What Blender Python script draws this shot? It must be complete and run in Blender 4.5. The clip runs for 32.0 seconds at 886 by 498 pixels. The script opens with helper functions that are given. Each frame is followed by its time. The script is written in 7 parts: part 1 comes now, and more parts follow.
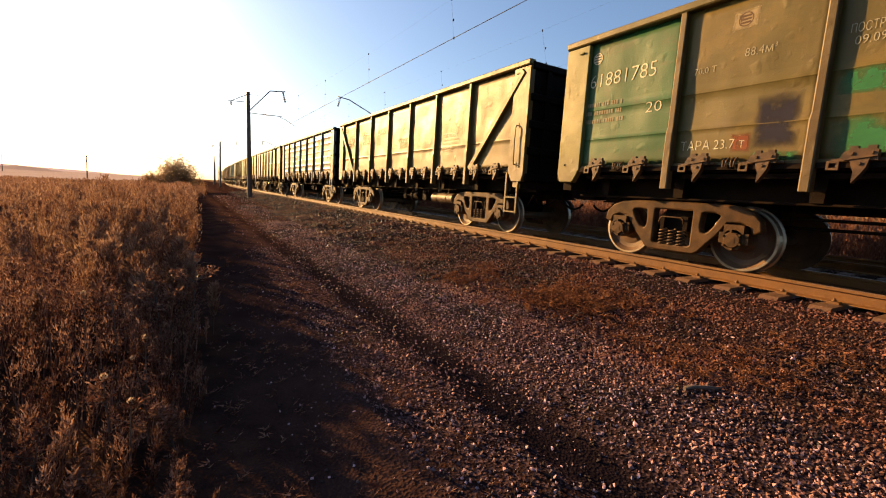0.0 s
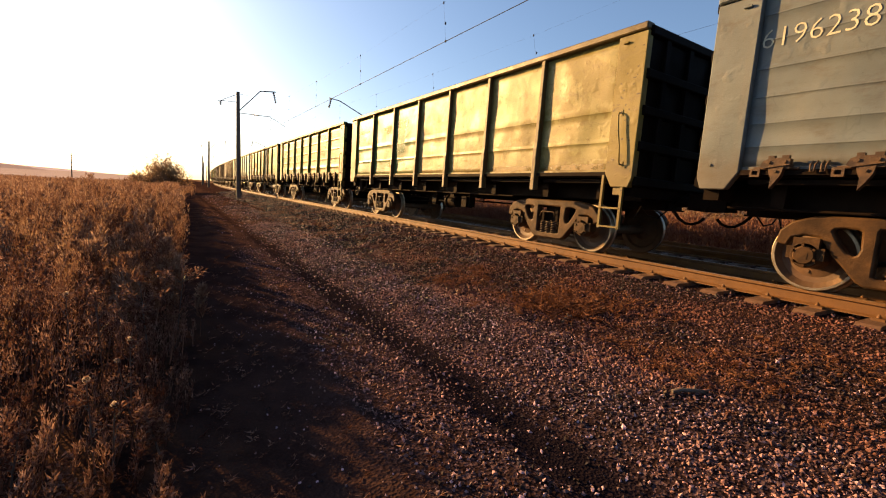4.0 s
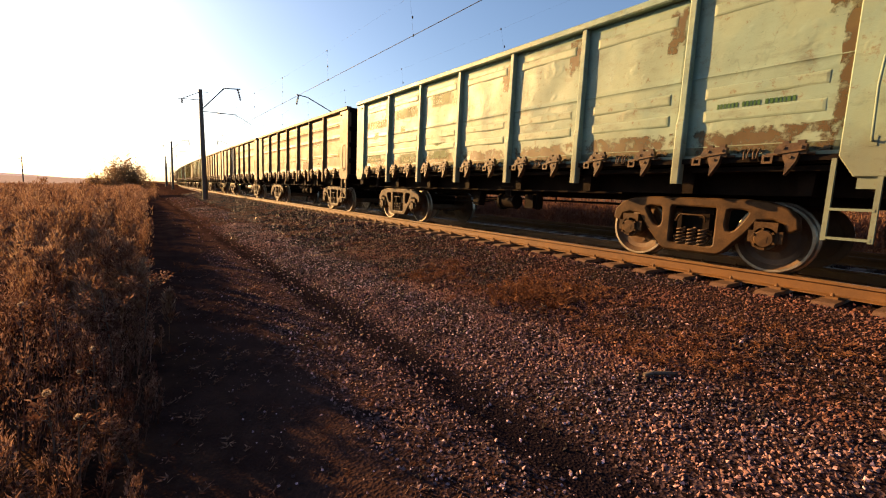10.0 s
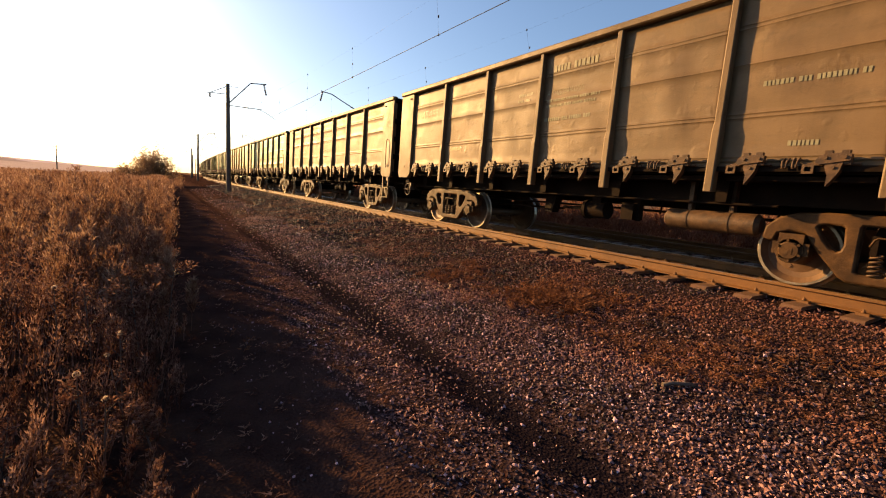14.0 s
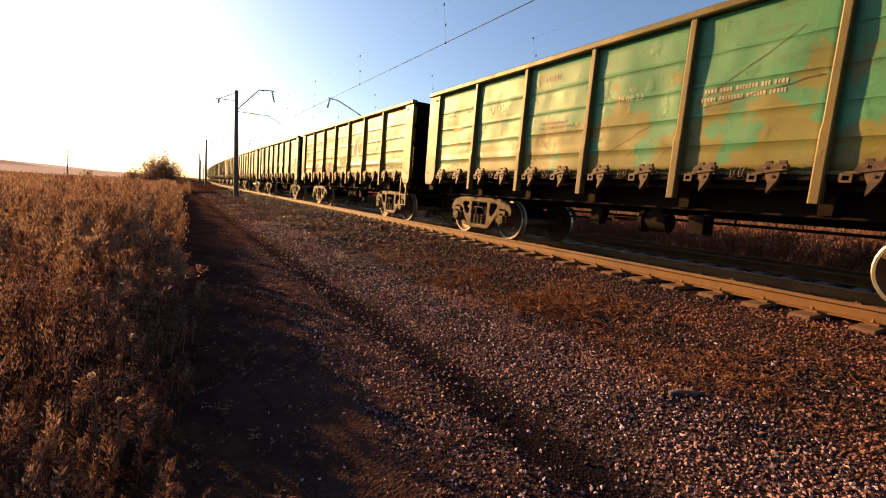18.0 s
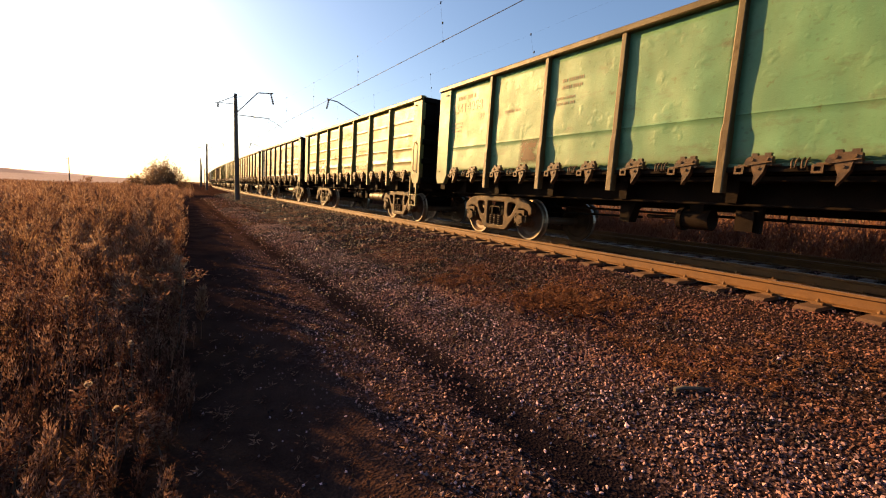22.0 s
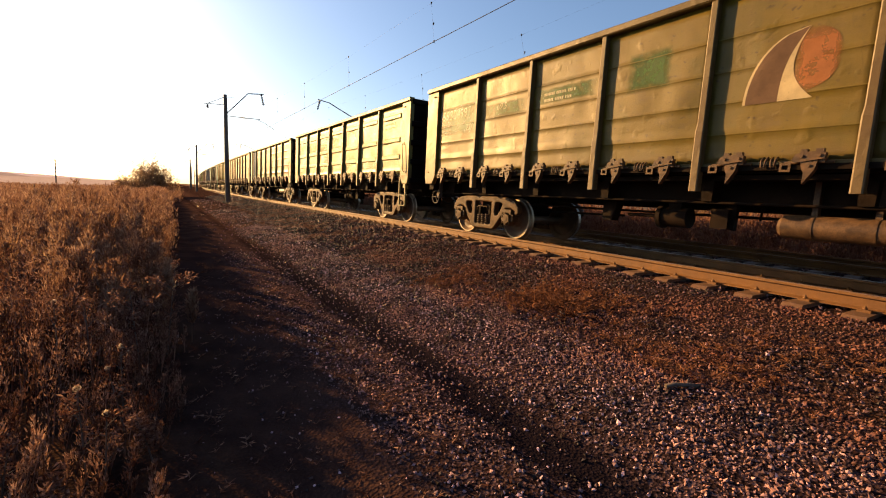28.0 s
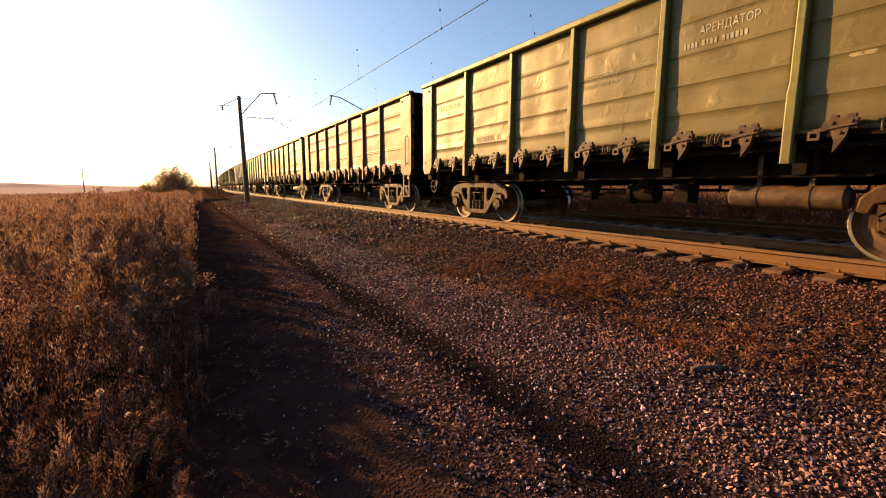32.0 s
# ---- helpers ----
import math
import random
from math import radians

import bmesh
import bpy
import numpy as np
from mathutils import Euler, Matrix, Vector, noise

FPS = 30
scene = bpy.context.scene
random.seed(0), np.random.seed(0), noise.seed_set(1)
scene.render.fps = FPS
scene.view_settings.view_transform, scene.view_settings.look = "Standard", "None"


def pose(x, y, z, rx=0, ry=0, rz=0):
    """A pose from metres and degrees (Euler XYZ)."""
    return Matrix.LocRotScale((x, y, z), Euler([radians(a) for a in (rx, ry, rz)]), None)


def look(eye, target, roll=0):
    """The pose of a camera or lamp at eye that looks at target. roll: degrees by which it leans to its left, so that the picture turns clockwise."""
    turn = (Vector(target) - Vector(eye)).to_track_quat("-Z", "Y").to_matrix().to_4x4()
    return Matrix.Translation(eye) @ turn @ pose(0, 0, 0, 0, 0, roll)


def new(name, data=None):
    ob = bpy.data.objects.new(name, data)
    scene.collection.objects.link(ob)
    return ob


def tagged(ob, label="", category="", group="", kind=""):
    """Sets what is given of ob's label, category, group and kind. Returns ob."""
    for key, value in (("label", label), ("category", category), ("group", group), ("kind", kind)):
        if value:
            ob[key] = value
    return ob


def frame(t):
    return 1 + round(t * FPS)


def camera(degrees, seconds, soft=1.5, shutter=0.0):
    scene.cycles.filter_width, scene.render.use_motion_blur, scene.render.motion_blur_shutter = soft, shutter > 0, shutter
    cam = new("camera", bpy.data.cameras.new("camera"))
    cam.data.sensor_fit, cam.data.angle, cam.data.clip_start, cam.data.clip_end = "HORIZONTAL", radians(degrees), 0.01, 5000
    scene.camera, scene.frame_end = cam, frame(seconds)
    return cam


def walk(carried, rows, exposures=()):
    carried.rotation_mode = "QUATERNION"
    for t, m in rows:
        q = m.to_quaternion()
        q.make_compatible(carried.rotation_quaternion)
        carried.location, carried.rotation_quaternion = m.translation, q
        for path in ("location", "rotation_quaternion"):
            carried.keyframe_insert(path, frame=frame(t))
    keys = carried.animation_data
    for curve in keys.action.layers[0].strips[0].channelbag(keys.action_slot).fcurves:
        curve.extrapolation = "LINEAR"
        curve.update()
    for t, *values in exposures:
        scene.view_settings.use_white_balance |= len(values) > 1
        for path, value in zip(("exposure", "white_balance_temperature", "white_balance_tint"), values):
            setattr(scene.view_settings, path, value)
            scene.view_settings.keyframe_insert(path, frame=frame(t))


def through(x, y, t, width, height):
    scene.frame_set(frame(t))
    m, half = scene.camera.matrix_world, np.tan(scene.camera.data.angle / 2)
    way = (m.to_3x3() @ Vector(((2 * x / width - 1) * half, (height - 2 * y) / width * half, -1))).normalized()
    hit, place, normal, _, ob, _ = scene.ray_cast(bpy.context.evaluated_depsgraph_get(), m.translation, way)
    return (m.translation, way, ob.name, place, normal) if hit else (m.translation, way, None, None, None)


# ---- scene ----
from math import pi, sin, cos, tan, sqrt, atan

# camera: time, x, y, z, yaw, pitch, roll
PATH = [
    (0, 0.009, -0.009, 0.844, -30.321, -7.233, -3.472),
    (0.5, 0.002, -0.009, 0.845, -30.445, -7.036, -3.757),
    (1, 0.000, -0.008, 0.843, -30.610, -7.039, -3.866),
    (1.5, 0.002, -0.009, 0.845, -30.743, -7.054, -3.984),
    (2, 0.003, -0.008, 0.843, -30.707, -6.979, -3.996),
    (2.5, 0.005, -0.009, 0.844, -30.692, -6.988, -3.940),
    (3, 0.005, -0.004, 0.844, -30.995, -6.983, -4.123),
    (3.5, 0.009, -0.005, 0.844, -31.403, -6.888, -3.979),
    (5.5, -0.002, -0.003, 0.846, -31.836, -6.724, -4.241),
    (6, -0.009, -0.003, 0.846, -32.497, -6.800, -4.122),
    (6.5, -0.017, -0.005, 0.846, -33.565, -6.598, -4.708),
    (7, -0.027, -0.004, 0.846, -34.369, -6.407, -4.671),
    (7.5, 0.004, -0.047, 0.859, -35.765, -6.963, -4.477),
    (8, 0.012, -0.049, 0.854, -36.000, -6.817, -3.887),
    (8.5, 0.025, -0.040, 0.853, -35.685, -7.038, -3.593),
    (9, 0.009, -0.017, 0.842, -35.886, -7.086, -3.451),
    (9.5, 0.015, -0.024, 0.844, -35.999, -7.020, -3.183),
    (10, 0.017, -0.009, 0.840, -35.021, -7.232, -2.507),
    (10.5, 0.030, 0.005, 0.840, -33.297, -7.979, -2.071),
    (11, 0.030, 0.010, 0.839, -33.281, -8.230, -2.169),
    (11.5, 0.022, 0.013, 0.845, -32.849, -7.876, -2.513),
    (12, 0.014, 0.009, 0.845, -32.760, -7.821, -2.898),
    (12.5, 0.005, 0.006, 0.842, -32.767, -7.667, -3.324),
    (13, 0.004, 0.009, 0.841, -32.486, -7.705, -3.752),
    (13.5, 0.001, 0.004, 0.839, -32.456, -7.611, -3.876),
    (14, -0.004, 0.004, 0.840, -32.575, -7.422, -4.333),
    (14.5, -0.012, 0.003, 0.843, -32.351, -6.886, -4.217),
    (16.5, -0.031, -0.006, 0.839, -32.510, -6.582, -4.873),
    (17, -0.036, -0.006, 0.842, -32.443, -6.444, -4.906),
    (17.5, -0.039, -0.005, 0.840, -32.553, -6.528, -4.787),
    (18, -0.036, -0.009, 0.842, -31.876, -6.665, -4.655),
    (18.5, -0.037, -0.009, 0.840, -31.569, -6.836, -4.905),
    (19, -0.040, -0.008, 0.843, -31.404, -6.867, -4.847),
    (19.5, -0.035, -0.004, 0.845, -31.457, -7.078, -4.390),
    (20, -0.031, -0.006, 0.843, -31.868, -6.800, -4.172),
    (20.5, -0.021, -0.005, 0.845, -31.444, -6.991, -3.719),
    (21, -0.015, 0.001, 0.845, -31.381, -6.778, -3.365),
    (21.5, -0.009, 0.004, 0.847, -31.474, -6.653, -3.295),
    (22, -0.000, 0.008, 0.845, -31.718, -6.821, -3.452),
    (22.5, -0.004, 0.008, 0.846, -31.763, -6.567, -3.581),
    (23, -0.008, 0.002, 0.842, -31.807, -6.744, -3.553),
    (23.5, -0.006, 0.007, 0.841, -32.049, -6.917, -3.602),
    (24, -0.003, 0.007, 0.843, -32.107, -6.868, -3.399),
    (24.5, -0.005, 0.005, 0.844, -32.188, -6.885, -3.458),
    (25, -0.009, 0.008, 0.844, -32.500, -6.893, -3.462),
    (25.5, -0.014, 0.004, 0.844, -32.772, -6.759, -3.401),
    (27.5, -0.012, 0.002, 0.843, -32.438, -6.478, -3.315),
    (28, -0.000, -0.000, 0.844, -32.733, -6.712, -3.112),
    (28.5, 0.009, 0.006, 0.841, -32.874, -6.866, -2.743),
    (29, 0.017, 0.009, 0.841, -32.937, -7.061, -3.011),
    (29.5, 0.017, 0.008, 0.839, -32.837, -7.075, -2.943),
    (30, 0.013, 0.005, 0.840, -32.621, -6.971, -3.443),
    (30.5, 0.020, -0.001, 0.839, -32.822, -7.049, -2.531),
    (31, 0.036, -0.000, 0.838, -32.627, -7.778, -1.610),
    (31.5, 0.058, 0.003, 0.837, -31.727, -8.393, -0.642),
    (32, 0.065, 0.013, 0.842, -30.604, -8.136, -0.148),
]
cam = camera(91.07, 32.0, soft=1.1)
walk(cam, [(t, pose(x, y, z, 90 + p, r, a)) for t, x, y, z, a, p, r in PATH])

# ---- light: low golden sun ahead and to the left of the track ----
SUN_AZ, SUN_EL = 24.0, 15.5          # degrees left of the track's direction, degrees above the horizon
world = bpy.data.worlds.new("sky")
scene.world = world
world.use_nodes = True
_sky = world.node_tree.nodes.new("ShaderNodeTexSky")
_sky.sky_type = "NISHITA"
_sky.sun_disc = False
_sky.sun_elevation = radians(SUN_EL)
_sky.sun_rotation = radians(-SUN_AZ)
_sky.air_density, _sky.dust_density, _sky.ozone_density = 1.0, 1.4, 2.0
_tint = world.node_tree.nodes.new("ShaderNodeMix")
_tint.data_type, _tint.blend_type = "RGBA", "MULTIPLY"
_tint.inputs[0].default_value = 1.0
_tint.inputs[7].default_value = (0.97, 0.985, 1.06, 1)
world.node_tree.links.new(_sky.outputs[0], _tint.inputs[6])
world.node_tree.links.new(_tint.outputs[2], world.node_tree.nodes["Background"].inputs[0])
world.node_tree.nodes["Background"].inputs[1].default_value = 0.057
sun = new("sun", bpy.data.lights.new("sun", "SUN"))
sun.data.energy, sun.data.angle, sun.data.color = 5.0, radians(0.6), (1.0, 0.55, 0.19)
sun.matrix_world = look((0, 0, 0), (sin(radians(SUN_AZ)) * cos(radians(SUN_EL)), -cos(radians(SUN_AZ)) * cos(radians(SUN_EL)), -sin(radians(SUN_EL))))
scene.view_settings.exposure = 1.75

# ---- plan, in metres: z = 0 is the top of the rails, y runs along the track ----
TRACK_X, TRACK2_X = 7.64, 11.9
GAUGE = 0.797                         # half the distance between the rail heads' middles
PITCH_W = 13.92                       # wagon length over the couplers
GROUND = -0.66


def bend(y):
    """How far the line has swung to the right at y."""
    return 2.5e-4 * max(0.0, y - 30.0) ** 2


def heading(y):
    return math.degrees(atan(5e-4 * max(0.0, y - 30.0)))


# ---- materials ----
class Nodes:
    """A node material with a principled shader, built step by step."""

    def __init__(self, name, rough=0.7, metal=0.0, shine=0.3):
        self.mat = bpy.data.materials.new(name)
        self.mat.use_nodes = True
        self.t = self.mat.node_tree
        self.b = self.t.nodes["Principled BSDF"]
        self.b.inputs["Roughness"].default_value = rough
        self.b.inputs["Metallic"].default_value = metal
        self.b.inputs["Specular IOR Level"].default_value = shine
        self.co = self.t.nodes.new("ShaderNodeTexCoord").outputs["Object"]

    def put(self, socket, value):
        if isinstance(value, bpy.types.NodeSocket):
            self.t.links.new(value, socket)
        elif isinstance(value, tuple) and len(value) == 3 and socket.type == "RGBA":
            socket.default_value = (*value, 1)
        else:
            socket.default_value = value

    def place(self, scale=(1, 1, 1), shift=(0, 0, 0)):
        n = self.t.nodes.new("ShaderNodeMapping")
        self.put(n.inputs["Vector"], self.co)
        n.inputs["Scale"].default_value = scale
        n.inputs["Location"].default_value = shift
        return n.outputs[0]

    def noise(self, scale, detail=4.0, rough=0.6, co=None, kind="fac"):
        n = self.t.nodes.new("ShaderNodeTexNoise")
        self.put(n.inputs["Vector"], co or self.co)
        n.inputs["Scale"].default_value, n.inputs["Detail"].default_value, n.inputs["Roughness"].default_value = scale, detail, rough
        return n.outputs[0] if kind == "fac" else n.outputs[1]

    def cells(self, scale, co=None, out="Color", feature="F1"):
        n = self.t.nodes.new("ShaderNodeTexVoronoi")
        n.feature = feature
        self.put(n.inputs["Vector"], co or self.co)
        n.inputs["Scale"].default_value = scale
        return n.outputs[out]

    def step(self, value, low, high):
        n = self.t.nodes.new("ShaderNodeMapRange")
        n.clamp = True
        self.put(n.inputs["Value"], value)
        n.inputs["From Min"].default_value, n.inputs["From Max"].default_value = low, high
        return n.outputs[0]

    def maths(self, op, a, b):
        n = self.t.nodes.new("ShaderNodeMath")
        n.operation = op
        self.put(n.inputs[0], a)
        self.put(n.inputs[1], b)
        return n.outputs[0]

    def mix(self, fac, a, b, blend="MIX"):
        n = self.t.nodes.new("ShaderNodeMix")
        n.data_type, n.blend_type = "RGBA", blend
        self.put(n.inputs[0], fac)
        self.put(n.inputs[6], a)
        self.put(n.inputs[7], b)
        return n.outputs[2]

    def bump(self, height, strength=0.3, distance=0.02, under=None):
        n = self.t.nodes.new("ShaderNodeBump")
        n.inputs["Strength"].default_value, n.inputs["Distance"].default_value = strength, distance
        self.put(n.inputs["Height"], height)
        if under:
            self.put(n.inputs["Normal"], under)
        return n.outputs[0]

    def random(self):
        return self.t.nodes.new("ShaderNodeObjectInfo").outputs["Random"]

    def island(self):
        return self.t.nodes.new("ShaderNodeNewGeometry").outputs["Random Per Island"]

    def done(self, color, rough=None, normal=None):
        self.put(self.b.inputs["Base Color"], color)
        if rough is not None:
            self.put(self.b.inputs["Roughness"], rough)
        if normal is not None:
            self.put(self.b.inputs["Normal"], normal)
        return self.mat


def simple(name, a, b, scale=6.0, rough=0.7, metal=0.0, bumps=0.25, fine=60.0, distance=0.01, shine=0.22):
    """A two-tone surface with coarse stains and fine grain."""
    a, b = tuple(c * (0.66 if metal < 0.5 else 1.0) for c in a), tuple(c * (0.66 if metal < 0.5 else 1.0) for c in b)
    n = Nodes(name, rough, metal, shine)
    coarse, grain = n.noise(scale, 5), n.noise(fine, 3)
    color = n.mix(n.step(coarse, 0.35, 0.65), a, b)
    color = n.mix(n.maths("MULTIPLY", n.step(grain, 0.4, 0.75), 0.4), color, tuple(c * 0.55 for c in a))
    return n.done(color, n.step(coarse, rough * -1.2, 1.8 - rough * 0.4) if metal == 0 else None, n.bump(grain, bumps, distance))


WARM = (0.575, 0.585, 0.33)              # multiplied into every coat; keeps least of the blue


def paint(name, a, b, share=0.5, rust=0.35, seed=0.0, rusty=(0.10, 0.045, 0.018), size=0.7, gloss=0.30, dusty=0.2, rise=0.0, pits=0.0):
    """Weathered wagon paint: two coats in patches, rust, dust in streaks, dents."""
    a, b, rusty = tuple(c * k for c, k in zip(a, WARM)), tuple(c * k for c, k in zip(b, WARM)), tuple(c * k for c, k in zip(rusty, WARM))
    n = Nodes(name, gloss + 0.06, shine=0.28)
    co = n.place((1, 1, 1), (seed * 3.1, seed * 7.7, seed * 1.3))
    blot = n.noise(size, 5, 0.6, co)
    if rise:                             # one coat keeps to the upper part of the sheets
        up = n.t.nodes.new("ShaderNodeSeparateXYZ")
        n.put(up.inputs[0], n.co)
        blot = n.maths("ADD", blot, n.maths("MULTIPLY", n.maths("SUBTRACT", 2.45, up.outputs[2]), rise))
    color = n.mix(n.step(blot, 1.0 - share - 0.025, 1.0 - share + 0.025), a, b)
    tone = n.noise(1.7, 6, 0.65, co)
    color = n.mix(n.maths("MULTIPLY", n.step(tone, 0.3, 0.75), 0.5), color, tuple(c * 0.5 for c in a))
    streak = n.noise(3.0, 5, 0.6, n.place((1, 2.2, 0.22), (seed, seed * 5.3, 0)))
    color = n.mix(n.maths("MULTIPLY", n.step(streak, 0.42, 0.8), dusty), color, (0.155, 0.105, 0.048))
    spots = n.noise(6.5, 10, 0.78, co)
    mask = n.step(spots, 0.74 - rust * 0.36, 0.84 - rust * 0.36)
    color = n.mix(n.maths("MULTIPLY", mask, 0.7), color, rusty)
    chips = n.noise(26.0, 6, 0.75, co)
    color = n.mix(n.maths("MULTIPLY", n.step(chips, 0.60, 0.68), n.maths("MULTIPLY", n.step(tone, 0.42, 0.62), 0.6)), color, tuple(c * 0.30 for c in a))
    smear = n.noise(2.4, 6, 0.7, n.place((1, 0.7, 1.9), (seed * 4.0, seed * 1.1, seed * 2.2)))
    color = n.mix(n.maths("MULTIPLY", n.step(smear, 0.54, 0.74), 0.6), color, (0.060, 0.040, 0.020))
    scratch = n.noise(9.0, 6, 0.7, n.place((1, 1.0, 2.6), (seed * 2.0, seed, seed)))
    color = n.mix(n.maths("MULTIPLY", n.step(scratch, 0.66, 0.72), 0.7), color, tuple(c * 0.35 for c in a))
    if pits:                             # knocks from inside have burst the paint in small dark spots
        warp = n.t.nodes.new("ShaderNodeVectorMath")
        warp.operation = "MULTIPLY_ADD"
        n.put(warp.inputs[0], n.noise(4.0, 4, 0.6, co, "color"))
        warp.inputs[1].default_value = (0.30, 0.30, 0.30)
        n.put(warp.inputs[2], n.place((1, 1.0, 1.6), (seed, seed * 2.3, seed * 3.7)))
        hole = n.step(n.cells(7.5, warp.outputs[0], "Distance"), 0.25, 0.12)
        color = n.mix(n.maths("MULTIPLY", n.maths("MULTIPLY", hole, n.step(n.noise(2.6, 4, 0.6, co), 0.46, 0.56)), pits), color, (0.030, 0.018, 0.009))
    # bare creases and chipped edges, and grime thrown up along the foot of the sheets
    crease = n.noise(0.9, 4, 0.6, n.place((1, 1.3, 1.0), (seed * 1.7, seed * 2.9, seed * 0.6)))
    line = n.maths("ABSOLUTE", n.maths("SUBTRACT", crease, 0.5), 0.0)
    worn = n.maths("MULTIPLY", n.step(line, 0.012, 0.001), n.step(n.noise(1.1, 2, 0.5, co), 0.48, 0.60))
    color = n.mix(n.maths("MULTIPLY", worn, 0.25), color, tuple(c * 0.4 for c in a))
    sep = n.t.nodes.new("ShaderNodeSeparateXYZ")
    n.put(sep.inputs[0], n.co)
    foot = n.maths("ADD", sep.outputs[2], n.maths("MULTIPLY", n.noise(5.0, 5, 0.6, co), 0.5))
    color = n.mix(n.maths("MULTIPLY", n.step(foot, 2.0, 1.70), 0.45), color, (0.085, 0.055, 0.026))
    rough = n.maths("ADD", n.maths("MULTIPLY", mask, 0.3), n.step(tone, -gloss * 2.6, 2.0 - gloss))
    dimple = n.maths("ADD", n.step(n.noise(3.6, 2, 0.5, co), 0.60, 0.74), n.maths("MULTIPLY", n.step(n.noise(7.5, 2, 0.5, co), 0.62, 0.74), 0.4))
    dents = n.bump(dimple, 0.22, 0.02, n.bump(n.noise(1.1, 2, 0.4, co), 0.35, 0.10))
    return n.done(color, rough, n.bump(n.noise(38, 5, 0.7, co), 0.22, 0.008, dents))


def flat_paint(name, a, wear=0.3, rough=0.5):
    """Stencilled or brushed paint that has worn through in places."""
    a = tuple(c * 0.66 for c in a)
    n = Nodes(name, rough, shine=0.1)
    color = n.mix(n.step(n.noise(7.0, 6, 0.7), 0.35, 0.8), a, tuple(c * (1 - wear) for c in a))
    return n.done(n.mix(n.step(n.noise(24.0, 5, 0.7), 0.62, 0.72), color, tuple(c * 0.6 for c in a)), None, n.bump(n.noise(40, 4), 0.15, 0.006))


IRON = simple("black_iron", (0.014, 0.010, 0.008), (0.026, 0.017, 0.012), 5, 0.9, 0.0, 0.4, 45, shine=0.02)
CAST = simple("cast_steel_dusty", (0.115, 0.062, 0.026), (0.040, 0.022, 0.011), 5, 0.6, 0.0, 0.35, 40, shine=0.1)
LATCH = simple("latch_steel", (0.050, 0.029, 0.017), (0.15, 0.085, 0.042), 9, 0.65, 0.0, 0.4, 60)
WHEEL = simple("wheel_disc_rusty", (0.17, 0.095, 0.05), (0.10, 0.06, 0.035), 3.5, 0.7, 0.0, 0.3, 35)
TREAD = simple("wheel_rim_polished", (0.36, 0.30, 0.22), (0.24, 0.19, 0.13), 8, 0.4, 0.9, 0.05, 60)
RAIL_TOP = simple("rail_head_polished", (0.36, 0.23, 0.12), (0.27, 0.17, 0.09), 3, 0.55, 0.2, 0.05, 50)
# head of the second track's rails, the train's shade put into its colour
RAIL_SHADED = simple("rail_head_rusted", (0.10, 0.06, 0.035), (0.07, 0.042, 0.026), 3, 0.8, 0.0, 0.2, 50, shine=0.05)
RAIL_SIDE = simple("rail_side_rust", (0.24, 0.115, 0.036), (0.16, 0.08, 0.032), 3, 0.75, 0.0, 0.3, 50)
CONCRETE = simple("sleeper_concrete", (0.20, 0.112, 0.068), (0.13, 0.074, 0.046), 4, 0.85, 0.0, 0.4, 60)
POLE = simple("pole_concrete", (0.15, 0.125, 0.105), (0.10, 0.085, 0.07), 2, 0.85, 0.0, 0.3, 40)
STEEL = simple("galvanised_steel_aged", (0.12, 0.11, 0.10), (0.08, 0.07, 0.06), 4, 0.6, 0.3, 0.2, 40)
GLASSY = simple("insulator_porcelain", (0.09, 0.05, 0.035), (0.06, 0.04, 0.03), 8, 0.25, 0.0, 0.05, 30)
WIRE = simple("copper_wire_dark", (0.022, 0.02, 0.018), (0.016, 0.014, 0.014), 2, 0.7, 0.0, 0.05, 30, shine=0.05)
WHITE_INK = flat_paint("stencil_white", (0.80, 0.77, 0.56), 0.4)
FADED_INK = flat_paint("stencil_faded", (0.57, 0.54, 0.38), 0.5)
OCHRE_INK = flat_paint("stencil_ochre", (0.62, 0.44, 0.14), 0.4)
DIM_INK = flat_paint("stencil_dim", (0.54, 0.51, 0.35), 0.5)
GHOST_INK = flat_paint("stencil_ghost", (0.36, 0.34, 0.22), 0.5)
SOFT = {WHITE_INK: DIM_INK, FADED_INK: GHOST_INK}


# ---- mesh helpers ----
def bm_box(bm, x0, x1, y0, y1, z0, z1, m=0):
    vs = [bm.verts.new(p) for p in ((x0, y0, z0), (x1, y0, z0), (x1, y1, z0), (x0, y1, z0), (x0, y0, z1), (x1, y0, z1), (x1, y1, z1), (x0, y1, z1))]
    for f in ((3, 2, 1, 0), (4, 5, 6, 7), (0, 1, 5, 4), (1, 2, 6, 5), (2, 3, 7, 6), (3, 0, 4, 7)):
        bm.faces.new([vs[i] for i in f]).material_index = m
    return vs


def bm_tube(bm, a, b, r, r2=None, n=8, m=0, caps=True):
    """A round bar from a to b."""
    a, b = Vector(a), Vector(b)
    q = (b - a).to_track_quat("Z", "Y")
    rings = []
    for p, rr in ((a, r), (b, r if r2 is None else r2)):
        rings.append([bm.verts.new(p + q @ Vector((rr * cos(2 * pi * i / n), rr * sin(2 * pi * i / n), 0))) for i in range(n)])
    for i in range(n):
        f = bm.faces.new((rings[0][i], rings[0][(i + 1) % n], rings[1][(i + 1) % n], rings[1][i]))
        f.smooth, f.material_index = True, m
    if caps:
        for ring in (rings[0][::-1], rings[1]):
            bm.faces.new([bm.verts.new(v.co) for v in ring]).material_index = m


def bm_path(bm, points, r, n=6, m=0):
    for a, b in zip(points, points[1:]):
        bm_tube(bm, a, b, r, None, n, m)


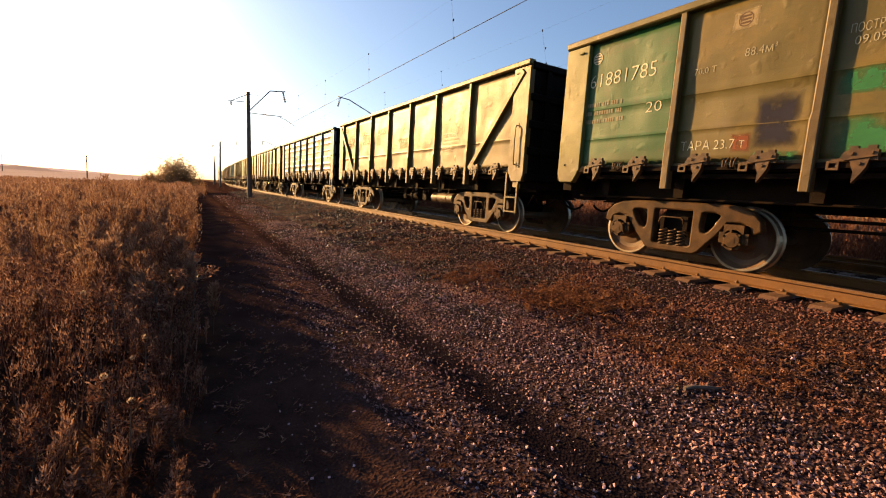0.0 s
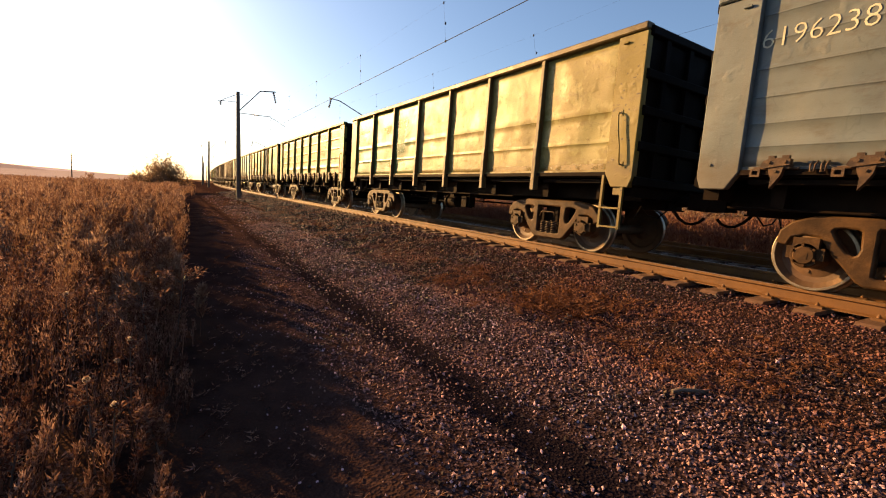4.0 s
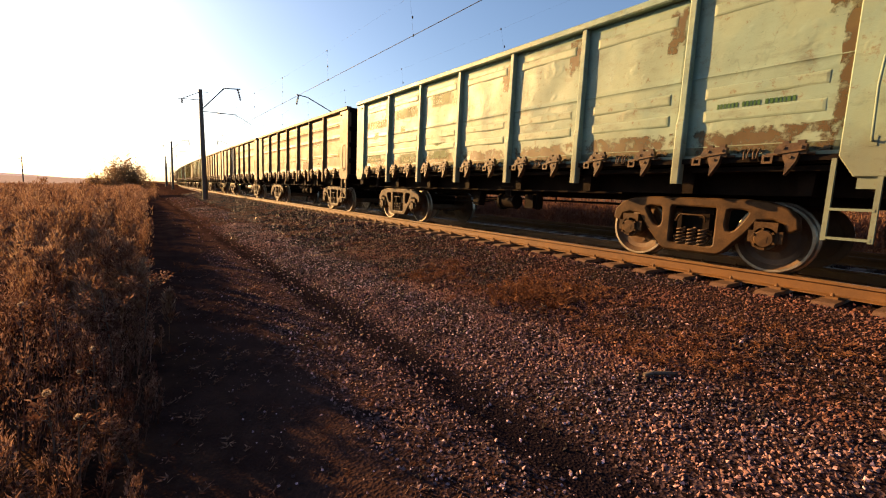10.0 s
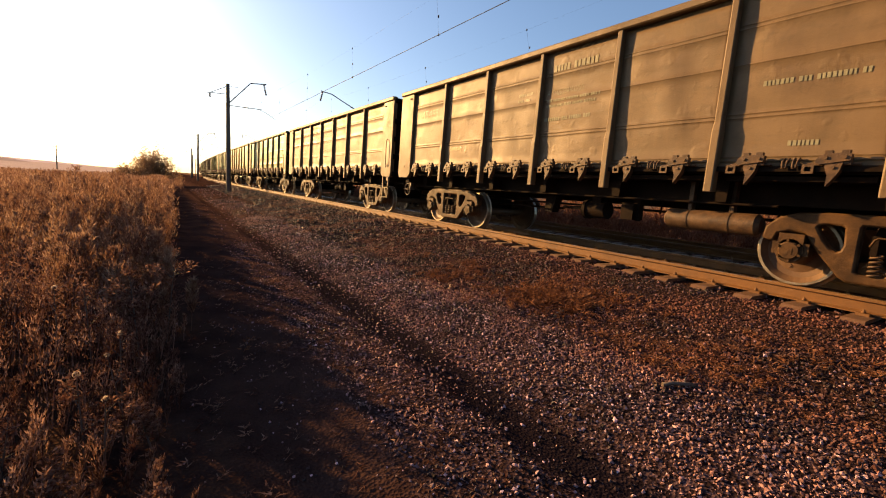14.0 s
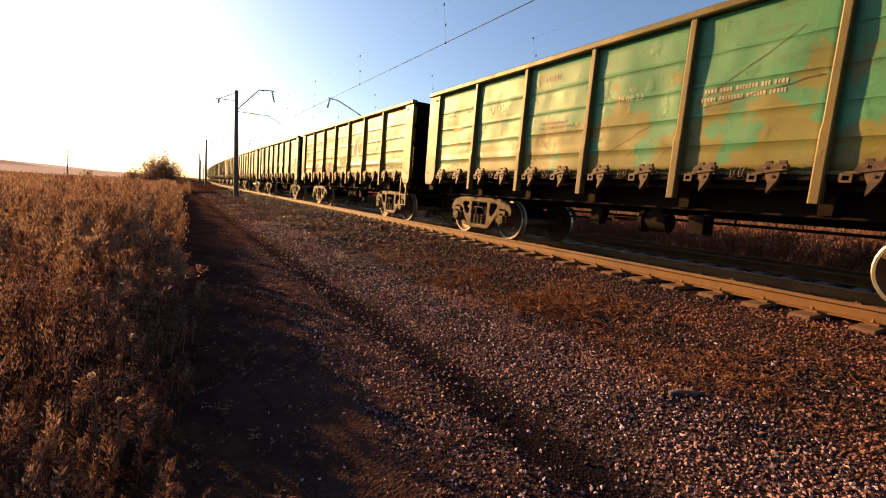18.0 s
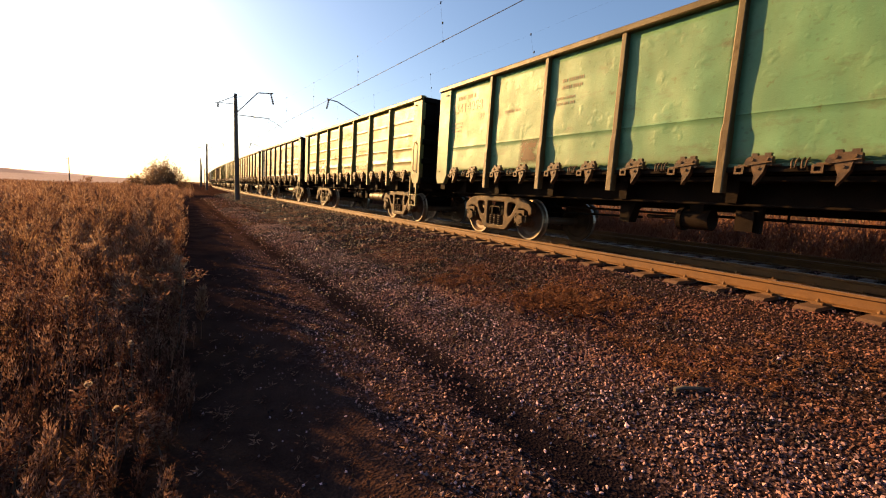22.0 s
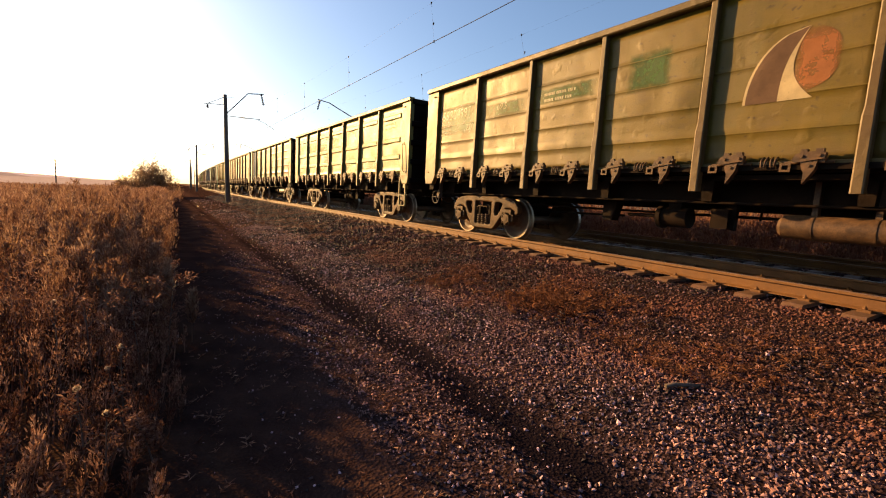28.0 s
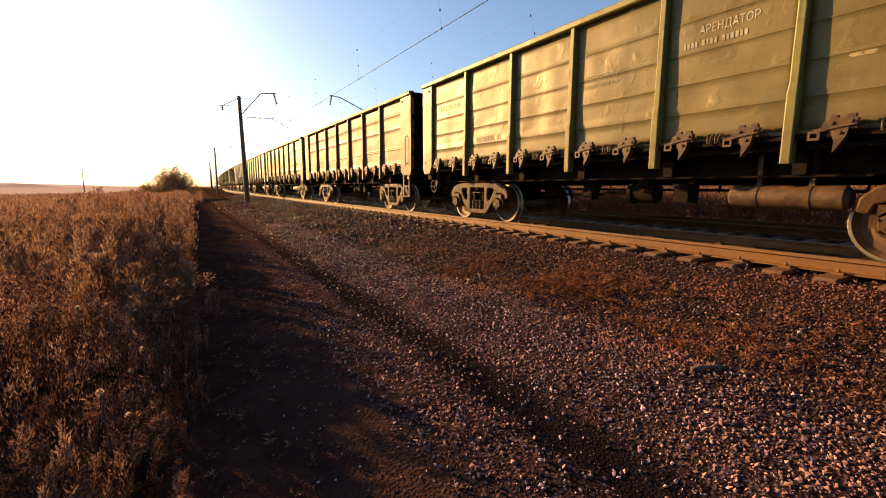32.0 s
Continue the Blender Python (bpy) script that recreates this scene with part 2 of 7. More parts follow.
def bm_strip(bm, points, r, n=6, m=0):
    """One unbroken bent bar through the points."""
    pts = [Vector(p) for p in points]
    rings = []
    for i, p in enumerate(pts):
        d = (pts[min(i + 1, len(pts) - 1)] - pts[max(i - 1, 0)]).normalized()
        q = d.to_track_quat("Z", "Y")
        rings.append([bm.verts.new(p + q @ Vector((r * cos(2 * pi * k / n), r * sin(2 * pi * k / n), 0))) for k in range(n)])
    for a, b in zip(rings, rings[1:]):
        s = min(range(n), key=lambda o: sum((a[k].co - b[(k + o) % n].co).length for k in range(n)))
        for k in range(n):
            f = bm.faces.new((a[k], a[(k + 1) % n], b[(k + 1 + s) % n], b[(k + s) % n]))
            f.smooth, f.material_index = True, m
    bm.faces.new(rings[0][::-1])
    bm.faces.new(rings[-1])


def bm_lathe(bm, profile, n=32, axis="x", m=()):
    """Turns (place along the axis, radius) rows round the x axis."""
    rings = []
    for x, r in profile:
        rings.append([bm.verts.new((x, r * cos(2 * pi * i / n), r * sin(2 * pi * i / n))) for i in range(n)])
    for k, (p, q) in enumerate(zip(rings, rings[1:])):
        for i in range(n):
            f = bm.faces.new((p[i], p[(i + 1) % n], q[(i + 1) % n], q[i]))
            f.smooth = False
            f.material_index = m[k] if k < len(m) else 0


def bm_extrude(bm, outline, x0, x1, m=0):
    """A flat outline of (y, z) rows, given depth from x0 to x1."""
    a = [bm.verts.new((x0, y, z)) for y, z in outline]
    b = [bm.verts.new((x1, y, z)) for y, z in outline]
    n = len(a)
    bm.faces.new(a).material_index = m
    bm.faces.new(b[::-1]).material_index = m
    for i in range(n):
        bm.faces.new((a[i], b[i], b[(i + 1) % n], a[(i + 1) % n])).material_index = m


def mesh_of(name, bm, *mats):
    bmesh.ops.recalc_face_normals(bm, faces=bm.faces)
    me = bpy.data.meshes.new(name)
    bm.to_mesh(me)
    bm.free()
    for mt in mats:
        me.materials.append(mt)
    return me


def softened(bm, width=0.006):
    """Breaks the sharp edges of a small bmesh."""
    bmesh.ops.remove_doubles(bm, verts=bm.verts, dist=1e-5)
    bmesh.ops.recalc_face_normals(bm, faces=bm.faces)
    edges = [e for e in bm.edges if len(e.link_faces) == 2 and e.calc_face_angle(0) > 0.6]
    bmesh.ops.bevel(bm, geom=edges, offset=width, segments=1, affect="EDGES", clamp_overlap=True)
    return bm


def hang(name, me, parent, at=(0, 0, 0), turn=(0, 0, 0), label=""):
    """A mesh as a part of its thing."""
    ob = new(name, me)
    ob.parent = parent
    ob.matrix_basis = pose(*at, *turn)
    if label:
        ob["label"] = label
    return ob


def part(name, bm, material, parent, label=""):
    return hang(name, mesh_of(name, bm, material), parent, label=label)


def thing(name, label, category, group="", at=None):
    ob = new(name)
    if at is not None:
        ob.matrix_basis = at
    return tagged(ob, label, category, group)


def heap(name, verts, faces, *mats, index=None, smooth=False):
    """One mesh from arrays: verts (n, 3), faces (m, 3 or 4)."""
    verts, faces = np.asarray(verts, np.float32), np.asarray(faces, np.int32)
    me = bpy.data.meshes.new(name)
    k = faces.shape[1]
    me.vertices.add(len(verts))
    me.vertices.foreach_set("co", verts.ravel())
    me.loops.add(faces.size)
    me.loops.foreach_set("vertex_index", faces.ravel())
    me.polygons.add(len(faces))
    me.polygons.foreach_set("loop_start", np.arange(0, faces.size, k, dtype=np.int32))
    me.polygons.foreach_set("loop_total", np.full(len(faces), k, np.int32))
    for mt in mats:
        me.materials.append(mt)
    if index is not None:
        me.polygons.foreach_set("material_index", np.asarray(index, np.int32))
    me.polygons.foreach_set("use_smooth", np.full(len(faces), smooth))
    me.update(calc_edges=True)
    me.validate()
    return me


# ---- ground: one sheet with the ballast bank, the wheel ruts and the field ----
def smooth(a, b, v):
    v = min(1.0, max(0.0, (v - a) / (b - a)))
    return v * v * (3 - 2 * v)


def ground_z(x, y):
    """The height of the ground at a place."""
    u = x - bend(y)
    z = GROUND
    z += 0.09 * smooth(2.0, 4.2, u) + 0.25 * smooth(3.9, 5.95, u) + 0.09 * smooth(5.5, 6.2, u)
    z -= 0.30 * smooth(13.6, 16.2, u)
    v = u + 0.06 * noise.noise((0, y * 0.5, 11)) + 0.05 * noise.noise((x * 2.2, y * 1.9, 12)) + 0.03 * noise.noise((x * 6, y * 6, 13))
    z -= 0.085 * (smooth(1.68, 2.14, v) - smooth(2.22, 2.80, v))         # the wheel rut, steeper on the field side
    z -= 0.05 * math.exp(-((u - 0.62) / 0.25) ** 2)                     # the other rut
    if u < 5.9:
        z += 0.03 * noise.noise((x * 0.9, y * 0.7, 0)) + 0.012 * noise.noise((x * 4, y * 4, 3))
    if abs(u) > 20 or y > 80 or y < -20:
        z += 0.25 * noise.noise((x * 0.02, y * 0.02, 7)) * smooth(20, 60, max(abs(u), y - 60))
    return z


def ground_material():
    n = Nodes("ground_gravel_and_soil", 0.95, shine=0.0)
    sep = n.t.nodes.new("ShaderNodeSeparateXYZ")
    n.put(sep.inputs[0], n.co)
    wob = n.noise(1.1, 5, 0.6)
    x = n.maths("ADD", sep.outputs[0], n.maths("MULTIPLY", n.maths("SUBTRACT", wob, 0.5), 1.6))
    near = n.maths("ADD", sep.outputs[0], n.maths("MULTIPLY", n.maths("SUBTRACT", n.noise(2.2, 5, 0.6), 0.5), 0.22))
    soil = n.mix(n.step(n.noise(2.5, 6), 0.35, 0.65), (0.028, 0.0155, 0.0135), (0.044, 0.025, 0.021))
    grey = n.t.nodes.new("ShaderNodeSeparateColor")
    n.put(grey.inputs[0], n.cells(48.0, out="Color"))
    stone = n.mix(n.step(grey.outputs[0], 0.45, 1.0), (0.008, 0.0052, 0.006), (0.10, 0.064, 0.072))
    fine = n.mix(n.step(n.noise(1.6, 6), 0.36, 0.6), n.mix(0.5, soil, stone), stone)
    color = n.mix(n.step(x, 0.9, 1.7), soil, fine)
    # packed rut with little gravel; the shade along it is put into the colour
    packed_shade = n.maths("MULTIPLY", n.step(near, 1.74, 1.94), n.step(near, 2.46, 2.22))
    color = n.mix(n.maths("MULTIPLY", packed_shade, 0.9), color, (0.0075, 0.0058, 0.0080))
    oily = n.mix(grey.outputs[1], (0.011, 0.0065, 0.006), (0.048, 0.026, 0.021))
    litter = n.mix(n.step(n.noise(30, 4), 0.4, 0.7), (0.020, 0.010, 0.007), (0.085, 0.040, 0.021))
    oily = n.mix(n.maths("MULTIPLY", n.maths("MULTIPLY", n.step(n.noise(1.3, 6, 0.7), 0.50, 0.64), 0.7), n.step(sep.outputs[0], 5.4, 4.7)), oily, litter)
    color = n.mix(n.maths("MULTIPLY", n.step(sep.outputs[1], 8.0, 18.0), 0.8), color, n.mix(n.step(n.noise(1.4, 6), 0.4, 0.6), (0.030, 0.016, 0.012), (0.070, 0.036, 0.024)))
    color = n.mix(n.step(x, 3.2, 4.2), color, oily)
    # light stubble field far off, with distance haze put into its pale colour
    hazy_stubble = n.mix(n.step(n.noise(0.35, 6), 0.35, 0.65), (0.36, 0.29, 0.25), (0.46, 0.38, 0.34))
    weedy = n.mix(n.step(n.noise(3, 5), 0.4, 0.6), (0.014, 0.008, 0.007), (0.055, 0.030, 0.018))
    grass = n.mix(n.step(sep.outputs[1], 24.0, 45.0), weedy, hazy_stubble)
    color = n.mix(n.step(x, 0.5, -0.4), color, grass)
    color = n.mix(n.step(x, 15.0, 17.0), color, n.mix(n.step(n.noise(0.35, 6), 0.35, 0.65), (0.13, 0.075, 0.04), (0.18, 0.11, 0.06)))
    height = n.maths("ADD", n.cells(48.0, out="Distance"), n.maths("MULTIPLY", n.noise(90, 3), 0.5))
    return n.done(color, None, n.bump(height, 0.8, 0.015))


def build_ground():
    xs = np.unique(np.concatenate([np.linspace(-3000, -60, 14), np.linspace(-60, -4, 20), np.linspace(-4, 16, 168), np.linspace(1.5, 2.6, 34), np.linspace(16, 60, 18), np.linspace(60, 3000, 14)]))
    ys = np.unique(np.concatenate([np.linspace(-600, -10, 10), np.linspace(-10, 0, 24), np.linspace(0, 14, 120), np.linspace(14, 60, 100), np.linspace(60, 300, 60), np.linspace(300, 4000, 16)]))
    verts = [(x, y, ground_z(x, y)) for y in ys for x in xs]
    nx = len(xs)
    i = np.arange(len(xs) - 1)[None, :] + nx * np.arange(len(ys) - 1)[:, None]
    i = i.ravel()
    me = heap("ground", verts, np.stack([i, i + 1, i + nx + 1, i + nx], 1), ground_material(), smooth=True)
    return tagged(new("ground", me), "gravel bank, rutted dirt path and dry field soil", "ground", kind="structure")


build_ground()


# ---- railway: rails and concrete sleepers, two tracks ----
RAIL_OUTLINE = [(-0.037, 0.0), (0.037, 0.0), (0.037, -0.035), (0.012, -0.05), (0.010, -0.15), (0.075, -0.168), (0.075, -0.18),
                (-0.075, -0.18), (-0.075, -0.168), (-0.010, -0.15), (-0.012, -0.05), (-0.037, -0.035)]


def rail_mesh(off, head):
    ys = np.concatenate([np.arange(-60, 30, 15.0), np.arange(30, 420, 6.0)])
    verts, faces, idx = [], [], []
    k = len(RAIL_OUTLINE)
    for j, y in enumerate(ys):
        verts += [(off + bend(y) + dx, y, dz) for dx, dz in RAIL_OUTLINE]
        if j:
            for i in range(k):
                a, b = (j - 1) * k + i, (j - 1) * k + (i + 1) % k
                faces.append((a, b, b + k, a + k))
                idx.append(0 if i == 0 else 1)
    return heap("rail", verts, faces, head, RAIL_SIDE, index=idx)


def sleeper_mesh():
    bm = bmesh.new()
    rows = [(-1.35, 0.125, 0.0), (-1.28, 0.125, 0.0), (-0.55, 0.12, 0.0), (-0.4, 0.11, -0.05), (0.4, 0.11, -0.05), (0.55, 0.12, 0.0), (1.28, 0.125, 0.0), (1.35, 0.125, 0.0)]
    rings = []
    for x, w, dz in rows:
        top = -0.185 + dz - (0.05 if abs(x) > 1.3 else 0)
        rings.append([bm.verts.new(p) for p in ((x, -w - 0.02, -0.40), (x, w + 0.02, -0.40), (x, w - 0.02, top), (x, -w + 0.02, top))])
    for a, b in zip(rings, rings[1:]):
        for i in range(4):
            bm.faces.new((a[i], a[(i + 1) % 4], b[(i + 1) % 4], b[i]))
    bm.faces.new(rings[0][::-1])
    bm.faces.new(rings[-1])
    for s in (-1, 1):
        for o in (-1, 1):
            x = s * GAUGE + o * 0.12
            bm_box(bm, x - 0.045, x + 0.045, -0.06, 0.06, -0.185, -0.155, 1)
            bm_tube(bm, (x, 0, -0.17), (x, 0, -0.115), 0.013, None, 6, 1)
            bm_tube(bm, (x, 0, -0.152), (x, 0, -0.134), 0.025, None, 6, 1)
    return mesh_of("sleeper", bm, CONCRETE, RAIL_SIDE)


SLEEPER = sleeper_mesh()


def build_track(off, y0, y1, label, head):
    track = thing("railway_track", label, "railway track")
    track["kind"] = "structure"
    for s in (-1, 1):
        hang("rail", rail_mesh(off + s * GAUGE, head), track, label="rusty steel rail with a polished running head")
    rng = random.Random(4)
    y = y0
    while y < y1:
        hang("sleeper", SLEEPER, track, (off + bend(y) + rng.uniform(-0.015, 0.015), y, rng.uniform(-0.006, 0.004)), (0, 0, -heading(y) + rng.uniform(-0.7, 0.7)))
        y += 0.545
    return track


build_track(TRACK_X, -4.0, 120.0, "rusty rails on weathered concrete sleepers in dark ballast", RAIL_TOP)
build_track(TRACK2_X, -4.0, 60.0, "second pair of rusty rails on concrete sleepers", RAIL_SHADED)


# ---- catenary ----
def pole_thing(x, y, side, lean=0.0, far=False):
    """A tapered concrete mast whose brackets reach to that side (+1: right); a far one is lower, with a longer bracket."""
    zb = ground_z(x, y) - 0.3
    p = thing("catenary_mast", "tall tapered concrete railway mast with steel brackets beside the track", "mast", "masts along the line", pose(x, y, zb, 0, lean, 0))
    top = 8.6 if far else 9.02
    tip, knee, foot, high = (4.3, 3.25, 8.6, 9.95) if far else (2.95, 1.72, 7.55, 9.35)
    bm = bmesh.new()
    bm_tube(bm, (0, 0, 0), (0, 0, top), 0.21, 0.135, 14)
    part("shaft", bm, POLE, p)
    bm = bmesh.new()
    s = side
    bm_path(bm, [(0.1 * s, 0, foot), (knee * s, 0, high), (tip * s, 0, high + 0.12)], 0.045)
    part("bracket", bm, STEEL, p)
    bm = bmesh.new()
    bm_path(bm, [(0.1 * s, 0, 7.35), ((tip - 0.3) * s, 0, 7.35)], 0.03)
    bm_path(bm, [((tip - 0.5) * s, 0, 7.3), ((tip + 0.05) * s, 0, 7.1), ((tip + 0.8) * s, 0, 6.65)], 0.02)
    part("steady_arm", bm, STEEL, p)
    bm = bmesh.new()
    bm_path(bm, [(0, 0, min(top - 0.1, 8.85)), (-1.3 * s, 0, 8.15), (0, 0, 8.2)], 0.028)
    bm_tube(bm, (-1.55 * s, 0, 8.13), (-1.2 * s, 0, 8.16), 0.03)
    bm_tube(bm, (0.05 * s, 0, min(top - 0.1, 8.85)), (0.8 * s, 0, min(top, 8.85)), 0.014)
    part("feeder_bracket", bm, STEEL, p)

    def string(name, a, b, r):
        bm = bmesh.new()
        a, b = Vector(a), Vector(b)
        long = (b - a).length
        rows = [(0.0, 0.0), (0.0, r * 0.35)]
        for k in range(5):
            u = (k + 0.5) / 5 * long
            rows += [(u - 0.05 * long, r * 0.35), (u - 0.04 * long, r), (u + 0.04 * long, r * 0.6), (u + 0.05 * long, r * 0.35)]
        bm_lathe(bm, rows + [(long, r * 0.35), (long, 0.0)], 10)
        bmesh.ops.transform(bm, verts=bm.verts, matrix=Matrix.Translation(a) @ (b - a).to_track_quat("X", "Z").to_matrix().to_4x4())
        part(name, bm, GLASSY, p, "dark ribbed porcelain insulator")

    string("insulator", ((tip - 0.2) * s, 0, high + 0.07), (tip * s, 0, high - 0.8), 0.11)
    string("insulator", (1.1 * s, 0, 7.35), (1.6 * s, 0, 7.33), 0.08)
    string("insulator", (-1.3 * s, 0, 8.1), (-1.3 * s, 0, 7.8), 0.11)
    return p


POLES_Y = [-13.0, 40.7, 96.0, 151.0, 206.0, 261.0]
for _y in POLES_Y:
    pole_thing(4.68 + bend(_y) * (1.0 if _y < 120 else 0.75), _y, 1, -1.1 if 30 < _y < 50 else 0.0)
for _y in (-10.0, 41.5, 97.0, 152.0):
    pole_thing(16.6 + bend(_y), _y, -1, far=True)


def wires():
    for name, dx, z, sag, r, label in (("contact_wire", TRACK_X, 5.93, 0.0, 0.011, "dark copper contact wire over the track"),
                                       ("contact_wire", TRACK2_X, 5.75, 0.0, 0.003, "dark copper contact wire over the second track"),
                                       ("messenger_wire", TRACK_X + 0.15, 8.05, 0.7, 0.0012, "thin dark messenger cable over the track"),
                                       ("messenger_wire", TRACK2_X, 8.0, 0.7, 0.0012, "thin dark messenger cable over the second track")):
        bm = bmesh.new()

        def height(y):
            a = max(p for p in POLES_Y if p <= y)
            b = POLES_Y[POLES_Y.index(a) + 1]
            u = (y - a) / (b - a)
            return z - sag * 4 * u * (1 - u)

        pts = []
        for a, b in zip(POLES_Y, POLES_Y[1:]):
            for k in range(8):
                y = a + (b - a) * k / 8
                pts.append((dx + bend(y), y, height(y)))
        bm_strip(bm, pts, r, 5)
        if name == "messenger_wire":
            y = -9.9
            while y < 250:
                zt = height(y)
                bm_tube(bm, (dx + bend(y), y, zt), (dx - 0.12 + bend(y), y - 0.5, 5.93), 0.0022, None, 4)
                for e, zc in ((0.0, zt), (0.35, zt * 0.45 + 5.93 * 0.55), (0.5, 5.95)):
                    bm_tube(bm, (dx + bend(y) - 0.24 * e, y - e, zc - 0.035), (dx + bend(y) - 0.24 * e, y - e, zc + 0.035), 0.026, None, 6)
                y += 7.8
        ob = new(name, mesh_of(name, bm, WIRE))
        tagged(ob, label, "wire")


wires()


# ---- wagons: shared meshes ----
def outline_mesh(name, outer, holes, x0, x1, material, bevel=0.008):
    """A plate of (y, z) outlines with holes and rounded edges, its thickness from x0 to x1."""
    cu = bpy.data.curves.new(name, "CURVE")
    cu.dimensions, cu.fill_mode = "2D", "BOTH"
    for loop in [outer] + holes:
        sp = cu.splines.new("POLY")
        sp.points.add(len(loop) - 1)
        for p, (y, z) in zip(sp.points, loop):
            p.co = (y, z, 0, 1)
        sp.use_cyclic_u = True
    cu.extrude = abs(x1 - x0) / 2 - bevel
    cu.bevel_depth, cu.bevel_resolution = bevel, 1
    ob = bpy.data.objects.new(name, cu)
    me = bpy.data.meshes.new_from_object(ob)
    me.transform(Matrix(((0, 0, 1, (x0 + x1) / 2), (1, 0, 0, 0), (0, 1, 0, 0), (0, 0, 0, 1))))
    bpy.data.objects.remove(ob)
    me.materials.clear()
    me.materials.append(material)
    return me


def mirrored(loop):
    return loop + [(-y, z) for y, z in loop[::-1]]


def side_frame_mesh():
    outer = mirrored([(0.0, 0.92), (0.62, 0.92), (0.90, 0.90), (1.10, 0.83), (1.21, 0.72), (1.23, 0.60), (1.15, 0.57), (1.11, 0.67),
                      (0.98, 0.715), (0.80, 0.70), (0.735, 0.60), (0.66, 0.49), (0.54, 0.36), (0.43, 0.23), (0.36, 0.19), (0.0, 0.19)])
    hole_r = [(0.43, 0.80), (0.48, 0.825), (0.62, 0.83), (0.70, 0.81), (0.73, 0.765), (0.70, 0.70), (0.64, 0.60), (0.57, 0.51), (0.50, 0.47), (0.44, 0.50), (0.415, 0.58)]
    hole_l = [(-y, z) for y, z in hole_r[::-1]]
    mid = [(-0.31, 0.84), (0.31, 0.84), (0.33, 0.80), (0.33, 0.29), (0.29, 0.255), (-0.29, 0.255), (-0.33, 0.29), (-0.33, 0.80)]
    return outline_mesh("side_frame", outer, [hole_r, hole_l, mid], -0.07, 0.07, CAST, 0.026)


def spring_mesh():
    bm = bmesh.new()
    turns, n, k = 5, 12, 6
    rings = []
    for i in range(turns * n + 1):
        a = 2 * pi * i / n
        c = Vector((0.050 * cos(a), 0.050 * sin(a), 0.25 * i / (turns * n)))
        out = Vector((cos(a), sin(a), 0))
        rings.append([bm.verts.new(c + (out * cos(2 * pi * j / k) + Vector((0, 0, sin(2 * pi * j / k)))) * 0.0145) for j in range(k)])
    for a, b in zip(rings, rings[1:]):
        for j in range(k):
            bm.faces.new((a[j], a[(j + 1) % k], b[(j + 1) % k], b[j])).smooth = True
    return mesh_of("spring", bm, LATCH)


def axle_box_mesh():
    bm = bmesh.new()
    bm_lathe(bm, [(0.0, 0.0), (0.0, 0.10), (0.015, 0.115), (0.03, 0.115), (0.03, 0.145), (0.05, 0.155), (0.20, 0.155), (0.20, 0.0)], 18)
    for i in range(6):
        a = 2 * pi * i / 6 + 0.4
        bm_tube(bm, (-0.012, 0.125 * cos(a), 0.125 * sin(a)), (0.04, 0.125 * cos(a), 0.125 * sin(a)), 0.017, None, 6)
    bm_box(bm, 0.04, 0.2, -0.19, 0.19, -0.05, 0.10)
    bm_box(bm, 0.03, 0.2, -0.13, 0.13, 0.08, 0.21)
    bm_box(bm, -0.004, 0.004, -0.04, 0.04, -0.05, 0.03)
    return mesh_of("axle_box", bm, CAST)


def wheelset_mesh():
    bm = bmesh.new()
    for s in (-1, 1):
        prof = [(s * 0.90, 0.0), (s * 0.90, 0.14), (s * 0.85, 0.155), (s * 0.80, 0.19), (s * 0.775, 0.30), (s * 0.79, 0.37), (s * 0.845, 0.432),
                (s * 0.85, 0.437), (s * 0.85, 0.468), (s * 0.845, 0.476), (s * 0.757, 0.482), (s * 0.745, 0.505), (s * 0.728, 0.508), (s * 0.72, 0.49),
                (s * 0.72, 0.40), (s * 0.745, 0.36), (s * 0.735, 0.2), (s * 0.70, 0.14), (s * 0.66, 0.09)]
        prof = [(x, r * 0.945) for x, r in prof]
        bm_lathe(bm, prof, 36, m=(0, 0, 0, 0, 0, 0, 0, 1, 1, 1, 1, 1, 0, 0, 0, 0, 0, 0))
        for i in range(3):
            a = 2 * pi * i / 3
            bm_box(bm, *sorted((s * 0.775, s * 0.80)), 0.22 * cos(a) - 0.02, 0.22 * cos(a) + 0.02, 0.22 * sin(a) - 0.02, 0.22 * sin(a) + 0.02)
    bm_tube(bm, (-0.7, 0, 0), (0.7, 0, 0), 0.085, None, 14)
    bm_tube(bm, (-1.05, 0, 0), (-0.88, 0, 0), 0.07, None, 12)
    bm_tube(bm, (1.05, 0, 0), (0.88, 0, 0), 0.07, None, 12)
    return mesh_of("wheelset", bm, WHEEL, TREAD)


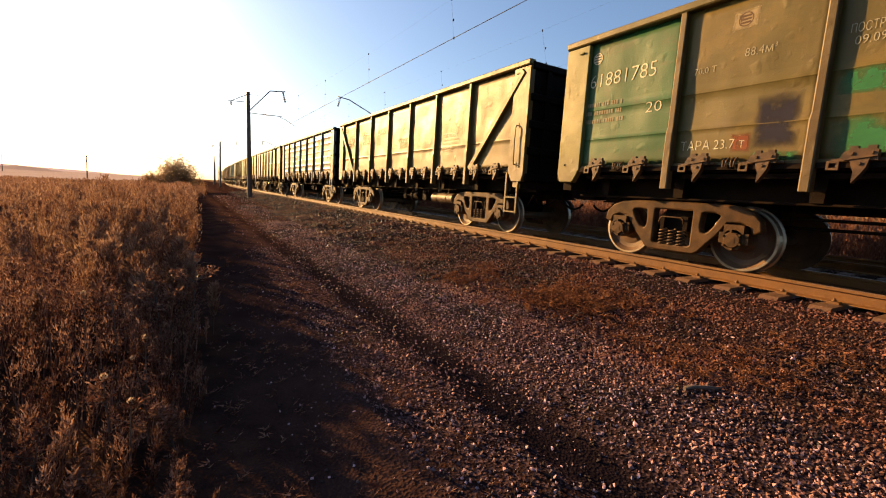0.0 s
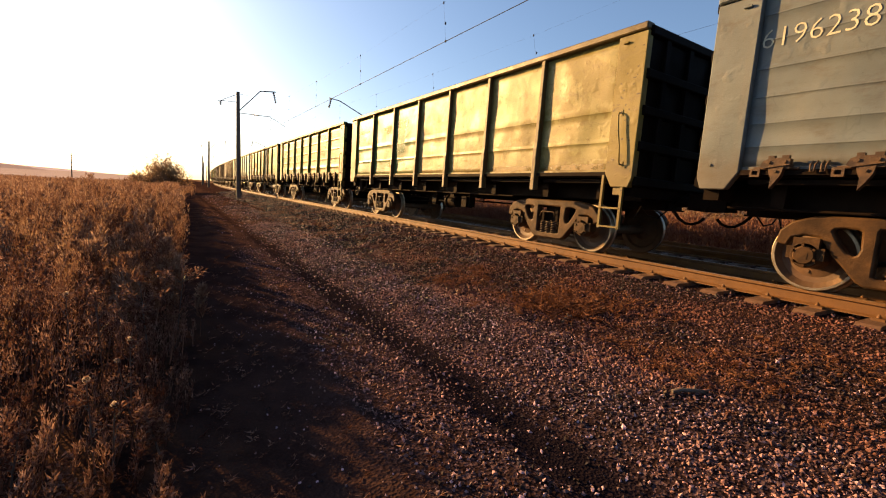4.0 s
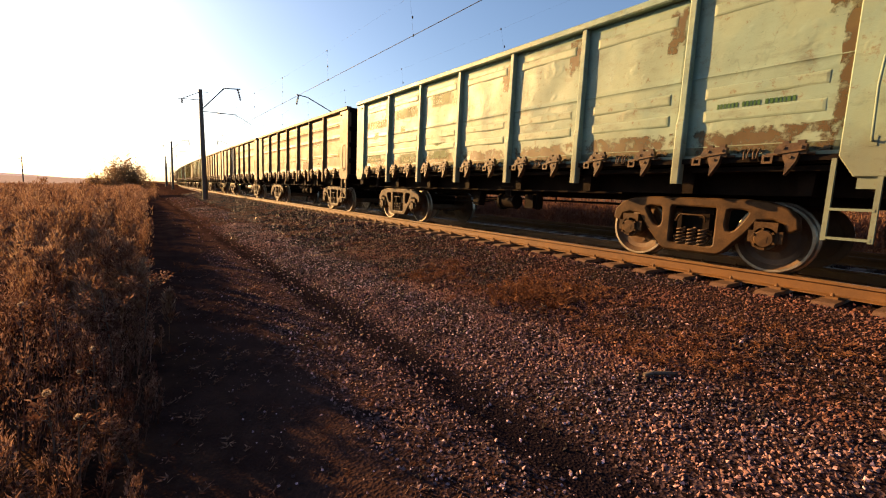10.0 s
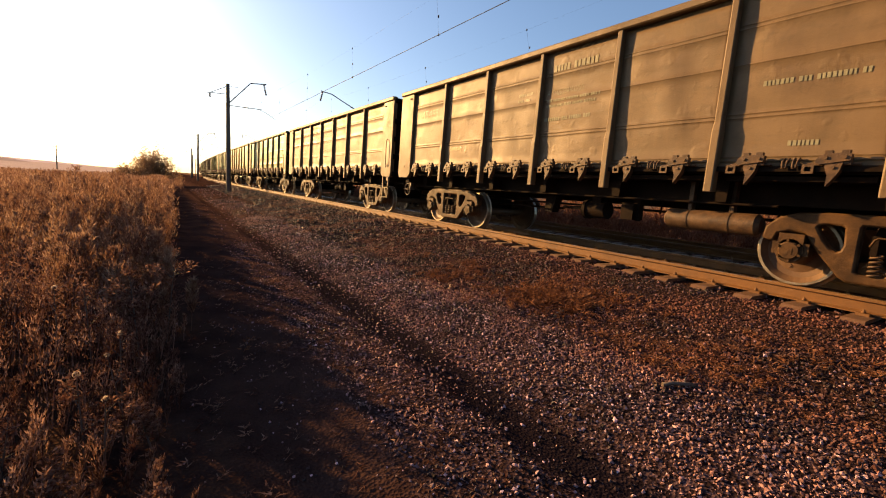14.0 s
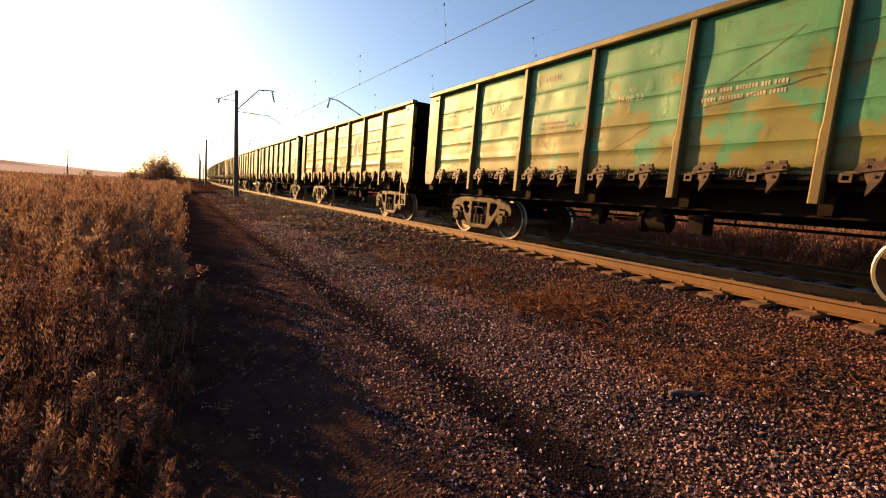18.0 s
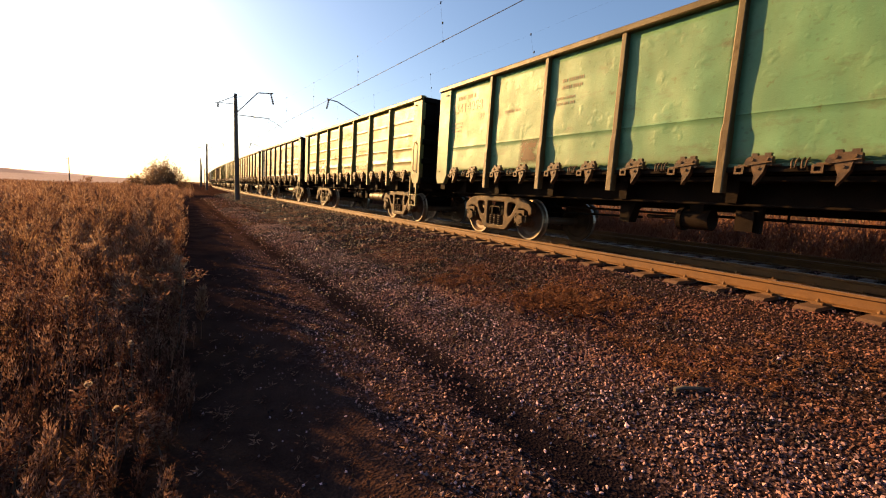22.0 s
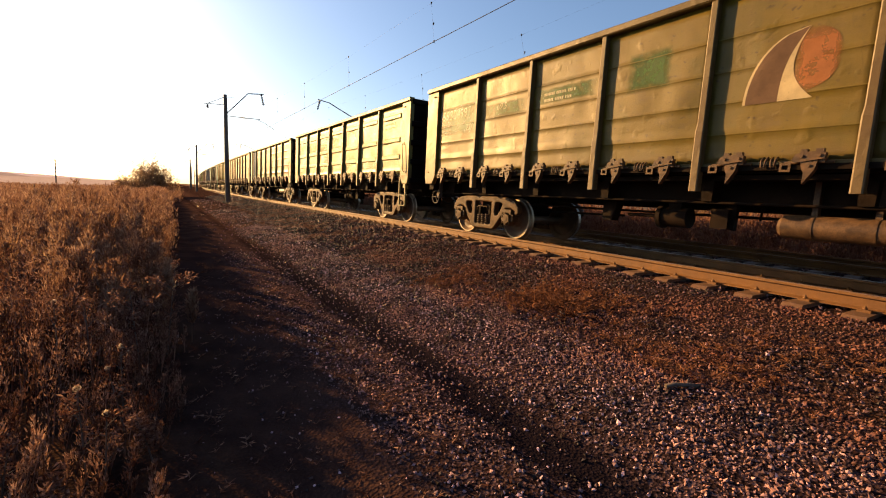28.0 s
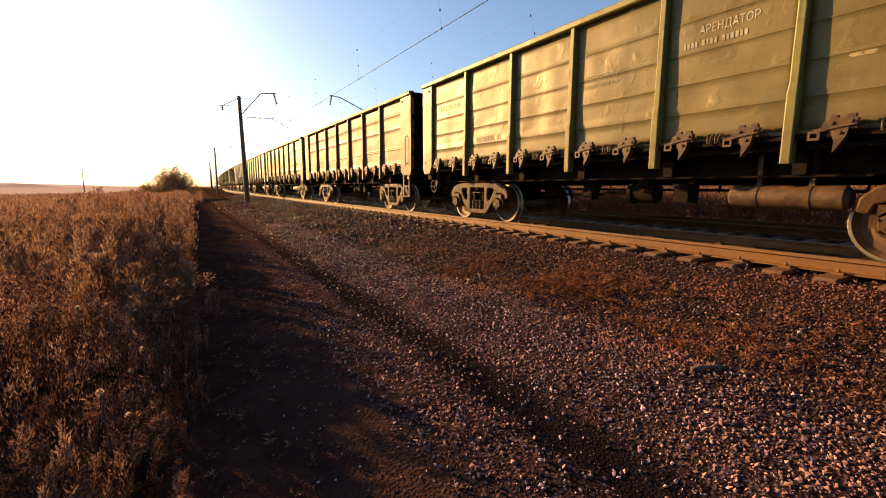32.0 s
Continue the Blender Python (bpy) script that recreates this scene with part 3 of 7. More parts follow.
def bolster_mesh():
    bm = bmesh.new()
    bm_extrude(bm, [(-0.22, 0.40), (0.22, 0.40), (0.24, 0.62), (0.20, 0.84), (-0.20, 0.84), (-0.24, 0.62)], -0.93, 0.93)
    bm_tube(bm, (0, 0, 0.80), (0, 0, 0.93), 0.2, None, 16)
    for s in (-1, 1):
        bm_box(bm, s * 0.99 - 0.05, s * 0.99 + 0.05, -0.22, -0.16, 0.50, 0.72)
        bm_box(bm, s * 0.99 - 0.05, s * 0.99 + 0.05, 0.16, 0.22, 0.50, 0.72)
        bm_box(bm, s * 0.72 - 0.06, s * 0.72 + 0.06, -0.12, 0.12, 0.84, 0.96)
        # brake beams and shoes
        bm_tube(bm, (-0.85, s * 0.36, 0.42), (0.85, s * 0.36, 0.42), 0.035, None, 8)
        for e in (-1, 1):
            bm_extrude(bm, [(s * 0.40, 0.30), (s * 0.46, 0.28), (s * 0.455, 0.56), (s * 0.40, 0.54)], e * 0.80 - 0.04, e * 0.80 + 0.04)
    return mesh_of("bolster", bm, IRON)


def spring_plank_mesh():
    bm = bmesh.new()
    bm_strip(bm, [(-0.005, -0.20, 0.60), (-0.005, -0.18, 0.68), (-0.005, -0.15, 0.70), (-0.005, 0.15, 0.70), (-0.005, 0.18, 0.68), (-0.005, 0.21, 0.60)], 0.013)
    return mesh_of("spring_clamp", bm, CAST)


SIDE_FRAME, SPRING, AXLE_BOX, WHEELSET, BOLSTER, SPRING_SEAT = side_frame_mesh(), spring_mesh(), axle_box_mesh(), wheelset_mesh(), bolster_mesh(), spring_plank_mesh()
WHEELSETS = {1: [], -1: []}


def add_bogie(wagon, y, z=0.0):
    b = hang("bogie", BOLSTER, wagon, (0, y, z), label="cast steel two-axle bogie, dusty and rusty")
    for s in (-1, 1):
        turn = (0, 0, 0) if s < 0 else (0, 0, 180)
        hang("side_frame", SIDE_FRAME, b, (s * 1.018, 0, 0), turn)
        hang("spring_clamp", SPRING_SEAT, b, (s * 1.10, 0, 0), turn)
        for d in (-0.15, 0.0, 0.15):
            hang("spring", SPRING, b, (s * 1.05, d, 0.262))
        for d in (-0.925, 0.925):
            hang("axle_box", AXLE_BOX, b, (s * 1.16, d, 0.452), turn)
    for d in (-1, 1):
        w = hang("wheelset", WHEELSET, b, (0, d * 0.925, 0.452), label="rusty wheelset with polished rims")
        WHEELSETS[d].append(w)
    return b


POST_Y = (-4.25, -2.53, -0.85, 0.85, 2.53, 4.25)
ZB, ZT = 1.45, 3.58                    # foot and head of the side sheets
XS = -1.44                             # the side sheets' outer face, near side
BAY = {0: (-6.0, -4.25), 1: (-4.25, -2.53), 2: (-2.53, -0.85), 3: (-0.85, 0.85), 4: (0.85, 2.53), 5: (2.53, 4.25), 6: (4.25, 6.0)}


def dented(y, z, seed, depth):
    return depth * (noise.noise((y * 1.3, z * 1.5, seed)) + 0.6 * noise.noise((y * 3.1, z * 2.7, seed + 9)))


SEAMS = {"seamed": (1.86, 2.26, 2.66, 3.08), "plain": (2.12,), "plain2": (1.95, 2.45), "lined": (1.74, 2.02, 2.34, 2.68, 3.02, 3.32),
         "double": (1.52, 1.57, 2.06, 2.11, 2.72, 3.16, 3.21), "ribbed": (1.6, 2.5)}


NY = 14


def sheet_rows(style):
    """The heights of a side sheet's rows and how far each stands out at a seam."""
    zs = [(ZB + (ZT - ZB) * j / 15, 0.0) for j in range(16)]
    for s in SEAMS[style]:
        zs = [r for r in zs if abs(r[0] - s) > 0.03 or r[1] or r[0] in (ZB, ZT)]
    for s in SEAMS[style]:
        zs += [(s - 0.010, 0.0), (s - 0.005, 0.0042), (s + 0.005, 0.0042), (s + 0.010, 0.0)]
    return sorted(zs)


def sheet_x(y0, y1, i, z, out, seed, depth):
    """The sheet's face at the i-th of its columns."""
    edge = min(1, 4 * min(i / NY, 1 - i / NY, (z - ZB) / (ZT - ZB), (ZT - z) / (ZT - ZB)))
    return XS + edge * dented(y0 + (y1 - y0) * i / NY, z, seed, depth * 1.35) - out


def panel_mesh(style, bay, seed, depth):
    """One side sheet with its raised seams, near side: a closed plate, dented in front."""
    y0, y1 = BAY[bay]
    bm = bmesh.new()
    zs = sheet_rows(style)
    grid = []
    for i in range(NY + 1):
        grid.append([bm.verts.new((sheet_x(y0, y1, i, z, out, seed, depth), y0 + (y1 - y0) * i / NY, z)) for z, out in zs])
    m = len(zs) - 1
    for i in range(NY):
        for j in range(m):
            bm.faces.new((grid[i][j], grid[i][j + 1], grid[i + 1][j + 1], grid[i + 1][j])).smooth = abs(zs[j][1] - zs[j + 1][1]) < 1e-6
    loop = [r[0] for r in grid] + grid[NY][1:] + [r[m] for r in grid[:NY][::-1]] + grid[0][1:m][::-1]
    back = [bm.verts.new((XS + 0.06, v.co.y, v.co.z)) for v in loop]
    for i in range(len(loop)):
        k = (i + 1) % len(loop)
        bm.faces.new((loop[i], loop[k], back[k], back[i]))
    bm.faces.new(back)
    return mesh_of("side_panel", bm)


def rib_mesh(out, z0):
    """A pressed stiffening rib with sloping flanks, 1.3 m long, its middle at the height z0."""
    bm = bmesh.new()
    rings = []
    for dx, a, b in ((-0.02, 0.66, 0.088), (out * 0.55, 0.635, 0.070), (out, 0.60, 0.045)):
        rings.append([bm.verts.new((XS - dx, y, z0 + z)) for y, z in ((-a, -b), (a, -b), (a, b), (-a, b))])
    for p, q in zip(rings, rings[1:]):
        for i in range(4):
            bm.faces.new((p[i], q[i], q[(i + 1) % 4], p[(i + 1) % 4]))
    bm.faces.new(rings[-1])
    bm.faces.new(rings[0][::-1])
    return mesh_of("pressed_rib", softened(bm, 0.006))


RIBS = {(out, z): rib_mesh(out, z) for out, zs in ((0.013, (1.99, 2.28, 3.32)), (0.028, (2.03, 2.55, 3.27))) for z in zs}


PANELS = {}


def panel(style, bay, seed, depth):
    key = (style, bay, seed)
    if key not in PANELS:
        PANELS[key] = panel_mesh(style, bay, seed, depth)
    return PANELS[key]


def post_mesh(deep):
    """A pressed channel post; it narrows towards the top."""
    bm = bmesh.new()
    rows = [(1.12, 0.056, 0.115), (1.92, 0.056, 0.115), (2.02, 0.047, 0.098), (3.60, 0.045, 0.090)]
    rings = []
    for z, w, d in rows:
        rings.append([bm.verts.new((XS - dx, y, z)) for dx, y in ((-0.005, -w), (d * 0.92, -w), (d, -w * 0.72), (d, w * 0.72), (d * 0.92, w), (-0.005, w))])
    for a, b in zip(rings, rings[1:]):
        for i in range(6):
            bm.faces.new((a[i], a[(i + 1) % 6], b[(i + 1) % 6], b[i]))
    bm.faces.new(rings[0])
    bm.faces.new(rings[-1][::-1])
    return mesh_of("post", bm)


def corner_mesh(hl, square):
    """The folded corner plate: wide, with a cut lower edge."""
    bm = bmesh.new()
    low = 1.20
    inn = 5.94
    out = [(inn, ZT), (hl, ZT), (hl, low + 0.16), (hl - 0.06, low), (inn + 0.14, low), (inn, low + (0.12 if square else 0.22))]
    bm_extrude(bm, out, XS - 0.075, XS + 0.05)
    softened(bm, 0.012)
    bm_tube(bm, (XS - 0.09, 6.05, 3.46), (XS - 0.09, 6.14, 3.46), 0.018, None, 6)
    bm_tube(bm, (XS - 0.09, 6.30, 1.52), (XS - 0.07, 6.30, 1.52), 0.02, None, 8)
    return mesh_of("corner_plate", bm)


def rim_mesh(hl):
    bm = bmesh.new()
    bm_box(bm, XS - 0.115, XS + 0.06, -hl, hl, 3.585, 3.70)
    softened(bm, 0.02)
    return mesh_of("top_rim", bm)


def end_mesh(hl):
    """An end wall with its horizontal stiffeners, facing -y."""
    bm = bmesh.new()
    bm_box(bm, -1.44, 1.44, -hl + 0.03, -hl + 0.08, 1.25, 3.6)
    return mesh_of("end_wall", bm)


def end_beam_mesh(hl):
    bm = bmesh.new()
    bm_extrude(bm, [(-hl + 0.03, -0.09), (-hl - 0.05, -0.06), (-hl - 0.05, 0.06), (-hl + 0.03, 0.09)], -1.46, 1.46)
    return mesh_of("end_beam", softened(bm, 0.01))


def end_post_mesh(hl):
    bm = bmesh.new()
    bm_box(bm, -0.06, 0.06, -hl - 0.03, -hl + 0.03, 1.30, 3.6)
    return mesh_of("end_post", softened(bm, 0.01))


def latch_mesh():
    """A hatch lock: a lobed hook on its hinge block, a broad pointed pawl and a small eye plate."""
    bm = bmesh.new()
    bm_box(bm, XS - 0.12, XS - 0.03, -0.15, 0.12, 1.455, 1.505)
    bm_tube(bm, (XS - 0.07, -0.22, 1.462), (XS - 0.07, 0.24, 1.462), 0.017, None, 8)
    bm_extrude(bm, [(-0.15, 1.495), (-0.155, 1.562), (-0.10, 1.578), (0.06, 1.572), (0.12, 1.545), (0.15, 1.48), (0.11, 1.455)], XS - 0.15, XS - 0.075)
    bm_box(bm, XS - 0.145, XS - 0.09, -0.135, -0.065, 1.57, 1.606)
    bm_box(bm, XS - 0.145, XS - 0.09, 0.01, 0.075, 1.565, 1.604)
    bm_extrude(bm, [(-0.09, 1.48), (0.07, 1.48), (0.055, 1.40), (0.028, 1.34), (0.03, 1.215), (-0.025, 1.30), (-0.07, 1.38)], XS - 0.135, XS - 0.045)
    for y, z in ((-0.10, 1.53), (0.06, 1.525)):
        bm_tube(bm, (XS - 0.165, y, z), (XS - 0.14, y, z), 0.020, 0.017, 8)
    # eye plate
    for a, b, c, d in ((0.17, 0.195, 1.36, 1.46), (0.255, 0.28, 1.36, 1.46), (0.17, 0.28, 1.36, 1.385), (0.17, 0.28, 1.435, 1.46)):
        bm_box(bm, XS - 0.085, XS - 0.05, a, b, c, d)
    bm_tube(bm, (XS - 0.15, -0.01, 1.42), (XS - 0.10, -0.01, 1.42), 0.018, None, 8)
    return mesh_of("hatch_latch", bm, LATCH)


def hinge_mesh():
    bm = bmesh.new()
    bm_strip(bm, [(XS - 0.02, -0.022, 1.54), (XS - 0.085, -0.022, 1.50), (XS - 0.095, -0.018, 1.42), (XS - 0.095, 0.018, 1.42), (XS - 0.085, 0.022, 1.50), (XS - 0.02, 0.022, 1.54)], 0.011, 6)
    return mesh_of("hinge_loop", bm, LATCH)


def foot_rail_mesh():
    """The flange along the foot of the side sheets, with its row of rivets, near side."""
    bm = bmesh.new()
    bm_extrude(bm, [(-5.93, 1.385), (5.93, 1.385), (5.93, 1.492), (-5.93, 1.492)], XS - 0.028, XS + 0.02)
    softened(bm, 0.006)
    for k in range(29):
        y = -5.6 + k * 0.4
        bm_tube(bm, (XS - 0.028, y, 1.425), (XS - 0.042, y, 1.425), 0.015, 0.010, 6)
    return mesh_of("foot_rail", bm)


def sill_mesh(hl):
    bm = bmesh.new()
    for s in (-1, 1):
        bm_box(bm, *sorted((s * 1.40, s * 1.50)), -hl + 0.06, hl - 0.06, 1.385, 1.45)
    bm_box(bm, -1.40, 1.40, -hl + 0.06, hl - 0.06, 1.36, 1.42)
    for y in (-5.6, -4.25, -2.53, -0.85, 0.85, 2.53, 4.25, 5.6):
        bm_extrude(bm, [(y - 0.09, 1.40), (y - 0.07, 1.0), (y + 0.07, 1.0), (y + 0.09, 1.40)], -1.15, 1.15)
    for s in (-1, 1):
        bm_box(bm, s * 0.85 - 0.05, s * 0.85 + 0.05, -hl + 0.2, hl - 0.2, 1.0, 1.30)
    # hatch flaps
    for a, b in zip((-6.0,) + POST_Y, POST_Y + (6.0,)):
        for s in (-1, 1):
            bm_box(bm, *sorted((s * 0.25, s * 1.36)), a + 0.12, b - 0.12, 1.28, 1.34)
    return mesh_of("underframe", bm, IRON)


def centre_sill_mesh():
    bm = bmesh.new()
    bm_box(bm, -0.19, 0.19, -6.35, 6.35, 0.90, 1.34)
    bm_box(bm, -0.27, 0.27, -6.35, 6.35, 0.875, 0.905)
    for y in (-6.3, 6.3):
        bm_box(bm, -1.38, 1.38, y - 0.10, y + 0.10, 1.06, 1.30)
    return mesh_of("centre_sill", bm, IRON)


def coupler_mesh():
    bm = bmesh.new()
    bm_tube(bm, (0, -6.35, 1.05), (0, -6.72, 1.05), 0.10, 0.09, 10)
    bm_extrude(bm, [(-6.66, 0.92), (-6.93, 0.90), (-7.02, 0.98), (-7.02, 1.14), (-6.90, 1.2), (-6.66, 1.18)], -0.20, 0.19)
    return mesh_of("coupler", bm, IRON)


def hose_mesh():
    bm = bmesh.new()
    bm_strip(bm, [(-0.28, -6.4, 1.0), (-0.29, -6.5, 0.86), (-0.30, -6.6, 0.76), (-0.26, -6.70, 0.69), (-0.22, -6.78, 0.68), (-0.16, -6.86, 0.72), (-0.12, -6.92, 0.80)], 0.026)
    return mesh_of("air_hose", bm, IRON)


def lever_mesh():
    bm = bmesh.new()
    bm_strip(bm, [(0.25, -6.46, 1.2), (0.1, -6.5, 1.22), (-0.3, -6.48, 0.98), (-0.7, -6.46, 0.74), (-1.0, -6.46, 0.78), (-1.15, -6.44, 0.92), (-1.28, -6.42, 0.70)], 0.013)
    return mesh_of("uncoupling_lever", bm, IRON)


def ladder_mesh(hl):
    bm = bmesh.new()
    x = XS - 0.02
    ya, yb = -hl + 0.17, -hl + 0.55
    for y in (ya, yb):
        bm_box(bm, x - 0.05, x + 0.0, y - 0.022, y + 0.022, 0.52, 1.40)
    for z in (0.55, 0.86):
        bm_box(bm, x - 0.055, x + 0.0, ya, yb, z - 0.014, z + 0.014)
    bm_box(bm, x - 0.02, x + 0.02, ya, ya + 0.18, 1.08, 1.40)
    return mesh_of("ladder", bm)


def handrail_mesh(hl, bent):
    """A grab iron: one bent bar round a long narrow loop, on two stubs."""
    bm = bmesh.new()
    x, y = XS - 0.135, -hl + 0.27
    if bent == 2:
        # a plain bracket on the edge of the end wall
        bm_strip(bm, [(XS - 0.02, -hl + 0.05, 2.30), (XS - 0.02, -hl - 0.04, 2.32), (XS - 0.02, -hl - 0.10, 2.30), (XS - 0.02, -hl - 0.11, 2.24),
                      (XS - 0.02, -hl - 0.10, 1.68), (XS - 0.02, -hl - 0.08, 1.61), (XS - 0.02, -hl + 0.05, 1.60)], 0.012, 7)
        return mesh_of("handrail", bm)
    lean = ((0.0, 0.012, 0.006, 0.0), (0.06, 0.035, -0.015, -0.045))[bent]
    zs = (2.34, 2.10, 1.85, 1.60)
    bar = [(x, y + d, z) for d, z in zip(lean, zs)]
    bm_strip(bm, [(XS - 0.06, y + lean[0], 2.38), (x + 0.02, y + lean[0], 2.38)] + bar + [(x + 0.02, y + lean[3], 1.56), (XS - 0.06, y + lean[3], 1.56)], 0.013, 7)
    for d, z in ((lean[0], 2.38), (lean[3], 1.56)):
        bm_box(bm, XS - 0.083, XS - 0.073, y + d - 0.035, y + d + 0.035, z - 0.05, z + 0.05)
    return mesh_of("handrail", bm)


def brake_mesh():
    """Brake cylinder with its lever and rods."""
    bm = bmesh.new()
    bm_tube(bm, (-0.75, -0.05, 0.74), (-0.75, -0.45, 0.74), 0.16, None, 18)
    bm_tube(bm, (-0.75, -0.05, 0.74), (-0.75, 0.02, 0.74), 0.19, None, 18)
    bm_tube(bm, (-0.75, 0.0, 0.74), (-0.75, 0.6, 0.74), 0.03)
    bm_tube(bm, (-0.75, 0.6, 0.74), (0.3, 0.7, 0.74), 0.03)
    bm_box(bm, -0.85, -0.65, -0.35, -0.15, 0.86, 1.3)
    return mesh_of("brake_cylinder", bm, IRON)


def tank_mesh():
    bm = bmesh.new()
    bm_tube(bm, (-0.95, -1.75, 0.72), (-0.95, -2.95, 0.72), 0.15, None, 24)
    bm_tube(bm, (-0.95, -1.70, 0.72), (-0.95, -1.75, 0.72), 0.10, 0.146, 24)
    bm_tube(bm, (-0.95, -2.95, 0.72), (-0.95, -3.00, 0.72), 0.146, 0.10, 24)
    for y in (-2.05, -2.62):
        bm_tube(bm, (-0.95, y - 0.02, 0.72), (-0.95, y + 0.02, 0.72), 0.157, None, 24)
        bm_box(bm, -1.0, -0.9, y - 0.03, y + 0.03, 0.82, 1.3)
    return mesh_of("air_reservoir", bm, LATCH)


def rods_mesh():
    bm = bmesh.new()
    bm_tube(bm, (-0.45, -4.0, 0.80), (-0.45, 4.0, 0.80), 0.022)
    bm_tube(bm, (-1.1, -3.2, 0.98), (-1.1, 6.2, 0.98), 0.018)
    bm_tube(bm, (-0.3, 1.0, 0.70), (-0.3, 3.4, 0.66), 0.022)
    for y in (-3.0, -1.3, 1.2, 3.0):
        bm_path(bm, [(-0.45, y - 0.02, 1.15), (-0.5, y, 0.76), (-0.4, y + 0.02, 1.15)], 0.014)
    bm_extrude(bm, [(-1.12, 1.1), (-0.98, 1.1), (-1.0, 0.62), (-1.10, 0.60)], -0.82, -0.72)
    bm_extrude(bm, [(0.95, 0.95), (1.25, 0.95), (1.25, 0.62), (1.05, 0.60)], -0.62, -0.42)
    bm_box(bm, -0.9, -0.6, -1.05, -0.82, 0.62, 0.9)
    return mesh_of("brake_rigging", bm, IRON)


def hand_wheel_mesh(hl):
    bm = bmesh.new()
    c = Vector((-1.28, hl - 0.25, 0.86))
    n = 18
    pts = [c + Vector((0, 0.17 * cos(2 * pi * i / n), 0.17 * sin(2 * pi * i / n))) for i in range(n + 1)]
    bm_path(bm, pts, 0.014)
    for i in (0, 6, 12):
        bm_tube(bm, c, pts[i], 0.010)
    bm_tube(bm, c, c + Vector((0.25, 0, 0)), 0.016)
    bm_box(bm, -1.2, -1.1, hl - 0.3, hl - 0.2, 0.84, 1.35)
    return mesh_of("brake_hand_wheel", bm, STEEL)


def brace_mesh(sign):
    """The diagonal brace of an end bay: from the top corner down to the first post's foot."""
    bm = bmesh.new()
    y1, z1, y0, z0 = 6.25, 3.50, 4.40, 1.50
    d = Vector((y1 - y0, z1 - z0)).normalized()
    nrm = Vector((-d.y, d.x)) * 0.07
    out = [(y0 - nrm.x, z0 - nrm.y), (y1 - nrm.x, z1 - nrm.y), (y1 + nrm.x, z1 + nrm.y), (y0 + nrm.x, z0 + nrm.y)]
    bm_extrude(bm, [(sign * y, z) for y, z in out], XS - 0.10, XS + 0.005)
    softened(bm, 0.012)
    return mesh_of("diagonal_brace", bm)


LATCH_M, HINGE_M, CENTRE_M, COUPLER_M = latch_mesh(), hinge_mesh(), centre_sill_mesh(), coupler_mesh()
BRAKE_M, TANK_M, RODS_M, POST_M = brake_mesh(), tank_mesh(), rods_mesh(), post_mesh(0)
HOSE_M, LEVER_M, FOOT_M = hose_mesh(), lever_mesh(), foot_rail_mesh()
BRACES = {s: brace_mesh(s) for s in (-1, 1)}
SIZED = {}


def sized(kind, *args):
    key = (kind, *args)
    if key not in SIZED:
        SIZED[key] = kind(*args)
    return SIZED[key]


def painted(name, me, mt, wagon, at=(0, 0, 0), turn=(0, 0, 0), label=""):
    """A part on a shared shape that takes its paint from the object."""
    ob = hang(name, me, wagon, at, turn, label)
    if not me.materials:
        me.materials.append(mt)
    ob.material_slots[0].link = "OBJECT"
    ob.material_slots[0].material = mt
    return ob


WORDS = {}


def words_mesh(text, size, wide):
    key = (text, size, wide)
    if key not in WORDS:
        cu = bpy.data.curves.new("words", "FONT")
        cu.body, cu.size, cu.extrude, cu.align_y = text, size * 1.38, 0.0005, "CENTER"
        cu.resolution_u, cu.offset = 2, -0.02 * size
        ob = bpy.data.objects.new("words", cu)
        me = bpy.data.meshes.new_from_object(ob)
        bpy.data.objects.remove(ob)
        w = max((v.co.x for v in me.vertices), default=1)
        k = wide / w if wide else 1.0
        # reading direction is -y, up is z, facing -x
        me.transform(Matrix(((0, 0, -1, 0), (-k, 0, 0, 0), (0, 1, 0, 0), (0, 0, 0, 1))))
        WORDS[key] = me
    return WORDS[key]


SKIN = {}                              # rows, dents and depth of the wagon that is being lettered


def skin(y, z):
    """Where the side sheet's face is at (y, z), dents and seams included."""
    for y0, y1 in BAY.values():
        if y0 <= y <= y1:
            zs = SKIN["rows"]
            z = min(max(z, ZB), ZT)
            j = max(0, min(len(zs) - 2, bisect([r[0] for r in zs], z) - 1))
            v = (z - zs[j][0]) / max(1e-6, zs[j + 1][0] - zs[j][0])
            u = (y - y0) / (y1 - y0) * NY
            i = min(NY - 1, int(u))
            u -= i
            x = 0.0
            for di, wi in ((0, 1 - u), (1, u)):
                for dj, wj in ((0, 1 - v), (1, v)):
                    x += wi * wj * sheet_x(y0, y1, i + di, *zs[j + dj], SKIN["dents"], SKIN["depth"])
            return x
    return XS - 0.078


def bisect(values, v):
    """How many of the sorted values are not above v."""
    return int(np.searchsorted(values, v, side="right"))


def letters(wagon, text, y, z, size, ink, wide=None, lift=0.006):
    """Stencilled writing that starts at y and runs towards -y, its middle at z, following the sheet."""
    me = words_mesh(text, size, wide).copy()
    co = np.empty(len(me.vertices) * 3, np.float32)
    me.vertices.foreach_get("co", co)
    co = co.reshape(-1, 3)
    for c in co:
        c[0] = c[0] + skin(y + c[1], z + c[2]) - lift
    me.vertices.foreach_set("co", co.ravel())
    me.materials.clear()
    me.materials.append(ink)
    return hang("lettering", me, wagon, (0, y, z), label="stencilled white lettering" if ink == WHITE_INK else "faded stencilled lettering")


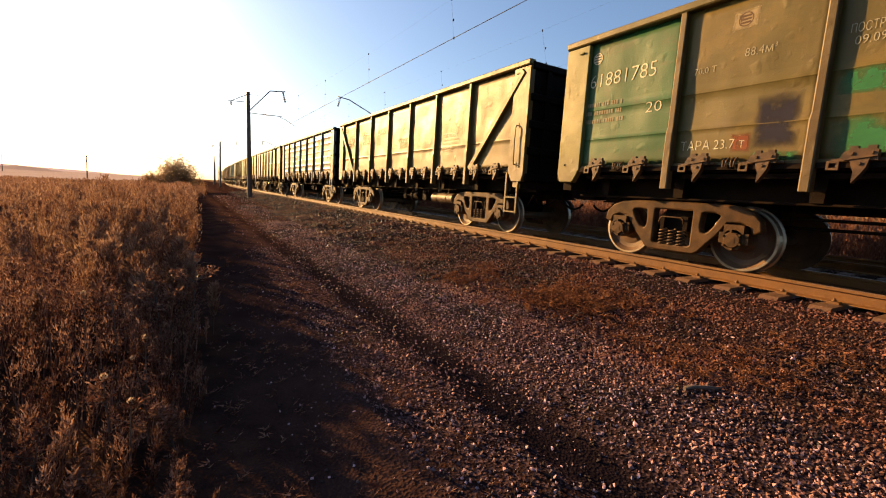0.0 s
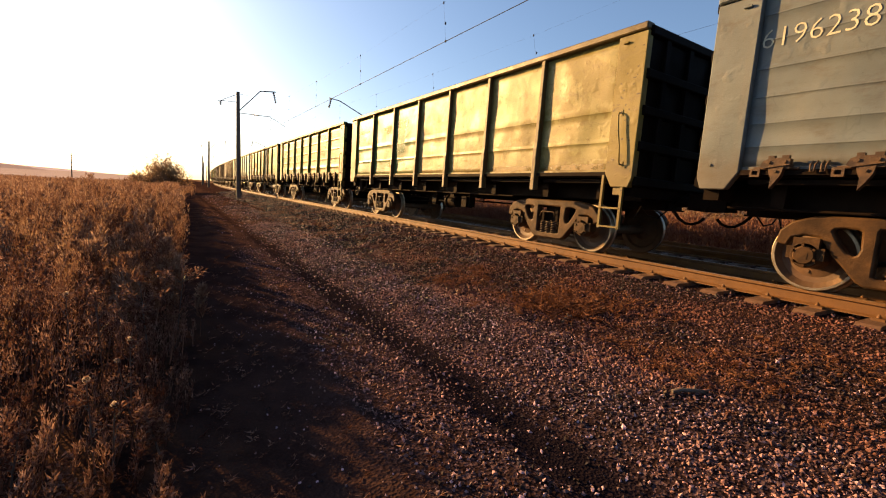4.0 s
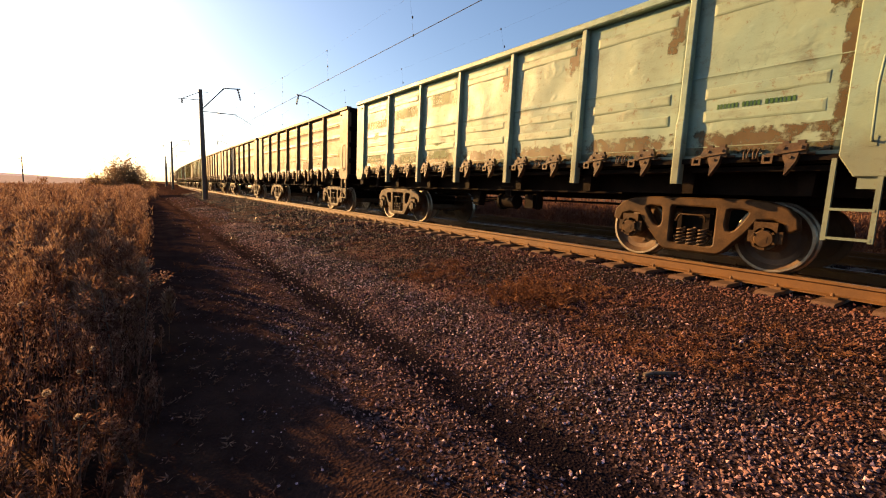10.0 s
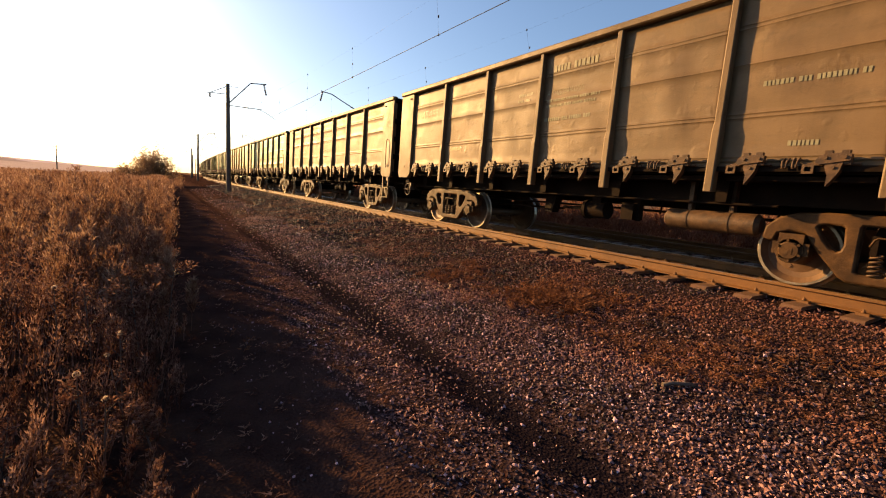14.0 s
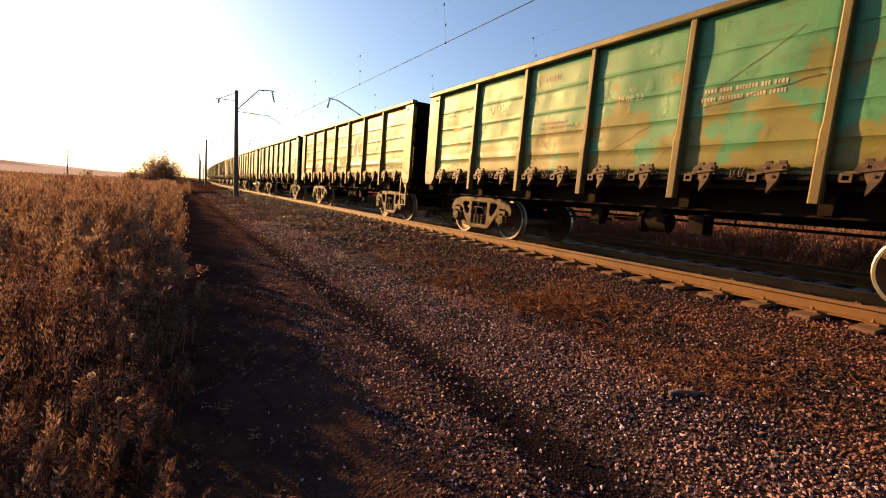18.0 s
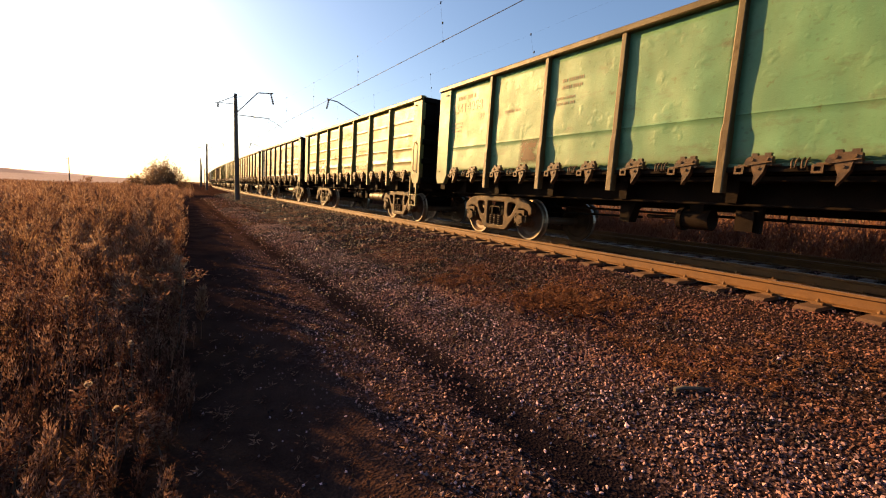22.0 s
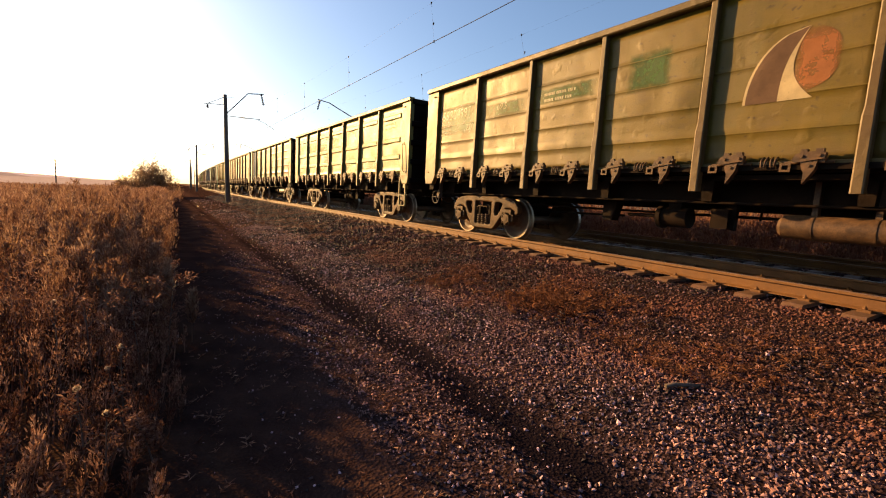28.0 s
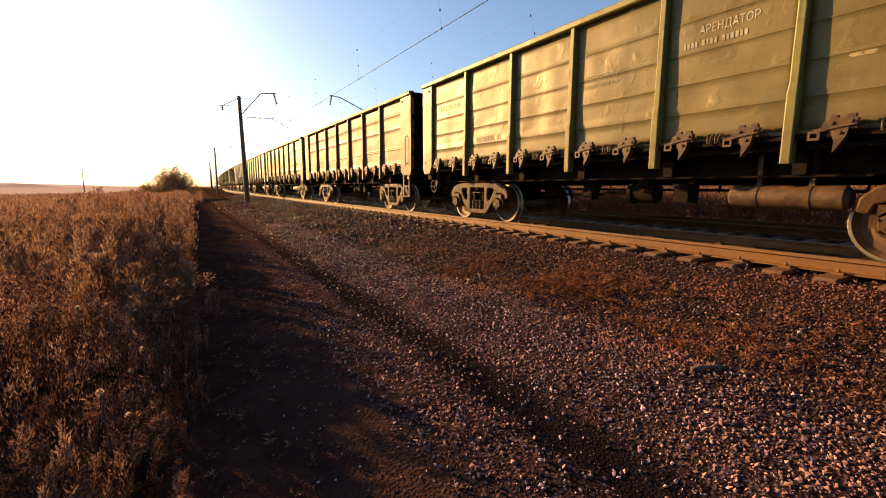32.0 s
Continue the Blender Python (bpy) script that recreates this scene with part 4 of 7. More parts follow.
def plate(bm, y0, y1, z0, z1, skew=0.0, lift=0.003, ragged=0.0, seed=0):
    """A thin sheet of paint that follows the side sheet."""
    ny, nz = max(1, round(abs(y1 - y0) / 0.12)), max(1, round(abs(z1 - z0) / 0.10))
    rng = random.Random(seed)
    rows = []
    for i in range(ny + 1):
        u = i / ny
        y = y0 + (y1 - y0) * u
        lo, hi = z0 + skew * u + rng.uniform(-ragged, ragged), z1 + skew * u * 0.4 + rng.uniform(-ragged, ragged)
        rows.append([bm.verts.new((skin(y, lo + (hi - lo) * j / nz) - lift, y + (rng.uniform(-ragged, ragged) if i in (0, ny) else 0), lo + (hi - lo) * j / nz)) for j in range(nz + 1)])
    for a, b in zip(rows, rows[1:]):
        for j in range(nz):
            bm.faces.new((a[j], a[j + 1], b[j + 1], b[j])).smooth = True


FADED = {}


def faded(mt, ragged=0.22):
    """A brushed or sprayed field of that paint: it thins out towards its edges and has worn through in places."""
    if (mt, ragged) not in FADED:
        new_mt = mt.copy()
        new_mt.name = mt.name + "_brushed"
        t = new_mt.node_tree
        out = next(n for n in t.nodes if n.type == "OUTPUT_MATERIAL")
        skin_shader = out.inputs[0].links[0].from_socket
        co = t.nodes.new("ShaderNodeTexCoord")
        sep = t.nodes.new("ShaderNodeSeparateXYZ")
        t.links.new(co.outputs["Generated"], sep.inputs[0])

        def calc(op, a, b=0.0):
            n = t.nodes.new("ShaderNodeMath")
            n.operation = op
            for sock, v in zip(n.inputs, (a, b)):
                if isinstance(v, float):
                    sock.default_value = v
                else:
                    t.links.new(v, sock)
            return n.outputs[0]

        def grain(scale, detail):
            n = t.nodes.new("ShaderNodeTexNoise")
            t.links.new(co.outputs["Object"], n.inputs["Vector"])
            n.inputs["Scale"].default_value, n.inputs["Detail"].default_value, n.inputs["Roughness"].default_value = scale, detail, 0.65
            return n.outputs[0]

        rim = [calc("SUBTRACT", 0.5, calc("ABSOLUTE", calc("SUBTRACT", sep.outputs[k], 0.5))) for k in (1, 2)]
        edge = calc("MINIMUM", rim[0], rim[1])
        soft = calc("ADD", edge, calc("MULTIPLY", calc("SUBTRACT", grain(7.0, 3.0), 0.5), ragged))
        ramp = t.nodes.new("ShaderNodeMapRange")
        ramp.inputs["From Min"].default_value, ramp.inputs["From Max"].default_value = 0.0, 0.2
        ramp.inputs["To Max"].default_value = 0.85
        t.links.new(soft, ramp.inputs["Value"])
        worn = t.nodes.new("ShaderNodeMapRange")
        worn.inputs["From Min"].default_value, worn.inputs["From Max"].default_value = 0.66, 0.54
        worn.inputs["To Min"].default_value = 0.25
        t.links.new(grain(5.0, 6.0), worn.inputs["Value"])
        bare = t.nodes.new("ShaderNodeBsdfTransparent")
        mix = t.nodes.new("ShaderNodeMixShader")
        t.links.new(calc("MULTIPLY", ramp.outputs[0], worn.outputs[0]), mix.inputs[0])
        t.links.new(bare.outputs[0], mix.inputs[1])
        t.links.new(skin_shader, mix.inputs[2])
        t.links.new(mix.outputs[0], out.inputs[0])
        FADED[mt, ragged] = new_mt
    return FADED[mt, ragged]


def patch(wagon, y0, y1, z0, z1, mt, name="paint_patch", skew=0.0, lift=0.022):
    """A brushed field of another paint."""
    bm = bmesh.new()
    if lift > 0.06:
        bm_box(bm, XS - lift, XS - lift + 0.006, y0, y1, z0, z1)
    else:
        plate(bm, y0, y1, z0, z1, skew, 0.003 + (0.001 if lift > 0.025 else 0.0), 0.010, int(y0 * 100 + z0 * 1000))
    return hang(name, mesh_of(name, bm, mt if lift > 0.06 else faded(mt, 1.6 if name == "rust_stain" else 0.22)), wagon)


def bars(wagon, y, z, w, h, lines, ink):
    """Small writing as rows of plain bars, one bar a letter."""
    bm = bmesh.new()
    step = h / lines
    rng = random.Random(int(y * 100) + int(z * 1000))
    for i in range(lines):
        zz = z + h / 2 - step * (i + 0.5)
        half = step * (0.24 if lines > 1 else 0.30)
        yy = y - rng.uniform(0, 0.06)
        stop = y - w * rng.uniform(0.82, 1.0)
        count = rng.randint(3, 8)
        while yy > stop:
            wide = half * rng.uniform(0.75, 1.25)
            plate(bm, yy - wide, yy, zz - half, zz + half, 0.0, 0.006)
            count -= 1
            yy -= wide + half * (0.45 if count else 1.6)
            count = count or rng.randint(3, 8)
    ob = hang("lettering", mesh_of("lettering", bm, SOFT.get(ink, ink)), wagon, label="small stencilled lines of writing")
    ob["kind"] = "stuff"
    return ob


def build_wagon(k, spec):
    hl = spec.get("hl", 6.46)
    w = thing("open_wagon", spec["label"], "freight wagon", "wagons of the train")
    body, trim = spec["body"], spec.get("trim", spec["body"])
    corner = spec.get("corner", body)
    for bay in range(7):
        painted("side_panel", panel(spec["style"], bay, spec.get("dents", 0), spec.get("depth", 0.016)), spec.get("bays", {}).get(bay, body), w)
        painted("side_panel", panel(spec["style"], bay, spec.get("dents", 0), spec.get("depth", 0.016)), body, w, turn=(0, 0, 180))
    if spec["style"] == "ribbed":
        for bay, (a, b) in BAY.items():
            deep = spec.get("rib", 0.028)
            for (out, z), me in RIBS.items():
                if out == deep:
                    painted("pressed_rib", me, spec.get("bays", {}).get(bay, body), w, (0, (a + b) / 2, 0))
    for s, turn in ((-1, (0, 0, 0)), (1, (0, 0, 180))):
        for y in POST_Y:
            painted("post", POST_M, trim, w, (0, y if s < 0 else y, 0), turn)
        painted("foot_rail", FOOT_M, spec.get("foot", body), w, turn=turn)
        painted("top_rim", sized(rim_mesh, hl), spec.get("rim", trim), w, turn=turn)
        painted("corner_plate", sized(corner_mesh, hl, spec.get("square", False)), corner, w, turn=turn)
        # the plate at the other end of this side
        me = SIZED.setdefault(("corner_flip", hl, spec.get("square", False)), None)
        if me is None:
            me = sized(corner_mesh, hl, spec.get("square", False)).copy()
            me.transform(Matrix.Diagonal((1, -1, 1, 1)))
            me.flip_normals()
            SIZED[("corner_flip", hl, spec.get("square", False))] = me
        painted("corner_plate", me, corner, w, turn=turn)
        painted("end_wall", sized(end_mesh, hl), P_END_SHADE, w, turn=turn)
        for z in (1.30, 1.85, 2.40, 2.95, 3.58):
            painted("end_beam", sized(end_beam_mesh, hl), P_END_SHADE, w, (0, 0, z), turn)
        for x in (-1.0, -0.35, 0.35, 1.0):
            painted("end_post", sized(end_post_mesh, hl), P_END_SHADE, w, (x, 0, 0), turn)
        hang("coupler", COUPLER_M, w, turn=turn)
        hang("air_hose", HOSE_M, w, turn=turn)
        hang("uncoupling_lever", LEVER_M, w, turn=turn)
        if spec.get("latches", True):
            for y0, y1 in BAY.values():
                c = (y0 + y1) / 2
                for d in (-0.40, 0.40):
                    hang("hatch_latch", LATCH_M, w, (0, (c + d), 0), turn)
                for d in (-0.05, 0.05):
                    hang("hinge_loop", HINGE_M, w, (0, c + d, 0), turn)
        painted("ladder", sized(ladder_mesh, hl), spec.get("ladder", corner), w, turn=turn)
        painted("handrail", sized(handrail_mesh, hl, spec.get("rail", 0)), corner, w, turn=turn)
    if spec["braced"]:
        for s in (-1, 1):
            painted("diagonal_brace", BRACES[s], trim, w)
    hang("underframe", sized(sill_mesh, hl), w, label="dark riveted steel underframe with hatch flaps")
    hang("centre_sill", CENTRE_M, w)
    if k in (-1, 1, 5, 8, 13, 14, 15, 17) or k > 17 and k % 3:
        hang("air_reservoir", TANK_M, w)
    hang("brake_cylinder", BRAKE_M, w)
    hang("brake_rigging", RODS_M, w)
    if spec.get("wheel", k % 2 == 1):
        hang("brake_hand_wheel", sized(hand_wheel_mesh, hl), w)
    for y in (-4.325, 4.325):
        add_bogie(w, y)
    SKIN.update(rows=sheet_rows(spec["style"]), dents=spec.get("dents", 0), depth=spec.get("depth", 0.016))
    spec.get("marks", lambda w: None)(w)
    return w


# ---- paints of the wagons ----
# the end walls' shade is put into this near-black colour
P_END_SHADE = simple("grimy_end_paint", (0.012, 0.009, 0.007), (0.008, 0.006, 0.005), 2, 0.95, 0.0, 0.3, 40, shine=0.03)
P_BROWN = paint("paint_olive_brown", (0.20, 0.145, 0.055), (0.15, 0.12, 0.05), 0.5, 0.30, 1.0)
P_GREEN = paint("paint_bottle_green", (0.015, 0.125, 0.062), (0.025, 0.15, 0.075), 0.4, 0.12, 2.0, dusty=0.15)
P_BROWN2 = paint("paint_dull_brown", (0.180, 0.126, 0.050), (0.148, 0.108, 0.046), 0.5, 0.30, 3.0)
P_GREY = paint("paint_grey_green", (0.20, 0.235, 0.42), (0.175, 0.205, 0.37), 0.45, 0.10, 4.0, dusty=0.12)
P_PEEL = paint("paint_peeling_cream", (0.30, 0.24, 0.09), (0.45, 0.40, 0.25), 0.5, 0.45, 5.0, size=1.6)
P_MIXGREEN = paint("paint_mixed_green", (0.085, 0.19, 0.075), (0.20, 0.165, 0.06), 0.30, 0.26, 6.0, gloss=0.24)
P_LIME = paint("paint_yellow_green", (0.205, 0.205, 0.034), (0.17, 0.185, 0.037), 0.45, 0.08, 7.0)
P_OCHRE = paint("paint_ochre", (0.29, 0.22, 0.055), (0.22, 0.20, 0.06), 0.4, 0.36, 8.0, size=1.0, pits=0.9)
P_OLIVE = paint("paint_olive_yellow", (0.27, 0.235, 0.055), (0.22, 0.21, 0.06), 0.5, 0.33, 9.0, pits=0.9)
P_PALE = paint("paint_pale_green", (0.33, 0.47, 0.66), (0.37, 0.49, 0.64), 0.5, 0.48, 10.0, dusty=0.1, rusty=(0.22, 0.10, 0.04))
P_TAN = paint("paint_tan", (0.228, 0.146, 0.122), (0.195, 0.126, 0.108), 0.5, 0.10, 11.0, gloss=0.42, dusty=0.25)
P_TAN2 = paint("paint_tan_brown", (0.217, 0.137, 0.115), (0.18, 0.113, 0.095), 0.5, 0.14, 12.0, gloss=0.42, dusty=0.25)
P_TURQ = paint("paint_turquoise_ochre", (0.085, 0.30, 0.25), (0.27, 0.205, 0.06), 0.46, 0.32, 13.0, size=1.7, dusty=0.12, rise=0.16)
P_YELLOW = paint("paint_mustard", (0.26, 0.19, 0.017), (0.20, 0.16, 0.021), 0.42, 0.22, 14.0)
P_SAGE = paint("paint_sage_worn", (0.17, 0.39, 0.36), (0.15, 0.34, 0.30), 0.5, 0.40, 15.0, pits=0.3, rusty=(0.12, 0.075, 0.035), dusty=0.1)
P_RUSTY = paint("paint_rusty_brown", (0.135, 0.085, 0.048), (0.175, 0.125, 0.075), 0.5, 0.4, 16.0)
P_KHAKI = paint("paint_khaki", (0.27, 0.255, 0.12), (0.235, 0.235, 0.12), 0.45, 0.15, 17.0)
P_WORN = paint("paint_worn_brown_green", (0.17, 0.135, 0.10), (0.16, 0.23, 0.19), 0.45, 0.60, 18.0, size=2.3, pits=0.5)
P_GOLD = paint("paint_golden_ochre", (0.168, 0.116, 0.010), (0.132, 0.100, 0.013), 0.45, 0.36, 19.0, pits=0.7)
P_MOSS = paint("paint_moss_ochre", (0.26, 0.235, 0.09), (0.17, 0.25, 0.12), 0.48, 0.34, 20.0, size=1.1, pits=0.6)
P_DRAB = paint("paint_drab_tan", (0.21, 0.165, 0.085), (0.17, 0.14, 0.08), 0.5, 0.22, 21.0)
C_TURQ = flat_paint("patch_turquoise", (0.08, 0.36, 0.22), 0.35)
P_FADED = paint("paint_faded_orange", (0.44, 0.27, 0.09), (0.38, 0.25, 0.08), 0.5, 0.55, 33.0, pits=0.9)
C_SALMON = flat_paint("patch_salmon", (0.36, 0.15, 0.06), 0.4)
C_TEALISH = flat_paint("patch_sea_green", (0.16, 0.30, 0.19), 0.35)
C_NAVY = flat_paint("patch_navy", (0.03, 0.03, 0.055))
C_GREEN = flat_paint("patch_green", (0.05, 0.24, 0.10))
C_DKGREEN = flat_paint("patch_dark_green", (0.06, 0.14, 0.045))
C_BROWN = flat_paint("patch_brown", (0.14, 0.085, 0.05))
C_TEAL = flat_paint("patch_teal", (0.05, 0.22, 0.15))
C_ORANGE = flat_paint("patch_orange", (0.33, 0.185, 0.045), 0.4)
C_CREAM = flat_paint("patch_cream", (0.52, 0.43, 0.25), 0.35)
C_RED = flat_paint("patch_brick_red", (0.30, 0.10, 0.05), 0.35)
C_BLUEGREY = flat_paint("patch_blue_grey", (0.24, 0.29, 0.27), 0.3)
C_YELLOW = flat_paint("patch_yellow", (0.50, 0.34, 0.09), 0.35)
C_LIGHT = flat_paint("patch_light_green", (0.30, 0.38, 0.22), 0.3)


def marks_0(w):
    letters(w, "61881785", 5.93, 2.93, 0.24, WHITE_INK, 1.28)
    letters(w, "20", 4.78, 2.36, 0.17, WHITE_INK, 0.28)
    disc(w, 5.80, 3.32, 0.095, WHITE_INK)
    bars(w, 5.95, 2.40, 0.85, 0.42, 3, FADED_INK)
    letters(w, "70.0 T", 4.05, 2.74, 0.09, FADED_INK, 0.30)
    letters(w, "88.4м³", 3.42, 2.86, 0.11, FADED_INK, 0.36)
    patch(w, 3.30, 3.62, 3.16, 3.42, C_CREAM)
    letters(w, "ТАРА 23.7 т", 4.12, 1.72, 0.13, WHITE_INK, 0.85)
    disc(w, 3.46, 3.29, 0.09, C_BROWN)
    patch(w, 2.70, 3.20, 1.62, 2.30, C_NAVY)
    patch(w, 3.20, 3.45, 1.60, 1.85, C_RED)
    patch(w, 2.66, 3.2, 1.47, 1.60, C_GREEN, lift=0.02)
    letters(w, "ПОСТРОЕН КЗН", 2.38, 2.86, 0.10, FADED_INK, 0.62)
    letters(w, "09.09.2013", 2.33, 2.73, 0.10, FADED_INK, 0.52)
    patch(w, 1.35, 2.40, 1.48, 1.95, C_GREEN)
    patch(w, 1.75, 2.42, 2.15, 2.45, C_GREEN, skew=0.04)
    bars(w, 1.95, 1.83, 0.28, 0.22, 3, WHITE_INK)


def marks_1(w):
    letters(w, "56081086", 5.78, 3.22, 0.22, WHITE_INK, 1.15)
    letters(w, "20", 4.72, 3.02, 0.14, WHITE_INK, 0.2)
    bars(w, 5.4, 2.78, 0.5, 0.30, 3, WHITE_INK)
    letters(w, "70т", 3.6, 2.98, 0.15, WHITE_INK, 0.3)
    patch(w, 4.4, 5.85, 2.55, 3.44, C_DKGREEN, lift=0.016)
    patch(w, 2.65, 3.7, 2.55, 3.0, C_DKGREEN)
    letters(w, "ТАРА 23.0 т", 5.75, 1.66, 0.12, FADED_INK, 0.6)
    letters(w, "СОБСТВЕННИК", -2.85, 2.42, 0.10, WHITE_INK, 0.80)
    bars(w, -2.85, 2.16, 1.0, 0.40, 4, WHITE_INK)
    patch(w, 3.05, 3.85, 2.95, 3.12, C_CREAM)
    patch(w, 4.6, 5.6, 2.75, 2.90, C_CREAM)
    patch(w, 1.15, 1.95, 2.84, 3.08, C_LIGHT)
    patch(w, 2.66, 3.05, 2.0, 2.22, C_CREAM)
    patch(w, 1.15, 1.7, 1.62, 1.68, C_CREAM)
    patch(w, -0.72, 0.08, 2.24, 2.60, C_GREEN)
    letters(w, "ПОСТРОЕН 62", -0.04, 2.50, 0.10, WHITE_INK, 0.60)
    letters(w, "21 12 07", -0.10, 2.37, 0.10, WHITE_INK, 0.45)
    bars(w, 0.62, 2.34, 0.38, 0.2, 2, FADED_INK)


def marks_2(w):
    letters(w, "61962387", 5.93, 3.02, 0.24, WHITE_INK, 1.25)
    letters(w, "20", 4.72, 2.74, 0.13, WHITE_INK, 0.18)
    letters(w, "70т", 4.08, 2.94, 0.12, FADED_INK, 0.2)
    letters(w, "77м³", 3.05, 3.02, 0.13, WHITE_INK, 0.26)
    letters(w, "КР", 0.35 + 0.95, 3.28, 0.12, WHITE_INK, 0.14)
    letters(w, "01.07.2025", 1.5, 3.14, 0.12, WHITE_INK, 0.55)
    letters(w, "ПОСТРОЕН УВЗ", 2.42, 3.30, 0.11, FADED_INK, 0.6)
    letters(w, "18.07.2014", 2.42, 3.15, 0.11, FADED_INK, 0.5)
    patch(w, 2.62, 3.35, 1.62, 2.22, C_BROWN)
    patch(w, 1.85, 2.40, 2.36, 2.66, C_BLUEGREY)
    patch(w, 1.6, 1.85, 2.36, 2.66, C_ORANGE)
    patch(w, 3.4, 4.05, 1.75, 1.98, C_LIGHT)
    patch(w, -3.75, -3.25, 2.75, 3.32, C_YELLOW)
    letters(w, "32", -3.3, 3.0, 0.3, C_BROWN, 0.36)
    patch(w, -5.35, -4.95, 2.2, 2.42, C_YELLOW)
    bars(w, 0.5, 2.35, 0.9, 0.36, 3, FADED_INK)


def marks_3(w):
    bars(w, 5.75, 3.05, 0.95, 0.14, 1, WHITE_INK)
    letters(w, "71т  82м³", 3.75, 3.0, 0.12, FADED_INK, 0.55)
    letters(w, "5362", 2.42, 3.0, 0.30, WHITE_INK, 0.85)
    patch(w, 2.75, 3.2, 2.8, 3.1, C_LIGHT)
    patch(w, 2.75, 3.1, 1.72, 1.84, C_CREAM)
    patch(w, 1.7, 2.42, 2.2, 3.3, C_TEAL, skew=-0.2)
    bars(w, 2.05, 1.88, 0.3, 0.24, 3, WHITE_INK)
    patch(w, -6.0, -4.4, 1.48, 1.60, C_CREAM)
    patch(w, -4.1, -2.7, 1.48, 1.60, C_CREAM)


def marks_4(w):
    disc(w, -3.4, 3.06, 0.31, DIM_INK)
    bars(w, -2.70, 2.64, 1.4, 0.20, 1, WHITE_INK)
    bars(w, -2.78, 2.47, 1.25, 0.09, 1, FADED_INK)
    letters(w, "СОБСТВЕННИК", -4.50, 2.24, 0.10, WHITE_INK, 0.85)
    bars(w, -4.5, 2.10, 0.9, 0.10, 1, WHITE_INK)
    bars(w, -2.75, 2.18, 1.1, 0.16, 2, FADED_INK)
    letters(w, "62685847", 5.92, 2.92, 0.25, WHITE_INK, 1.30)
    letters(w, "20", 4.86, 2.52, 0.16, WHITE_INK, 0.25)
    bars(w, 5.75, 3.35, 0.75, 0.14, 1, OCHRE_INK)
    letters(w, "69.5т", 3.85, 2.92, 0.10, FADED_INK, 0.28)
    bars(w, 3.2, 2.92, 0.25, 0.1, 1, OCHRE_INK)
    # small writing, a ringed mark and a repair date on the middle sheets
    bars(w, 2.40, 3.30, 0.35, 0.20, 1, FADED_INK)
    bars(w, 2.40, 2.86, 0.52, 0.20, 2, FADED_INK)
    letters(w, "КР", 1.40, 3.02, 0.09, WHITE_INK, 0.11)
    letters(w, "28.08.2027", 1.62, 2.91, 0.10, WHITE_INK, 0.55)
    disc(w, 1.42, 2.50, 0.075, WHITE_INK)
    disc(w, 1.42, 1.72, 0.075, FADED_INK)
    bars(w, 2.42, 2.42, 0.55, 0.16, 1, WHITE_INK)
    # pale repainted fields, with the glare on them put into the colour
    patch(w, 3.35, 3.75, 2.35, 2.62, C_CREAM)
    patch(w, 2.66, 4.10, 1.55, 1.82, C_LIGHT, skew=0.05)
    patch(w, 4.9, 5.9, 1.55, 2.10, C_CREAM, skew=0.1)
    patch(w, 0.95, 2.44, 1.55, 1.86, C_BLUEGREY, skew=0.02)
    bm = bmesh.new()
    bm_extrude(bm, [(-6.22, 2.62), (-6.12, 2.72), (-6.22, 2.82), (-6.32, 2.72)], XS - 0.079, XS - 0.074)
    hang("sign", mesh_of("sign", bm, C_LIGHT), w)


def disc(w, y, z, r, ink):
    """A round painted mark: a ring with bars across it."""
    bm = bmesh.new()
    n = 28
    x = lambda a, b: skin(a, b) - 0.006
    ring = [[bm.verts.new((x(y + q * cos(2 * pi * i / n), z + q * sin(2 * pi * i / n)), y + q * cos(2 * pi * i / n), z + q * sin(2 * pi * i / n))) for i in range(n)] for q in (r, r * 0.84)]
    for i in range(n):
        bm.faces.new((ring[0][i], ring[0][(i + 1) % n], ring[1][(i + 1) % n], ring[1][i]))
    for k in (-0.45, 0.0, 0.45):
        half = sqrt(1 - k * k) * r * 0.74
        plate(bm, y - half, y + half, z + (k - 0.13) * r, z + (k + 0.13) * r, 0.0, 0.006)
    hang("emblem", mesh_of("emblem", bm, ink), w, label="round striped emblem")


def marks_5(w):
    letters(w, "56389093", 5.90, 2.98, 0.25, WHITE_INK, 1.34)
    letters(w, "20", 4.78, 2.55, 0.17, FADED_INK, 0.22)
    bars(w, 5.55, 2.52, 0.75, 0.30, 3, FADED_INK)
    patch(w, 4.35, 5.92, 1.62, 2.24, C_BLUEGREY, skew=0.06)
    patch(w, 2.62, 4.12, 2.25, 2.75, C_ORANGE, lift=0.018)
    patch(w, 2.62, 3.2, 1.62, 2.1, C_RED, lift=0.018)
    for y in (-0.85, -2.53, -4.25):
        patch(w, y - 1.00, y - 0.45, 2.42, 3.30, P_FADED, skew=0.03)
        patch(w, y - 1.5, y - 0.1, 1.62, 2.02, P_MOSS, skew=0.04)
    letters(w, "88-1", 1.7, 2.7, 0.16, FADED_INK, 0.35)
    bars(w, 1.65, 1.95, 0.3, 0.28, 3, WHITE_INK)
    patch(w, 0.15, 0.72, 1.7, 3.2, C_LIGHT, skew=-0.1)
    patch(w, -0.5, 0.2, 1.6, 1.9, C_CREAM, skew=0.1)
    patch(w, -5.75, -5.45, 2.6, 2.9, C_CREAM)
    patch(w, -6.35, -6.02, 1.5, 1.66, C_CREAM, lift=0.08)
    bars(w, 0.7, 2.9, 1.2, 0.4, 3, WHITE_INK)


